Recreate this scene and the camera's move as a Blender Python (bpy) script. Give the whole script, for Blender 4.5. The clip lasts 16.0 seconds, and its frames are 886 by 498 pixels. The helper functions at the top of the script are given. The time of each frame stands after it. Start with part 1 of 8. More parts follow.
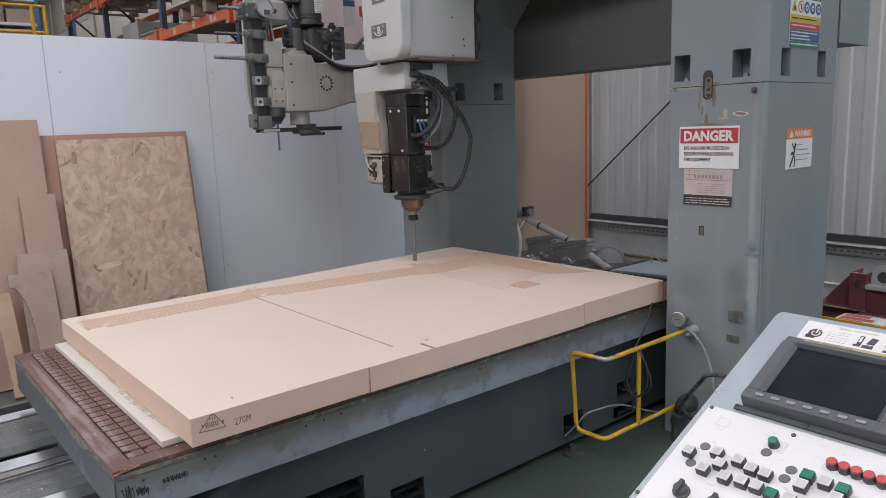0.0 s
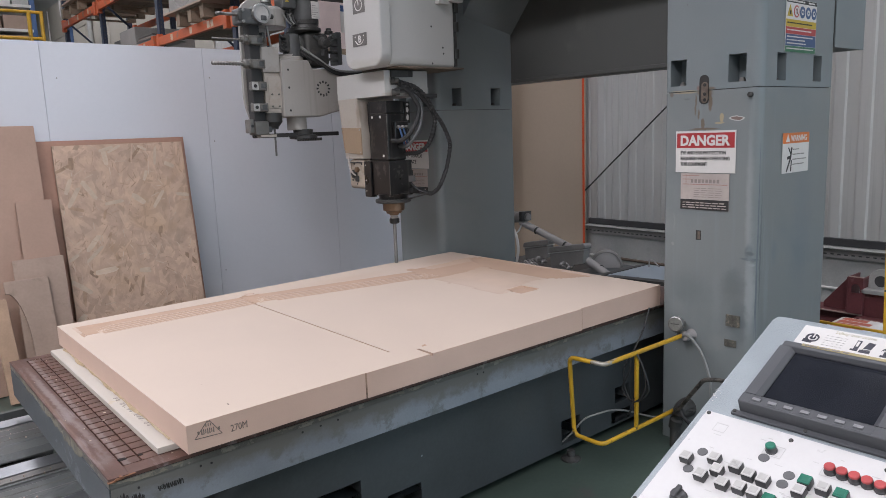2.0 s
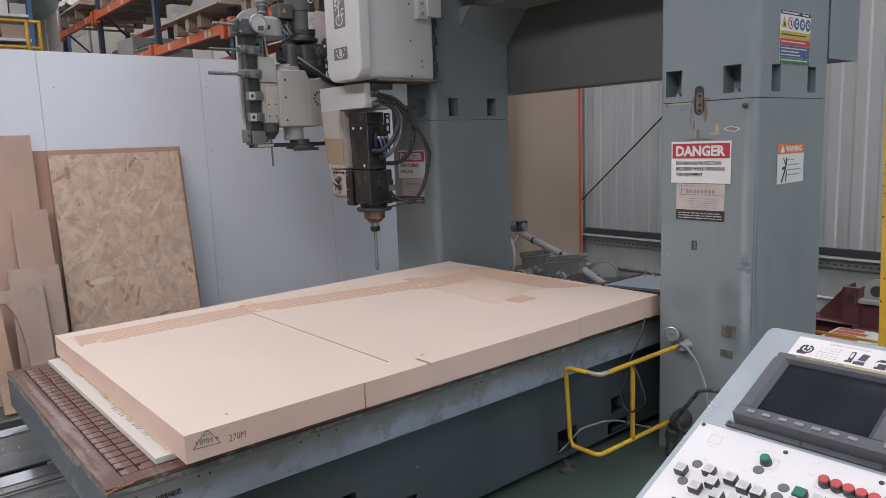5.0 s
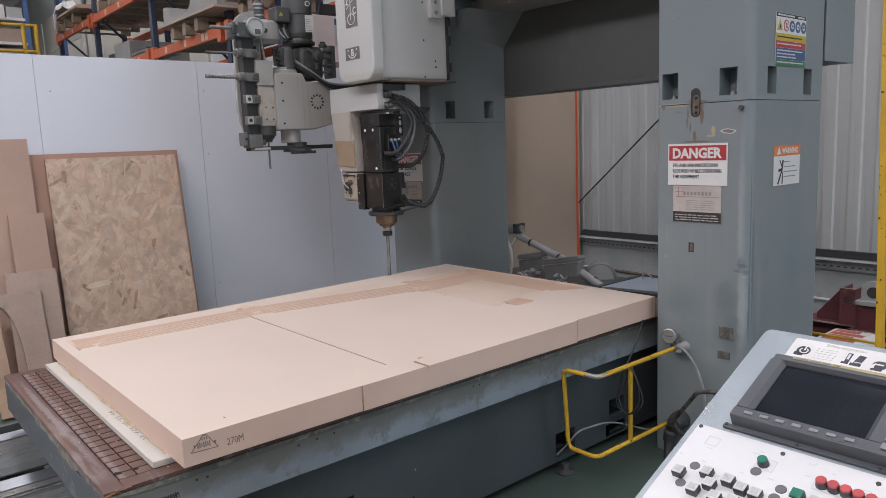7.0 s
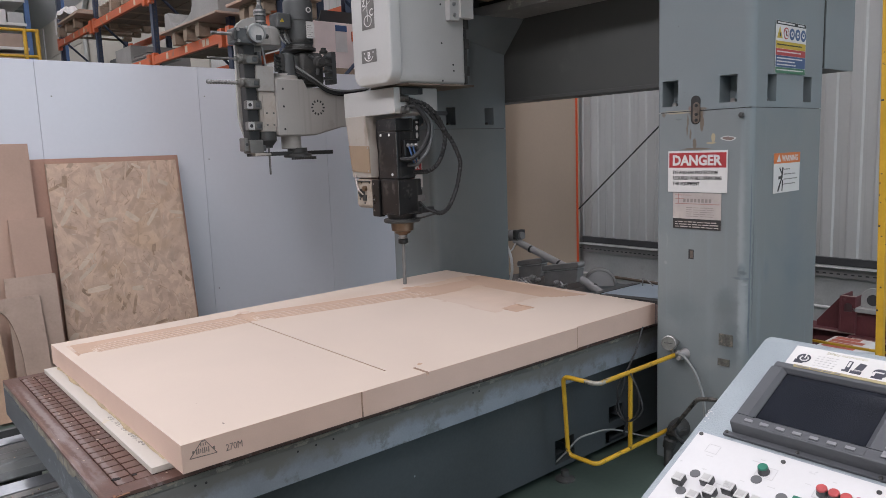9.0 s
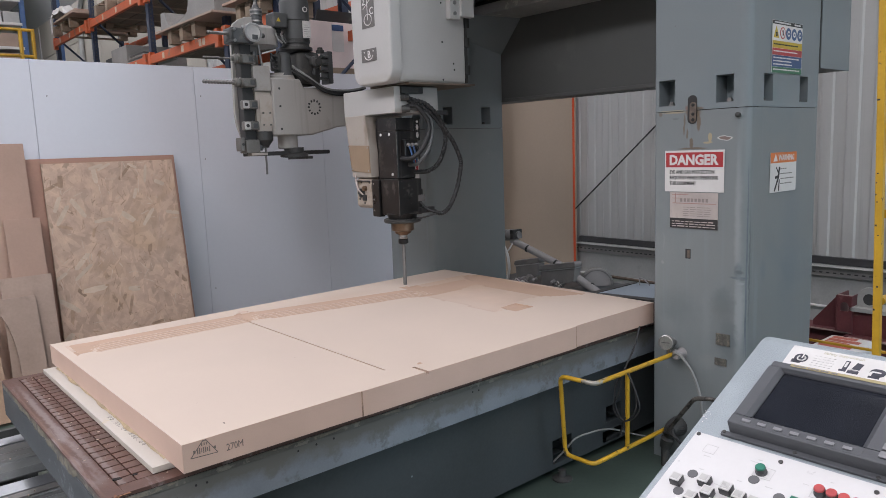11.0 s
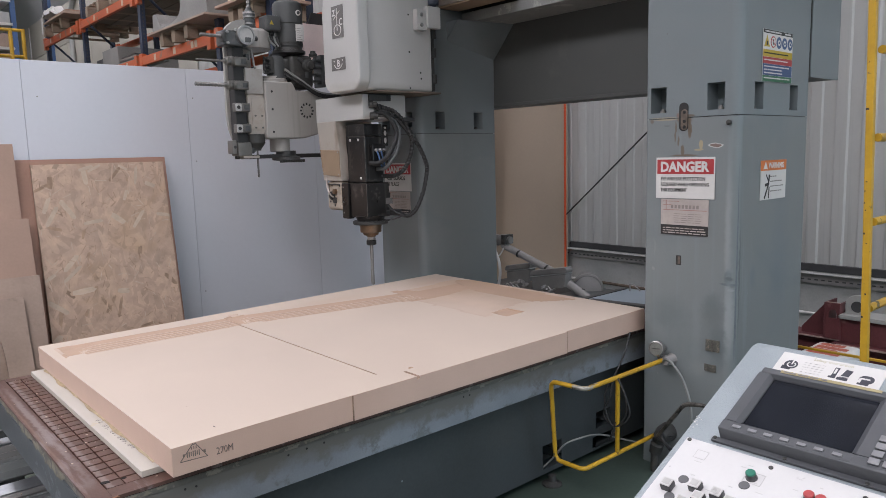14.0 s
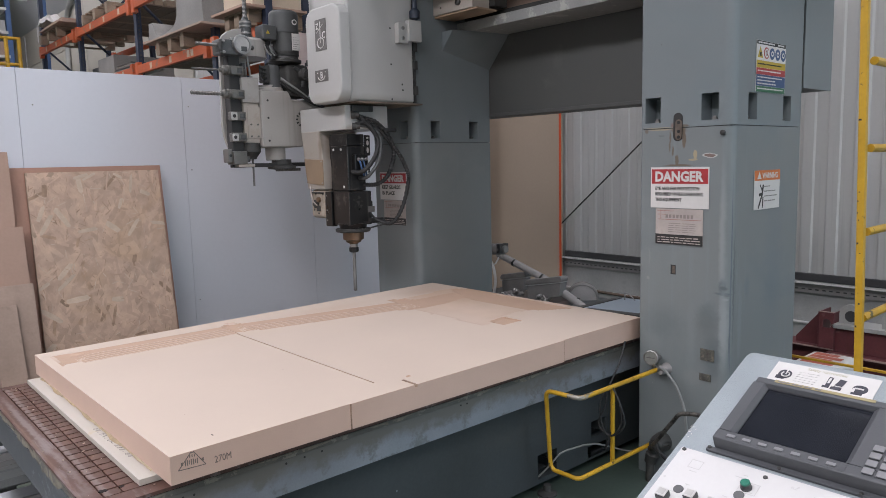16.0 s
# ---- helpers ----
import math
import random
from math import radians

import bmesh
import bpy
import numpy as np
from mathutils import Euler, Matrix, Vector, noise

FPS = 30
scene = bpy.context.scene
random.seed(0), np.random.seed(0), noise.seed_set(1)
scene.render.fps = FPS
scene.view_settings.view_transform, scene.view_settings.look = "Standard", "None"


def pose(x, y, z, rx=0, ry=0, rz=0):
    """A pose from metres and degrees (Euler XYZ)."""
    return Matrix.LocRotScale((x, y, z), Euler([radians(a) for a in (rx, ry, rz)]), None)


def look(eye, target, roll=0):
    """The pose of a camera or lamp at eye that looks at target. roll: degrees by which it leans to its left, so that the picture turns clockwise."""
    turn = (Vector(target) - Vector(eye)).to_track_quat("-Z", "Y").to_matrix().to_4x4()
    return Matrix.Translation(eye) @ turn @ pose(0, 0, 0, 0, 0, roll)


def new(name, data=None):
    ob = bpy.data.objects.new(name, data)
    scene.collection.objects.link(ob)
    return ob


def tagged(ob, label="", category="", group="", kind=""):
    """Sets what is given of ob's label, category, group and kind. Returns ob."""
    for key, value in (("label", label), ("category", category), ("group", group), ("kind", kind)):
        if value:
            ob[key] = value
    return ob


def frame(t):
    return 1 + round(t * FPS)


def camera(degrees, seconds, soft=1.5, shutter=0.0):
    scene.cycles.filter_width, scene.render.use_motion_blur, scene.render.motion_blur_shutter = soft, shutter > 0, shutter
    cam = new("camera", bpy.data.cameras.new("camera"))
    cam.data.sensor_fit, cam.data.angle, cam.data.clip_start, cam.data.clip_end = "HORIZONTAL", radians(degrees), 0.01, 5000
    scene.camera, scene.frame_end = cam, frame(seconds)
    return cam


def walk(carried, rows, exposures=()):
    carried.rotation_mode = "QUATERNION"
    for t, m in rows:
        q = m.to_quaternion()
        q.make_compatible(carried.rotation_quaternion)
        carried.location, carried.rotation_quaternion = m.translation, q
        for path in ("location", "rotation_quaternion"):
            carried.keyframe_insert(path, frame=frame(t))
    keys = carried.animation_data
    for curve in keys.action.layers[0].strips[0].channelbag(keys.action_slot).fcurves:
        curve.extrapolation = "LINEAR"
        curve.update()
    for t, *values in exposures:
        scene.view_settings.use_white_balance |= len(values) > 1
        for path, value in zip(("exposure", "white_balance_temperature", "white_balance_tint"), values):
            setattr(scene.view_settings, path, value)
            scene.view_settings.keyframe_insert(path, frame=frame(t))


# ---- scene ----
cam = camera(63.41, 16.0, soft=0.5)
walk(cam, [
    (0, look((-0.7201, -2.1384, 1.6614), (1.1598, 0.1444, 1.1566), -2.075)),
    (0.5, look((-0.7204, -2.1401, 1.6639), (1.1572, 0.1466, 1.1681), -2.088)),
    (1, look((-0.7158, -2.1394, 1.6648), (1.1623, 0.1498, 1.1828), -2.056)),
    (1.5, look((-0.7143, -2.1407, 1.6628), (1.1747, 0.1407, 1.1866), -2.174)),
    (2, look((-0.7137, -2.1377, 1.6612), (1.1755, 0.1418, 1.1766), -2.191)),
    (2.5, look((-0.7146, -2.1362, 1.6636), (1.1723, 0.1481, 1.1923), -2.103)),
    (3, look((-0.7142, -2.1345, 1.6632), (1.1789, 0.1456, 1.1967), -1.989)),
    (3.5, look((-0.7143, -2.1353, 1.6642), (1.1778, 0.1472, 1.2055), -2.065)),
    (4, look((-0.7128, -2.1371, 1.6653), (1.1825, 0.1428, 1.2073), -2.064)),
    (6.5, look((-0.7033, -2.1442, 1.6650), (1.2065, 0.1288, 1.2337), -2.263)),
    (7, look((-0.7092, -2.1430, 1.6663), (1.2025, 0.1272, 1.2290), -2.249)),
    (7.5, look((-0.7086, -2.1442, 1.6665), (1.2078, 0.1239, 1.2386), -2.190)),
    (8, look((-0.7070, -2.1459, 1.6661), (1.2033, 0.1289, 1.2466), -2.075)),
    (8.5, look((-0.7085, -2.1451, 1.6687), (1.2030, 0.1299, 1.2557), -2.136)),
    (9, look((-0.7097, -2.1420, 1.6671), (1.2058, 0.1297, 1.2545), -2.044)),
    (11.5, look((-0.7071, -2.1388, 1.6683), (1.2213, 0.1219, 1.2553), -2.047)),
    (12, look((-0.7071, -2.1390, 1.6675), (1.2289, 0.1175, 1.2673), -1.807)),
    (12.5, look((-0.7096, -2.1359, 1.6693), (1.2302, 0.1178, 1.2712), -1.775)),
    (13, look((-0.7118, -2.1356, 1.6692), (1.2406, 0.1072, 1.2720), -1.667)),
    (13.5, look((-0.7127, -2.1345, 1.6686), (1.2455, 0.1047, 1.2794), -1.618)),
    (14, look((-0.7134, -2.1366, 1.6685), (1.2435, 0.1023, 1.2711), -1.529)),
    (14.5, look((-0.7164, -2.1377, 1.6690), (1.2458, 0.0969, 1.2738), -1.464)),
    (15, look((-0.7137, -2.1387, 1.6682), (1.2509, 0.0937, 1.2724), -1.473)),
    (15.5, look((-0.7100, -2.1391, 1.6675), (1.2608, 0.0921, 1.2963), -1.468)),
    (16, look((-0.7154, -2.1387, 1.6701), (1.2601, 0.0900, 1.3086), -1.377)),
])

# ---- world and light ----
world = bpy.data.worlds.new("world")
scene.world = world
world.use_nodes = True
wn = world.node_tree.nodes
sky = wn.new("ShaderNodeTexSky")
sky.sky_type, sky.sun_disc, sky.sun_elevation, sky.sun_rotation = "NISHITA", False, radians(48), radians(200)
world.node_tree.links.new(sky.outputs["Color"], wn["Background"].inputs["Color"])
wn["Background"].inputs["Strength"].default_value = 0.1


def rooflight(x, y, sx, sy, power, z=7.28):
    data = bpy.data.lights.new("rooflight_glow", "AREA")
    data.shape, data.size, data.size_y, data.energy, data.color = "RECTANGLE", sx, sy, power, (0.968, 0.94, 0.995)
    ob = new("rooflight_glow", data)
    ob.location = (x, y, z)


# daylight of the overcast sky, in the roof's long openings
# the last strip is added to brighten the east wall cladding
ROOFLIGHTS = [(-4.9, 2.2, 2080), (1.2, 1.0, 420), (4.35, 0.9, 310)]
for rx, rw, rp in ROOFLIGHTS:
    rooflight(rx, -2.4, rw, 12.0, rp * .532)
    rooflight(rx, 14.2, rw, 21.0, rp * .68)
# cool daylight of the open loading door behind the camera
DOOR_X0, DOOR_X1, DOOR_H = 1.4, 5.3, 4.2
door_light = bpy.data.lights.new("door_daylight", "AREA")
door_light.shape, door_light.size, door_light.size_y, door_light.energy, door_light.color = "RECTANGLE", DOOR_X1 - DOOR_X0, DOOR_H, 150, (0.54, 0.79, 1.0)
door_lamp = new("door_daylight", door_light)
door_lamp.location, door_lamp.rotation_euler = ((DOOR_X0 + DOOR_X1) / 2, -9.1, DOOR_H / 2 + .02), (radians(90), 0, 0)
scene.view_settings.exposure = 0.0

# ---- tools for building ----
ORIGIN = {}
X3, Y3, Z3 = Vector((1, 0, 0)), Vector((0, 1, 0)), Vector((0, 0, 1))


def thing(name, loc, label, category, group="", kind=""):
    ob = new(name)
    ob.empty_display_size = 0.05
    ob.location = loc
    ORIGIN[ob] = Vector(loc)
    return tagged(ob, label, category, group, kind)


def finish(bm, smooth=30):
    bmesh.ops.recalc_face_normals(bm, faces=bm.faces[:])
    if smooth:
        for f in bm.faces:
            f.smooth = True
        lim = radians(smooth)
        for e in bm.edges:
            if len(e.link_faces) == 2 and e.calc_face_angle(0) > lim:
                e.smooth = False


def part(name, bm, material, parent, label="", smooth=30, recalc=True, weighted=True):
    """One mesh under a thing or a part; bm is in world coordinates."""
    o = ORIGIN[parent]
    bmesh.ops.translate(bm, verts=bm.verts[:], vec=-o)
    if recalc:
        finish(bm, smooth)
    me = bpy.data.meshes.new(name)
    bm.to_mesh(me)
    bm.free()
    me.materials.append(material)
    ob = new(name, me)
    ob.parent = parent
    if not weighted:
        for f in me.polygons:
            f.use_smooth = max(abs(c) for c in f.normal) < .9995
    elif smooth and 12 < len(me.polygons) < 6000 and max(f.area for f in me.polygons) > 0.004:
        ob.modifiers.new("even_shading", "WEIGHTED_NORMAL").keep_sharp = True
    ORIGIN[ob] = o
    if label:
        tagged(ob, label)
    return ob


def solo(name, bm, material, loc, label, category, group="", kind="", smooth=30):
    """A thing that is one mesh."""
    bmesh.ops.translate(bm, verts=bm.verts[:], vec=-Vector(loc))
    finish(bm, smooth)
    me = bpy.data.meshes.new(name)
    bm.to_mesh(me)
    bm.free()
    me.materials.append(material)
    ob = new(name, me)
    ob.location = loc
    ORIGIN[ob] = Vector(loc)
    return tagged(ob, label, category, group, kind)


def box(x0, x1, y0, y1, z0, z1, bevel=0.0, segs=2, bm=None, m=None):
    own = bmesh.new()
    r = bmesh.ops.create_cube(own, size=1.0)
    for v in r["verts"]:
        v.co = Vector((x0 + (v.co.x + .5) * (x1 - x0), y0 + (v.co.y + .5) * (y1 - y0), z0 + (v.co.z + .5) * (z1 - z0)))
    if bevel:
        bmesh.ops.bevel(own, geom=own.edges[:], offset=bevel, segments=segs, affect="EDGES", profile=0.5)
    if m is not None:
        bmesh.ops.transform(own, matrix=m, verts=own.verts[:])
    return merge(bm, own)


def merge(bm, own):
    if bm is None:
        return own
    me = bpy.data.meshes.new("tmp")
    own.to_mesh(me)
    own.free()
    bm.from_mesh(me)
    bpy.data.meshes.remove(me)
    return bm


def frame_of(d):
    d = Vector(d).normalized()
    a = Z3 if abs(d.z) < 0.9 else X3
    u = d.cross(a).normalized()
    return u, d.cross(u).normalized(), d


def lathe(p, axis, profile, segs=24, bm=None, caps=True):
    """A turned body: profile of (distance along the axis, radius)."""
    own = bmesh.new()
    u, v, d = frame_of(axis)
    p = Vector(p)
    rings = []
    for s, r in profile:
        rings.append([own.verts.new(p + d * s + (u * math.cos(2 * math.pi * k / segs) + v * math.sin(2 * math.pi * k / segs)) * max(r, 1e-4)) for k in range(segs)])
    for a, b in zip(rings, rings[1:]):
        for k in range(segs):
            own.faces.new((a[k], a[(k + 1) % segs], b[(k + 1) % segs], b[k]))
    if caps:
        own.faces.new(rings[0][::-1])
        own.faces.new(rings[-1])
    return merge(bm, own)


def rod(a, b, r, segs=14, bm=None, bevel=0.0):
    a, b = Vector(a), Vector(b)
    n = (b - a).length
    e = min(bevel, r * .6)
    prof = [(0, r), (n, r)] if not e else [(0, r - e), (e, r), (n - e, r), (n, r - e)]
    return lathe(a, b - a, prof, segs, bm)


def smooth_path(pts, n=6):
    pts = [Vector(p) for p in pts]
    out = []
    for i in range(len(pts) - 1):
        p0, p1, p2, p3 = pts[max(i - 1, 0)], pts[i], pts[i + 1], pts[min(i + 2, len(pts) - 1)]
        for k in range(n):
            t = k / n
            out.append(0.5 * ((2 * p1) + (p2 - p0) * t + (2 * p0 - 5 * p1 + 4 * p2 - p3) * t * t + (3 * p1 - p0 - 3 * p2 + p3) * t ** 3))
    return out + [pts[-1]]


def round_path(pts, r, n=5):
    """A polyline with its corners rounded off."""
    pts = [Vector(p) for p in pts]
    out = [pts[0]]
    for a, b, c in zip(pts, pts[1:], pts[2:]):
        d1, d2 = (a - b), (c - b)
        k = min(r, d1.length * .45, d2.length * .45)
        s, e = b + d1.normalized() * k, b + d2.normalized() * k
        for i in range(n + 1):
            t = i / n
            out.append(s * (1 - t) ** 2 + b * 2 * t * (1 - t) + e * t * t)
    return out + [pts[-1]]


def tube(path, r, segs=8, bm=None, ribbed=0.0):
    own = bmesh.new()
    path = [Vector(p) for p in path]
    u = None
    rings = []
    for i, p in enumerate(path):
        d = (path[min(i + 1, len(path) - 1)] - path[max(i - 1, 0)]).normalized()
        if u is None:
            u = frame_of(d)[0]
        u = (u - d * u.dot(d)).normalized()
        v = d.cross(u)
        q = r * (1 + ribbed * (i % 2))
        rings.append([own.verts.new(p + (u * math.cos(2 * math.pi * k / segs) + v * math.sin(2 * math.pi * k / segs)) * q) for k in range(segs)])
    for a, b in zip(rings, rings[1:]):
        for k in range(segs):
            own.faces.new((a[k], a[(k + 1) % segs], b[(k + 1) % segs], b[k]))
    own.faces.new(rings[0][::-1])
    own.faces.new(rings[-1])
    return merge(bm, own)


def prism(poly, a, b, u, v, bevel=0.0, bm=None, segs=2):
    """poly of (s, t) in the plane of u and v, drawn out from a to b."""
    own = bmesh.new()
    a, b, u, v = Vector(a), Vector(b), Vector(u), Vector(v)
    lo = [own.verts.new(a + u * s + v * t) for s, t in poly]
    hi = [own.verts.new(b + u * s + v * t) for s, t in poly]
    own.faces.new(lo[::-1])
    own.faces.new(hi)
    for i in range(len(poly)):
        j = (i + 1) % len(poly)
        own.faces.new((lo[i], lo[j], hi[j], hi[i]))
    if bevel:
        bmesh.ops.recalc_face_normals(own, faces=own.faces[:])
        bmesh.ops.bevel(own, geom=own.edges[:], offset=bevel, segments=segs, affect="EDGES", profile=0.5)
    return merge(bm, own)


def rounded(w, h, r, n=5):
    """Outline of a rounded rectangle about its centre."""
    out = []
    for cx, cy, a0 in ((w / 2 - r, h / 2 - r, 0), (-w / 2 + r, h / 2 - r, 90), (-w / 2 + r, -h / 2 + r, 180), (w / 2 - r, -h / 2 + r, 270)):
        for k in range(n + 1):
            a = radians(a0 + 90 * k / n)
            out.append((cx + r * math.cos(a), cy + r * math.sin(a)))
    return out


def plane_at(o, u, v):
    u, v = Vector(u).normalized(), Vector(v).normalized()
    n = u.cross(v)
    return Matrix(((u.x, v.x, n.x, o[0]), (u.y, v.y, n.y, o[1]), (u.z, v.z, n.z, o[2]), (0, 0, 0, 1)))


def letters(name, body, height, m, material, parent, width=None, bold=0.0, align="LEFT", depth=0.0006):
    """Raised lettering as a mesh under a thing; height is that of the capitals."""
    cu = bpy.data.curves.new("tmp_text", "FONT")
    cu.body, cu.size, cu.align_x, cu.extrude, cu.offset = body, height / 0.7, align, depth, bold
    cu.resolution_u = 2
    tmp = new("tmp_text", cu)
    dg = bpy.context.evaluated_depsgraph_get()
    me = bpy.data.meshes.new_from_object(tmp.evaluated_get(dg))
    bpy.data.objects.remove(tmp)
    bpy.data.curves.remove(cu)
    bm = bmesh.new()
    bm.from_mesh(me)
    bpy.data.meshes.remove(me)
    if width:
        xs = [v.co.x for v in bm.verts]
        k = width / (max(xs) - min(xs))
        for v in bm.verts:
            v.co.x *= k
    bmesh.ops.transform(bm, matrix=m, verts=bm.verts[:])
    return part(name, bm, material, parent, smooth=0)


def plate(m, w, h, t, bm=None, r=0.0):
    """A flat plate, its back's lower left corner at the origin of m."""
    if r:
        o = m @ Matrix.Translation((w / 2, h / 2, 0))
        return prism(rounded(w, h, r), o.translation, o @ Vector((0, 0, t)), o.to_3x3().col[0], o.to_3x3().col[1], bm=bm)
    return box(0, w, 0, h, 0, t, bm=bm, m=m)


# ---- materials ----
def mk(name, col, rough=0.6, metal=0.0, var=0.12, scale=2.0, fine=80.0, bump=0.05, stain=None, spec=0.5, streak=None, coat=0.0, spot=None, band=None, patch=None):
    """A painted, metal or wooden surface: two scales of variation, relief, stains (colour, amount, scale), streaks (colour, amount) down z."""
    mat = bpy.data.materials.new(name)
    mat.use_nodes = True
    nt = mat.node_tree
    n, l = nt.nodes, nt.links
    bs = n["Principled BSDF"]
    tc = n.new("ShaderNodeTexCoord")
    a = n.new("ShaderNodeTexNoise")
    a.inputs["Scale"].default_value, a.inputs["Detail"].default_value = scale, 6
    b = n.new("ShaderNodeTexNoise")
    b.inputs["Scale"].default_value, b.inputs["Detail"].default_value = fine, 3
    for t in (a, b):
        l.new(tc.outputs["Object"], t.inputs["Vector"])

    def ramp(src, lo, hi, c0=(0, 0, 0, 1), c1=(1, 1, 1, 1)):
        r = n.new("ShaderNodeValToRGB")
        r.color_ramp.elements[0].position, r.color_ramp.elements[1].position = lo, hi
        r.color_ramp.elements[0].color, r.color_ramp.elements[1].color = c0, c1
        l.new(src, r.inputs["Fac"])
        return r.outputs["Color"]

    def mix(fac, c0, c1, how="MIX"):
        m = n.new("ShaderNodeMix")
        m.data_type, m.blend_type = "RGBA", how
        for sock, val in ((m.inputs[0], fac), (m.inputs[6], c0), (m.inputs[7], c1)):
            if isinstance(val, (int, float)):
                sock.default_value = val
            elif isinstance(val, tuple):
                sock.default_value = (*val[:3], 1)
            else:
                l.new(val, sock)
        return m.outputs[2]

    lo, hi = tuple(c * (1 - var) for c in col), tuple(min(c * (1 + var), 1) for c in col)
    c = mix(ramp(a.outputs["Fac"], 0.3, 0.7), lo, hi)
    c = mix(ramp(b.outputs["Fac"], 0.35, 0.65), mix(1.0, c, (1 - var * .5,) * 3, "MULTIPLY"), c)
    if stain:
        s = n.new("ShaderNodeTexNoise")
        s.inputs["Scale"].default_value, s.inputs["Detail"].default_value, s.inputs["Roughness"].default_value = stain[2], 9, 0.65
        if len(stain) > 4:
            mp = n.new("ShaderNodeMapping")
            mp.inputs["Scale"].default_value = stain[4]
            l.new(tc.outputs["Object"], mp.inputs["Vector"])
            l.new(mp.outputs["Vector"], s.inputs["Vector"])
        else:
            l.new(tc.outputs["Object"], s.inputs["Vector"])
        c = mix(ramp(s.outputs["Fac"], 0.69 - stain[1] * .3, 0.69 - stain[1] * .3 + (stain[3] if len(stain) > 3 else .03)), c, stain[0])
    if patch:
        # broad worn or polished patches: colour, where they begin, softness, scale
        s = n.new("ShaderNodeTexNoise")
        s.inputs["Scale"].default_value, s.inputs["Detail"].default_value, s.inputs["Distortion"].default_value = patch[3], 4, 0.6
        mp = n.new("ShaderNodeMapping")
        mp.inputs["Location"].default_value = (3.7, 1.9, 5.3)
        l.new(tc.outputs["Object"], mp.inputs["Vector"])
        l.new(mp.outputs["Vector"], s.inputs["Vector"])
        c = mix(ramp(s.outputs["Fac"], patch[1], patch[1] + patch[2]), c, patch[0])
    if streak:
        mp = n.new("ShaderNodeMapping")
        mp.inputs["Scale"].default_value = (26, 26, 0.8)
        l.new(tc.outputs["Object"], mp.inputs["Vector"])
        s = n.new("ShaderNodeTexNoise")
        s.inputs["Scale"].default_value, s.inputs["Detail"].default_value = 1.0, 5
        l.new(mp.outputs["Vector"], s.inputs["Vector"])
        c = mix(ramp(s.outputs["Fac"], 0.62 - streak[1] * .2, 0.78), c, streak[0])
    if spot:
        s = n.new("ShaderNodeTexVoronoi")
        s.inputs["Scale"].default_value = spot[2]
        l.new(tc.outputs["Object"], s.inputs["Vector"])
        c = mix(ramp(s.outputs["Distance"], spot[1], spot[1] + .02, (1, 1, 1, 1), (0, 0, 0, 1)), c, spot[0])
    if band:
        # ragged second colour above a height: colour, where it begins, where it covers all
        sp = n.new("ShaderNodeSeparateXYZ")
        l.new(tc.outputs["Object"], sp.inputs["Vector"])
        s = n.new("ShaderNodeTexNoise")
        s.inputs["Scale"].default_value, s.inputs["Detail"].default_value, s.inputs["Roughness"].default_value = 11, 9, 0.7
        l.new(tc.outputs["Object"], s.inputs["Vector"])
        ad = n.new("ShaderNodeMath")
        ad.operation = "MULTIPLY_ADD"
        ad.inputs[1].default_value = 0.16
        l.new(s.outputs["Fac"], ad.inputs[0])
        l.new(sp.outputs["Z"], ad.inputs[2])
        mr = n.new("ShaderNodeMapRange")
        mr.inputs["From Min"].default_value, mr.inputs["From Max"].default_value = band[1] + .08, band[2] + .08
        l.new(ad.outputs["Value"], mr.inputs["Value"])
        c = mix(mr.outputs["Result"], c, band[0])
    l.new(c, bs.inputs["Base Color"])
    rr = n.new("ShaderNodeMapRange")
    rr.inputs["To Min"].default_value, rr.inputs["To Max"].default_value = max(rough - .1, .02), min(rough + .12, 1)
    l.new(a.outputs["Fac"], rr.inputs["Value"])
    l.new(rr.outputs["Result"], bs.inputs["Roughness"])
    bs.inputs["Metallic"].default_value, bs.inputs["Specular IOR Level"].default_value, bs.inputs["Coat Weight"].default_value = metal, spec, coat
    if bump:
        bp = n.new("ShaderNodeBump")
        bp.inputs["Strength"].default_value, bp.inputs["Distance"].default_value = bump, 0.004
        l.new(b.outputs["Fac"], bp.inputs["Height"])
        l.new(bp.outputs["Normal"], bs.inputs["Normal"])
    return mat


def per_piece(mat, amount=0.25, island=False):
    """Lets alike pieces differ a little in tone."""
    nt = mat.node_tree
    n, l = nt.nodes, nt.links
    bs = n["Principled BSDF"]
    src = bs.inputs["Base Color"].links[0].from_socket
    info = n.new("ShaderNodeNewGeometry" if island else "ShaderNodeObjectInfo")
    mr = n.new("ShaderNodeMapRange")
    mr.inputs["To Min"].default_value, mr.inputs["To Max"].default_value = 1 - amount, 1 + amount
    l.new(info.outputs["Random Per Island" if island else "Random"], mr.inputs["Value"])
    m = n.new("ShaderNodeMix")
    m.data_type, m.blend_type = "RGBA", "MULTIPLY"
    m.inputs[0].default_value = 1
    l.new(src, m.inputs[6])
    l.new(mr.outputs["Result"], m.inputs[7])
    l.new(m.outputs[2], bs.inputs["Base Color"])
    return mat


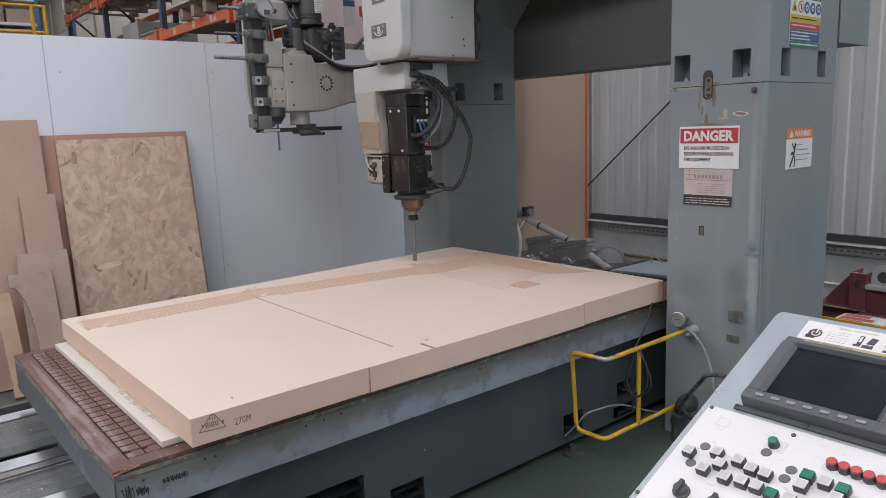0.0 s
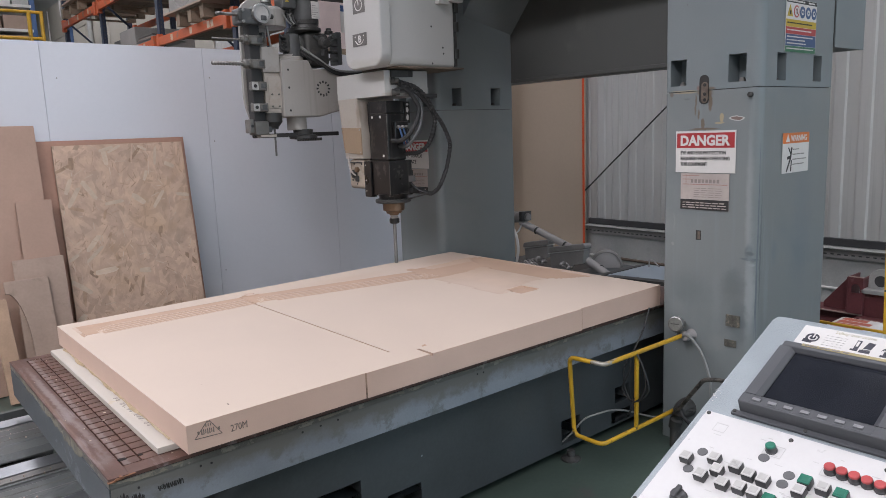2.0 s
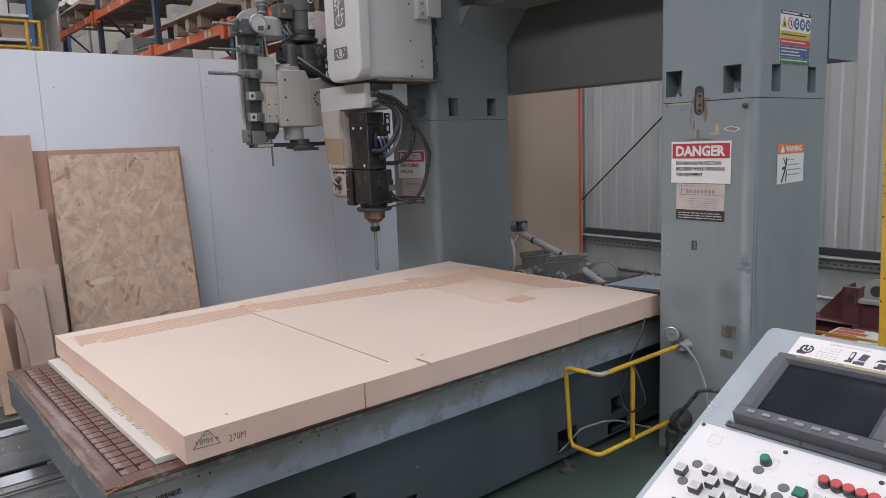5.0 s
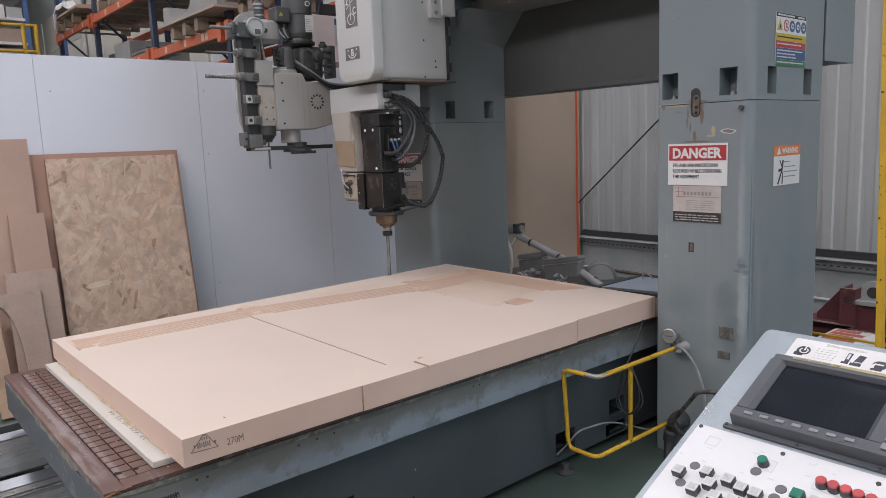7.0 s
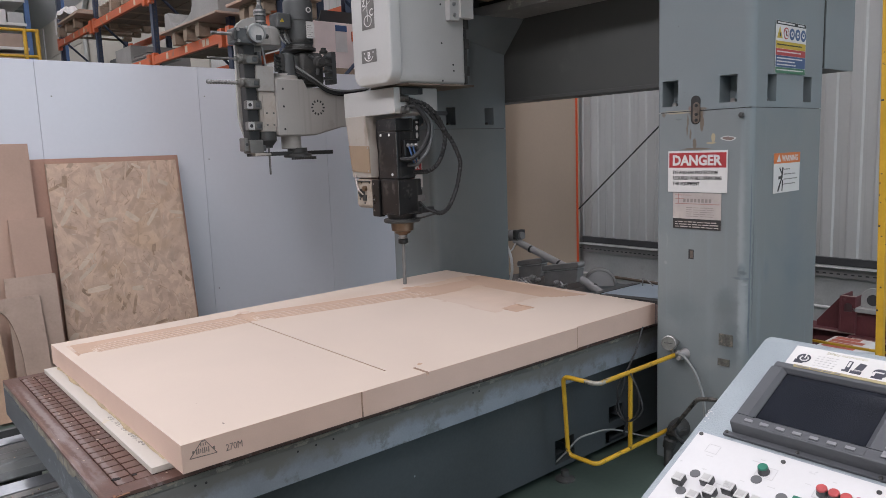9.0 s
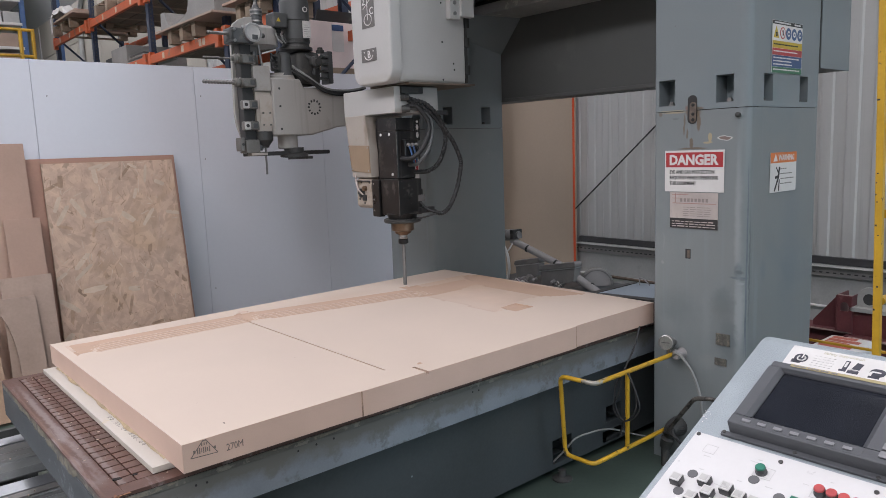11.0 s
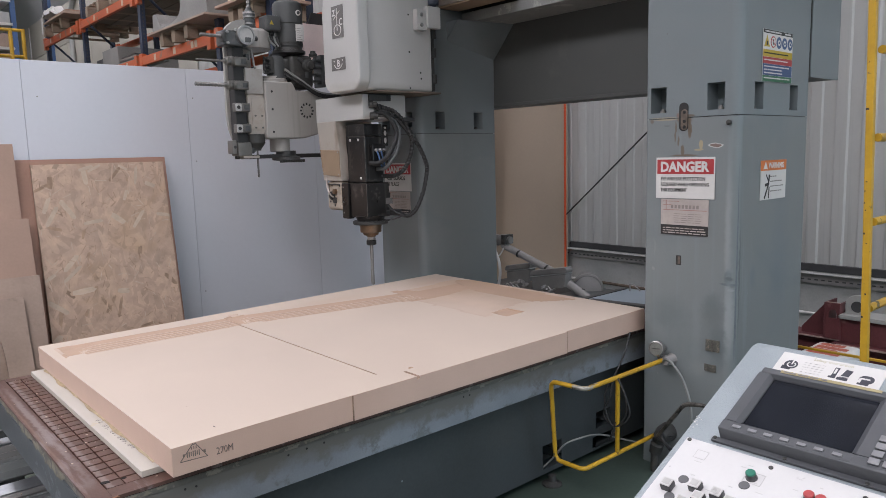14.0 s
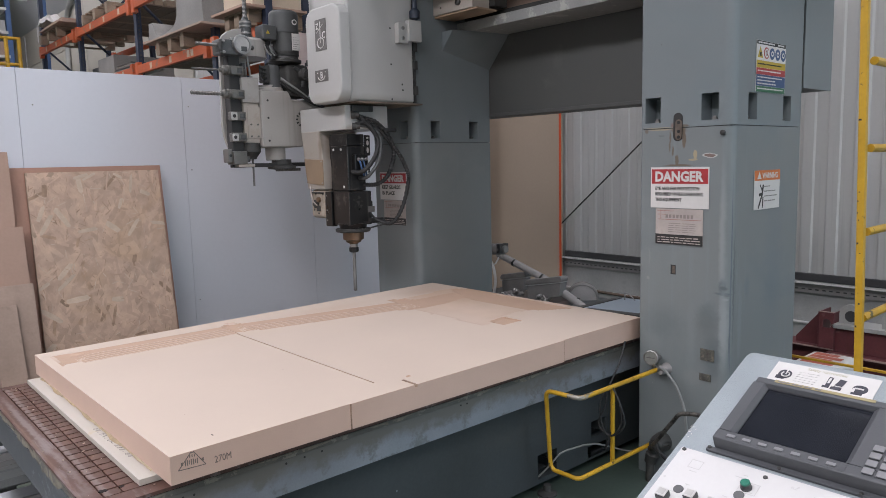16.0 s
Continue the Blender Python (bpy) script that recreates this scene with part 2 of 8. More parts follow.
def smudge(mat, origin, marks, scale=14.0):
    """Stains, rubbed places and painted shade with a shape of their own: (centre, radii, colour, strength, softness,
    raggedness).
    """
    nt = mat.node_tree
    n, l = nt.nodes, nt.links
    bs = n["Principled BSDF"]
    tc = n.new("ShaderNodeTexCoord")
    nz = n.new("ShaderNodeTexNoise")
    nz.inputs["Scale"].default_value, nz.inputs["Detail"].default_value, nz.inputs["Roughness"].default_value = scale, 6, 0.62
    l.new(tc.outputs["Object"], nz.inputs["Vector"])
    src = bs.inputs["Base Color"].links[0].from_socket
    for c, r, col, amount, soft, rag in marks:
        wv = n.new("ShaderNodeVectorMath")
        wv.operation = "MULTIPLY_ADD"
        wv.inputs[1].default_value = (rag, rag, rag)
        l.new(nz.outputs["Color"], wv.inputs[0])
        l.new(tc.outputs["Object"], wv.inputs[2])
        mp = n.new("ShaderNodeMapping")
        mp.inputs["Scale"].default_value = [1 / q for q in r]
        mp.inputs["Location"].default_value = [-(a - o + rag * .5) / q for a, o, q in zip(c, origin, r)]
        l.new(wv.outputs["Vector"], mp.inputs["Vector"])
        ln = n.new("ShaderNodeVectorMath")
        ln.operation = "LENGTH"
        l.new(mp.outputs["Vector"], ln.inputs[0])
        mr = n.new("ShaderNodeMapRange")
        mr.interpolation_type = "SMOOTHSTEP"
        mr.inputs["From Min"].default_value, mr.inputs["From Max"].default_value = 1 - soft, 1 + soft * .3
        mr.inputs["To Min"].default_value, mr.inputs["To Max"].default_value = amount, 0
        l.new(ln.outputs["Value"], mr.inputs["Value"])
        m = n.new("ShaderNodeMix")
        m.data_type = "RGBA"
        l.new(mr.outputs["Result"], m.inputs[0])
        l.new(src, m.inputs[6])
        m.inputs[7].default_value = (*col, 1)
        src = m.outputs[2]
    l.new(src, bs.inputs["Base Color"])
    return mat


M = {}
M["machine"] = mk("machine_grey_paint", (0.180, 0.205, 0.218), 0.42, var=0.06, scale=1.3, fine=160, bump=0.05, stain=((0.178, 0.205, 0.216), 0.32, 2.2, 0.14), spec=0.5, patch=((0.165, 0.195, 0.21), 0.52, 0.16, 2.4), spot=((0.13, 0.14, 0.145), 0.02, 9))
M["machine_worn"] = mk("machine_grey_worn", (0.192, 0.212, 0.218), 0.40, var=0.05, scale=1.6, fine=140, bump=0.06, stain=((0.162, 0.189, 0.200), 0.45, 1.5, 0.22), streak=((0.20, 0.226, 0.238), 0.10), spot=((0.30, 0.31, 0.30), 0.016, 11), patch=((0.160, 0.186, 0.200), 0.52, 0.22, 2.2))
# end colour lowered to offset the strong light on this face
M["end_steel"] = mk("table_end_dimmed", (0.062, 0.072, 0.080), 0.5, var=0.12, scale=4.0, fine=90, bump=0.08, stain=((0.15, 0.168, 0.18), 0.30, 6.0, 0.05), streak=((0.075, 0.08, 0.075), 0.2))
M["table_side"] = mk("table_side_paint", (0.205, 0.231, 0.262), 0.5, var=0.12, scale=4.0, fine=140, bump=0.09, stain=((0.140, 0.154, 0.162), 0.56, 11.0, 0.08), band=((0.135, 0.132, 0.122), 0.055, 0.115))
M["way"] = mk("way_cover_paint", (0.094, 0.101, 0.101), 0.42, var=0.16, scale=5.0, fine=110, bump=0.08, stain=((0.072, 0.077, 0.077), 0.45, 5.0, 0.08), streak=((0.15, 0.16, 0.16), 0.2), spec=0.55)
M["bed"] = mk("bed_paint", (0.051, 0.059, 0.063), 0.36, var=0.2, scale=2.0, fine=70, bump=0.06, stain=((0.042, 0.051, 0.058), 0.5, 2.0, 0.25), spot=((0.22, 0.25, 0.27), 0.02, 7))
M["wall_white"] = mk("white_panel", (0.665, 0.67, 0.72), 0.42, var=0.025, scale=0.8, fine=30, bump=0.01, stain=((0.60, 0.60, 0.64), 0.2, 1.6, 0.25), spot=((0.52, 0.52, 0.54), 0.006, 2.2))
M["floor"] = mk("green_floor_paint", (0.060, 0.084, 0.070), 0.35, var=0.2, scale=1.5, fine=40, bump=0.05, stain=((0.065, 0.07, 0.065), 0.3, 2.0))
M["tooling"] = mk("tooling_board", (0.55, 0.452, 0.380), 0.72, var=0.03, scale=2.5, fine=300, bump=0.03, spot=((0.42, 0.33, 0.27), 0.010, 7))
M["white_board"] = mk("white_base_board", (0.49, 0.455, 0.41), 0.6, var=0.04, scale=4, fine=100, bump=0.03, stain=((0.50, 0.42, 0.27), 0.2, 7, 0.08))
M["phenolic"] = mk("brown_phenolic", (0.105, 0.053, 0.041), 0.5, var=0.24, scale=6, fine=90, bump=0.1, stain=((0.20, 0.155, 0.148), 0.50, 9, 0.10, (1.6, 0.22, 1.6)), spot=((0.42, 0.36, 0.33), 0.03, 45))
# near black: the shade of grooves and trough is put into this colour
M["groove"] = mk("groove_shade_black", (0.008, 0.006, 0.005), 0.9, var=0.2)
M["head_white"] = mk("head_ivory_paint", (0.445, 0.437, 0.425), 0.42, var=0.04, scale=2.5, fine=90, bump=0.03, stain=((0.375, 0.345, 0.305), 0.3, 2.4, 0.22))
M["changer"] = mk("dusty_changer_paint", (0.335, 0.318, 0.298), 0.48, var=0.05, scale=3, fine=90, bump=0.04, stain=((0.25, 0.225, 0.195), 0.4, 3.2, 0.16), streak=((0.25, 0.235, 0.215), 0.25))
M["housing_dust"] = mk("dust_caked_paint", (0.37, 0.315, 0.26), 0.75, var=0.14, scale=9, fine=120, bump=0.12, stain=((0.24, 0.185, 0.135), 0.5, 12, 0.12))
M["head_dusty"] = mk("head_dusty_paint", (0.385, 0.345, 0.305), 0.55, var=0.06, scale=3.5, fine=90, bump=0.05, stain=((0.29, 0.24, 0.185), 0.36, 4.0, 0.2))
M["tan"] = mk("tan_cover", (0.30, 0.215, 0.145), 0.6, var=0.1, scale=5, fine=60, bump=0.03)
M["black"] = mk("spindle_black", (0.012, 0.011, 0.011), 0.30, var=0.3, scale=6, fine=90, bump=0.06, stain=((0.050, 0.046, 0.042), 0.34, 6, 0.2), streak=((0.05, 0.046, 0.042), 0.15), spot=((0.24, 0.215, 0.19), 0.05, 48))
M["rubber"] = mk("black_rubber", (0.018, 0.018, 0.019), 0.6, var=0.2, scale=10, fine=120, bump=0.05)
M["dark_metal"] = mk("dark_metal", (0.065, 0.064, 0.062), 0.5, 0.4, var=0.25, scale=8, fine=110, bump=0.1, stain=((0.14, 0.125, 0.105), 0.35, 9, 0.2))
M["polished"] = mk("polished_strip_steel", (0.43, 0.44, 0.46), 0.3, 0.9, var=0.15, scale=5, fine=90, bump=0.03, stain=((0.24, 0.24, 0.24), 0.3, 6, 0.15))
M["steel"] = mk("worn_steel", (0.36, 0.35, 0.34), 0.38, 0.85, var=0.18, scale=6, fine=110, bump=0.06)
M["brass"] = mk("bronze_nose", (0.215, 0.145, 0.098), 0.4, 0.8, var=0.2, scale=9, fine=90, bump=0.04)
M["tool"] = mk("tool_steel", (0.22, 0.212, 0.206), 0.5, 0.7, var=0.15, scale=12, fine=90)
M["grey_motor"] = mk("motor_grey", (0.068, 0.071, 0.073), 0.45, var=0.12, scale=6, fine=90, bump=0.04, stain=((0.16, 0.15, 0.14), 0.3, 6, 0.2))
M["yellow"] = mk("yellow_paint", (0.53, 0.312, 0.022), 0.4, var=0.12, scale=7, fine=60, bump=0.04, stain=((0.07, 0.055, 0.03), 0.26, 13, 0.04), patch=((0.42, 0.24, 0.02), 0.55, 0.15, 5))
M["scuffed"] = mk("scuffed_yellow_steel", (0.33, 0.31, 0.27), 0.4, 0.4, var=0.25, scale=12, fine=90, bump=0.05, stain=((0.05, 0.045, 0.04), 0.55, 18, 0.05), patch=((0.50, 0.30, 0.02), 0.52, 0.08, 16))
M["orange"] = mk("rack_orange", (0.52, 0.105, 0.035), 0.5, var=0.14, scale=3, fine=40, bump=0.03, stain=((0.30, 0.13, 0.08), 0.3, 5))
M["navy"] = mk("rack_navy", (0.022, 0.032, 0.062), 0.5, var=0.15, scale=4, fine=50)
M["pallet"] = mk("pallet_wood", (0.285, 0.215, 0.158), 0.8, var=0.2, scale=5, fine=70, bump=0.1, stain=((0.28, 0.21, 0.15), 0.4, 3, 0.15))
M["mould"] = mk("grey_mould", (0.27, 0.26, 0.25), 0.7, var=0.15, scale=2.5, fine=50, bump=0.05)
M["ply_red"] = mk("reddish_plywood", (0.36, 0.205, 0.15), 0.7, var=0.1, scale=2.5, fine=60, bump=0.03)
M["ply_pink"] = mk("pale_plywood", (0.405, 0.268, 0.208), 0.7, var=0.09, scale=2.2, fine=60, bump=0.03)
M["mdf"] = mk("brown_board", (0.375, 0.275, 0.222), 0.75, var=0.14, scale=4, fine=60, bump=0.03, stain=((0.24, 0.18, 0.14), 0.3, 6, 0.15))
M["osb"] = mk("osb_core", (0.40, 0.285, 0.212), 0.75, var=0.22, scale=16, fine=110, bump=0.15)
OSB_TONE = dict(patch=((0.455, 0.308, 0.205), 0.55, 0.22, 2.6), stain=((0.40, 0.298, 0.232), 0.5, 3.0, 0.2))
M["flake"] = per_piece(mk("osb_flake", (0.500, 0.352, 0.266), 0.7, var=0.13, scale=14, fine=170, bump=0.2, **OSB_TONE), 0.13, island=True)
M["pale_flake"] = per_piece(mk("osb_pale_flake", (0.53, 0.415, 0.325), 0.7, var=0.12, scale=16, fine=160, bump=0.2), 0.08, island=True)
M["dark_flake"] = per_piece(mk("osb_dark_flake", (0.365, 0.245, 0.170), 0.7, var=0.2, scale=20, fine=240, bump=0.15), 0.18, island=True)
M["timber"] = mk("pine_timber", (0.43, 0.29, 0.20), 0.7, var=0.15, scale=6, fine=90, bump=0.05)
M["cladding"] = mk("wall_cladding", (0.55, 0.545, 0.53), 0.45, 0.05, var=0.04, scale=1.0, fine=40, bump=0.02, streak=((0.45, 0.45, 0.435), 0.3), stain=((0.47, 0.465, 0.45), 0.36, 2.0, 0.2, (1, 3, .5)), spot=((0.25, 0.24, 0.23), 0.008, 3))
M["hall"] = mk("hall_panel", (0.68, 0.66, 0.62), 0.6, var=0.06, scale=0.6, fine=30, bump=0.02)
M["liner"] = mk("cream_liner", (0.46, 0.425, 0.37), 0.6, var=0.08, scale=0.8, fine=30, bump=0.02, stain=((0.36, 0.33, 0.29), 0.3, 1.2, 0.2))
M["beige"] = mk("beige_panel", (0.445, 0.35, 0.268), 0.6, var=0.04, scale=1.2, fine=30, bump=0.01)
M["roof"] = mk("roof_sheet", (0.42, 0.42, 0.425), 0.6, var=0.08, scale=0.6, fine=20, bump=0.02)
M["console"] = mk("console_grey", (0.315, 0.355, 0.380), 0.36, var=0.16, scale=5, fine=330, bump=0.6, spec=0.5, stain=((0.24, 0.26, 0.275), 0.2, 14, 0.1))
M["console_plate"] = mk("console_plate", (0.60, 0.59, 0.59), 0.4, var=0.03, scale=6, fine=120, bump=0.02, stain=((0.44, 0.43, 0.43), 0.10, 24, 0.06))
M["bezel"] = mk("bezel_dark_grey", (0.075, 0.078, 0.086), 0.45, var=0.06, scale=8, fine=260, bump=0.08)
M["screen"] = mk("screen_glass", (0.012, 0.014, 0.020), 0.16, var=0.25, scale=9, fine=120, bump=0.0, spot=((0.05, 0.05, 0.055), 0.04, 60))
M["key_grey"] = mk("key_grey", (0.21, 0.21, 0.22), 0.45, var=0.06)
M["cap_rim"] = mk("cap_rim_pale", (0.56, 0.55, 0.54), 0.3, var=0.06, scale=40, fine=150, bump=0.02)
M["cap_clear"] = mk("cap_pale", (0.44, 0.43, 0.42), 0.3, var=0.08, scale=40, fine=150, bump=0.03)
M["cap_side"] = mk("cap_side", (0.055, 0.055, 0.058), 0.4, var=0.1)
M["sign_green"] = mk("sign_green", (0.035, 0.15, 0.08), 0.45, var=0.06, scale=8)
M["green"] = mk("cap_green", (0.012, 0.150, 0.098), 0.4, var=0.15, scale=40, fine=150, bump=0.03)
M["red"] = mk("cap_red", (0.42, 0.060, 0.062), 0.4, var=0.15, scale=40, fine=150, bump=0.03)
M["plug"] = mk("plug_grey", (0.11, 0.11, 0.115), 0.5, var=0.1)
M["sign_white"] = mk("sign_white", (0.62, 0.605, 0.59), 0.45, var=0.05, scale=8, fine=50, bump=0.02)
M["sign_red"] = mk("sign_red", (0.38, 0.035, 0.04), 0.4, var=0.08, scale=8)
M["sign_orange"] = mk("sign_orange", (0.62, 0.17, 0.04), 0.45, var=0.08, scale=8)
M["sign_yellow"] = mk("sign_yellow", (0.46, 0.33, 0.03), 0.45, var=0.06, scale=8)
M["sign_blue"] = mk("sign_blue", (0.035, 0.08, 0.20), 0.45, var=0.06, scale=8)
M["ink"] = mk("black_ink", (0.025, 0.024, 0.024), 0.6, var=0.1)
M["grey_ink"] = mk("grey_ink", (0.22, 0.21, 0.20), 0.6, var=0.1)
M["faded"] = mk("faded_paper", (0.44, 0.385, 0.36), 0.7, var=0.10, scale=9, fine=60, bump=0.03, stain=((0.30, 0.24, 0.20), 0.3, 9, 0.2))
M["faint_ink"] = mk("faint_ink", (0.27, 0.235, 0.22), 0.6, var=0.2)
M["pale_label"] = mk("pale_label", (0.33, 0.28, 0.15), 0.5, var=0.08, scale=10)
M["red_steel"] = mk("red_oxide_steel", (0.125, 0.036, 0.040), 0.5, var=0.2, scale=5, fine=60, bump=0.03, stain=((0.20, 0.10, 0.095), 0.25, 7, 0.1))
M["red_edge"] = mk("worn_red_edge", (0.36, 0.25, 0.225), 0.6, var=0.2, scale=9, fine=80, bump=0.05)
M["grey_hose"] = mk("grey_hose", (0.205, 0.21, 0.205), 0.45, var=0.1)
M["rust"] = mk("bare_scar", (0.135, 0.105, 0.085), 0.75, var=0.25, scale=30, fine=120, bump=0.2)
M["blue_plastic"] = mk("blue_steel", (0.06, 0.12, 0.26), 0.45, var=0.1, scale=5)
M["signal_orange"] = mk("orange_strip", (0.70, 0.085, 0.02), 0.5, var=0.05)
# dark tone of the steel channel, also painted shade in joints and slots
M["dark_gap_steel"] = mk("dark_channel", (0.05, 0.05, 0.052), 0.6, var=0.15, scale=4)
M["holder_grey"] = mk("holder_grey", (0.15, 0.142, 0.13), 0.4, 0.3, var=0.15, scale=12, fine=110, bump=0.06, stain=((0.10, 0.09, 0.08), 0.35, 14, 0.15))
M["sack_red"] = mk("sack_red_print", (0.47, 0.105, 0.06), 0.5, var=0.2, scale=14, fine=60, stain=((0.60, 0.45, 0.42), 0.35, 22, 0.05))
M["pale_print"] = mk("pale_print", (0.50, 0.47, 0.36), 0.5, var=0.1)
M["picto"] = mk("pictogram_ink", (0.05, 0.05, 0.065), 0.5, var=0.1)
M["tan_dark"] = mk("dusty_brown_cover", (0.16, 0.115, 0.085), 0.7, var=0.2, scale=5, fine=80, bump=0.06)
M["dial"] = mk("gauge_dial", (0.17, 0.17, 0.155), 0.35, var=0.2, scale=60, fine=200, bump=0.0)
M["galvanised"] = mk("galvanised_sheet", (0.43, 0.43, 0.42), 0.45, 0.15, var=0.14, scale=3, fine=60, bump=0.04, stain=((0.34, 0.34, 0.33), 0.4, 3, 0.15))
M["dusty_grey"] = mk("dusty_grey_pipe", (0.29, 0.275, 0.27), 0.5, var=0.1, scale=6, fine=90, bump=0.04, stain=((0.28, 0.26, 0.245), 0.4, 6, 0.15))
M["dusty_dark"] = mk("dusty_dark_plastic", (0.185, 0.178, 0.172), 0.55, var=0.14, scale=6, fine=90, bump=0.05, stain=((0.23, 0.215, 0.20), 0.4, 7, 0.15))
M["pale_blue"] = mk("pale_blue_sheet", (0.25, 0.295, 0.34), 0.45, var=0.08, scale=4, fine=90, bump=0.03)
M["worn_plate"] = mk("worn_data_plate", (0.13, 0.125, 0.11), 0.5, 0.2, var=0.3, scale=40, fine=160, bump=0.15, stain=((0.22, 0.19, 0.15), 0.5, 40, 0.1))
M["under_brown"] = mk("rusty_under_plate", (0.17, 0.135, 0.105), 0.7, var=0.25, scale=9, fine=90, bump=0.06, stain=((0.14, 0.10, 0.07), 0.4, 8, 0.2))
M["wear_and_glint"] = mk("worn_glint_metal", (0.105, 0.096, 0.087), 0.45, 0.3, var=0.4, scale=30, fine=150, bump=0.1, stain=((0.03, 0.028, 0.026), 0.55, 22, 0.05))
M["pale_red"] = mk("faded_red_print", (0.34, 0.16, 0.15), 0.6, var=0.15)
M["rust_brown"] = mk("rusty_brown_steel", (0.13, 0.095, 0.07), 0.7, var=0.3, scale=14, fine=90, bump=0.1)
M["ledge_paint"] = mk("chipped_ledge_paint", (0.27, 0.275, 0.27), 0.5, var=0.15, scale=3, fine=90, bump=0.08, stain=((0.40, 0.40, 0.38), 0.35, 6, 0.04), spot=((0.55, 0.55, 0.52), 0.03, 14))
M["dirty_edge"] = mk("dirty_edge_strip", (0.12, 0.118, 0.105), 0.7, var=0.2, scale=8, fine=120, bump=0.12, stain=((0.21, 0.20, 0.17), 0.45, 14, 0.05))
M["plate_grey"] = mk("axis_label_grey", (0.13, 0.12, 0.115), 0.5, var=0.12, scale=20, fine=120)
M["navy_plastic"] = mk("navy_plastic", (0.022, 0.03, 0.05), 0.45, var=0.15, scale=8, fine=60)
M["scratch"] = mk("scratch_dark", (0.135, 0.158, 0.178), 0.5, var=0.15, scale=20, fine=90)
# the shade on the beam's front is put into this darker grey
M["beam"] = mk("beam_shaded_grey", (0.078, 0.080, 0.078), 0.5, var=0.08, scale=1.6, fine=120, bump=0.05, stain=((0.13, 0.13, 0.125), 0.35, 1.5, 0.2))

# ---- plan, in metres: x along the table, y across it, z up ----
BLOCK_TOP, BLOCK_L, BLOCK_W = 0.80, 2.559, 1.704
TABLE_TOP, TABLE_LOW, TABLE_X0, TABLE_X1, TABLE_Y0, TABLE_Y1 = 0.677, 0.514, -0.225, 3.05, 0.052, 1.655
COL_X0, COL_X1, COL_JOINT, COL_TOP = 2.505, 3.25, 1.808, 3.35
NEAR_Y0, NEAR_Y1, FAR_Y0, FAR_Y1 = -0.536, -0.048, 1.756, 2.244
WALL_Y = 3.79
STEP = 0.0140

# ---- the hall ----
def hall():
    bm = box(-14, 14, -9, 34, -0.2, 0)
    solo("floor", bm, M["floor"], (0, 0, 0), "dark green painted concrete workshop floor", "floor", kind="structure")
    # roof with its long openings
    bm = bmesh.new()
    edges = [-14.0]
    for x, w, _ in ROOFLIGHTS:
        edges += [x - w / 2, x + w / 2]
    edges.append(14.0)
    for a, b in zip(edges[0::2], edges[1::2]):
        box(a, b, -9, 34, 7.3, 7.42, bm=bm)
        n = max(2, int((b - a) / 0.5))
        for k in range(n):
            xx = a + (b - a) * (k + .5) / n
            box(xx - .04, xx + .04, -9, 34, 7.25, 7.32, bm=bm)
    for yy in range(-9, 35, 3):
        box(-14, 14, yy - .06, yy + .06, 7.0, 7.25, bm=bm)
    for x, w, _ in ROOFLIGHTS:
        box(x - w / 2, x + w / 2, -9, -8.6, 7.3, 7.42, bm=bm)
        box(x - w / 2, x + w / 2, 24.8, 34, 7.3, 7.42, bm=bm)
    # sloping eave over the ribbed wall
    prism([(5.62, 6.36), (5.72, 6.36), (5.06, 7.30), (4.94, 7.30)], (0, -9, 0), (0, 34, 0), X3, Z3, bm=bm)
    solo("ceiling", bm, M["roof"], (0, 0, 7.3), "grey sheet roof on steel purlins with long rooflights", "ceiling", kind="structure", smooth=0)
    bm = box(-14.2, DOOR_X0, -9.2, -9, 0, 7.4)
    box(DOOR_X1, 14, -9.2, -9, 0, 7.4, bm=bm)
    box(DOOR_X0, DOOR_X1, -9.2, -9, DOOR_H + .05, 7.4, bm=bm)
    solo("wall_south", bm, M["hall"], (0, -9.1, 0), "plain beige hall wall with an open loading door", "wall", kind="structure")
    for name, b in (("wall_north", (-14.2, 14.2, 34, 34.2, 0, 7.4)), ("wall_west", (-14.2, -14, -9.2, 34, 0, 7.4))):
        solo(name, box(*b), M["hall"], ((b[0] + b[1]) / 2, (b[2] + b[3]) / 2, 0), "plain beige hall wall panels", "wall", kind="structure")


def ribbed(x, y0, y1, z0, z1, pitch, depth, thick, flip=1):
    """A sheet of trapezoidal cladding that runs along y."""
    bm = bmesh.new()
    pts = []
    y = y0
    while y < y1:
        for s, d in ((0, 0), (.44, 0), (.52, depth), (.92, depth), (1.0, 0)):
            pts.append((min(y + s * pitch, y1), x - flip * d))
        y += pitch
    fr = [(bm.verts.new((xx, yy, z0)), bm.verts.new((xx, yy, z1))) for yy, xx in pts]
    bk = [(bm.verts.new((x + flip * thick, yy, z0)), bm.verts.new((x + flip * thick, yy, z1))) for yy in (y0, y1)]
    for a, b in zip(fr, fr[1:]):
        if (a[0].co - b[0].co).length > 1e-5:
            bm.faces.new((a[0], b[0], b[1], a[1]))
    bm.faces.new((bk[0][0], bk[0][1], bk[1][1], bk[1][0]))
    bm.faces.new((fr[0][0], fr[0][1], bk[0][1], bk[0][0]))
    bm.faces.new((fr[-1][0], bk[1][0], bk[1][1], fr[-1][1]))
    return bm


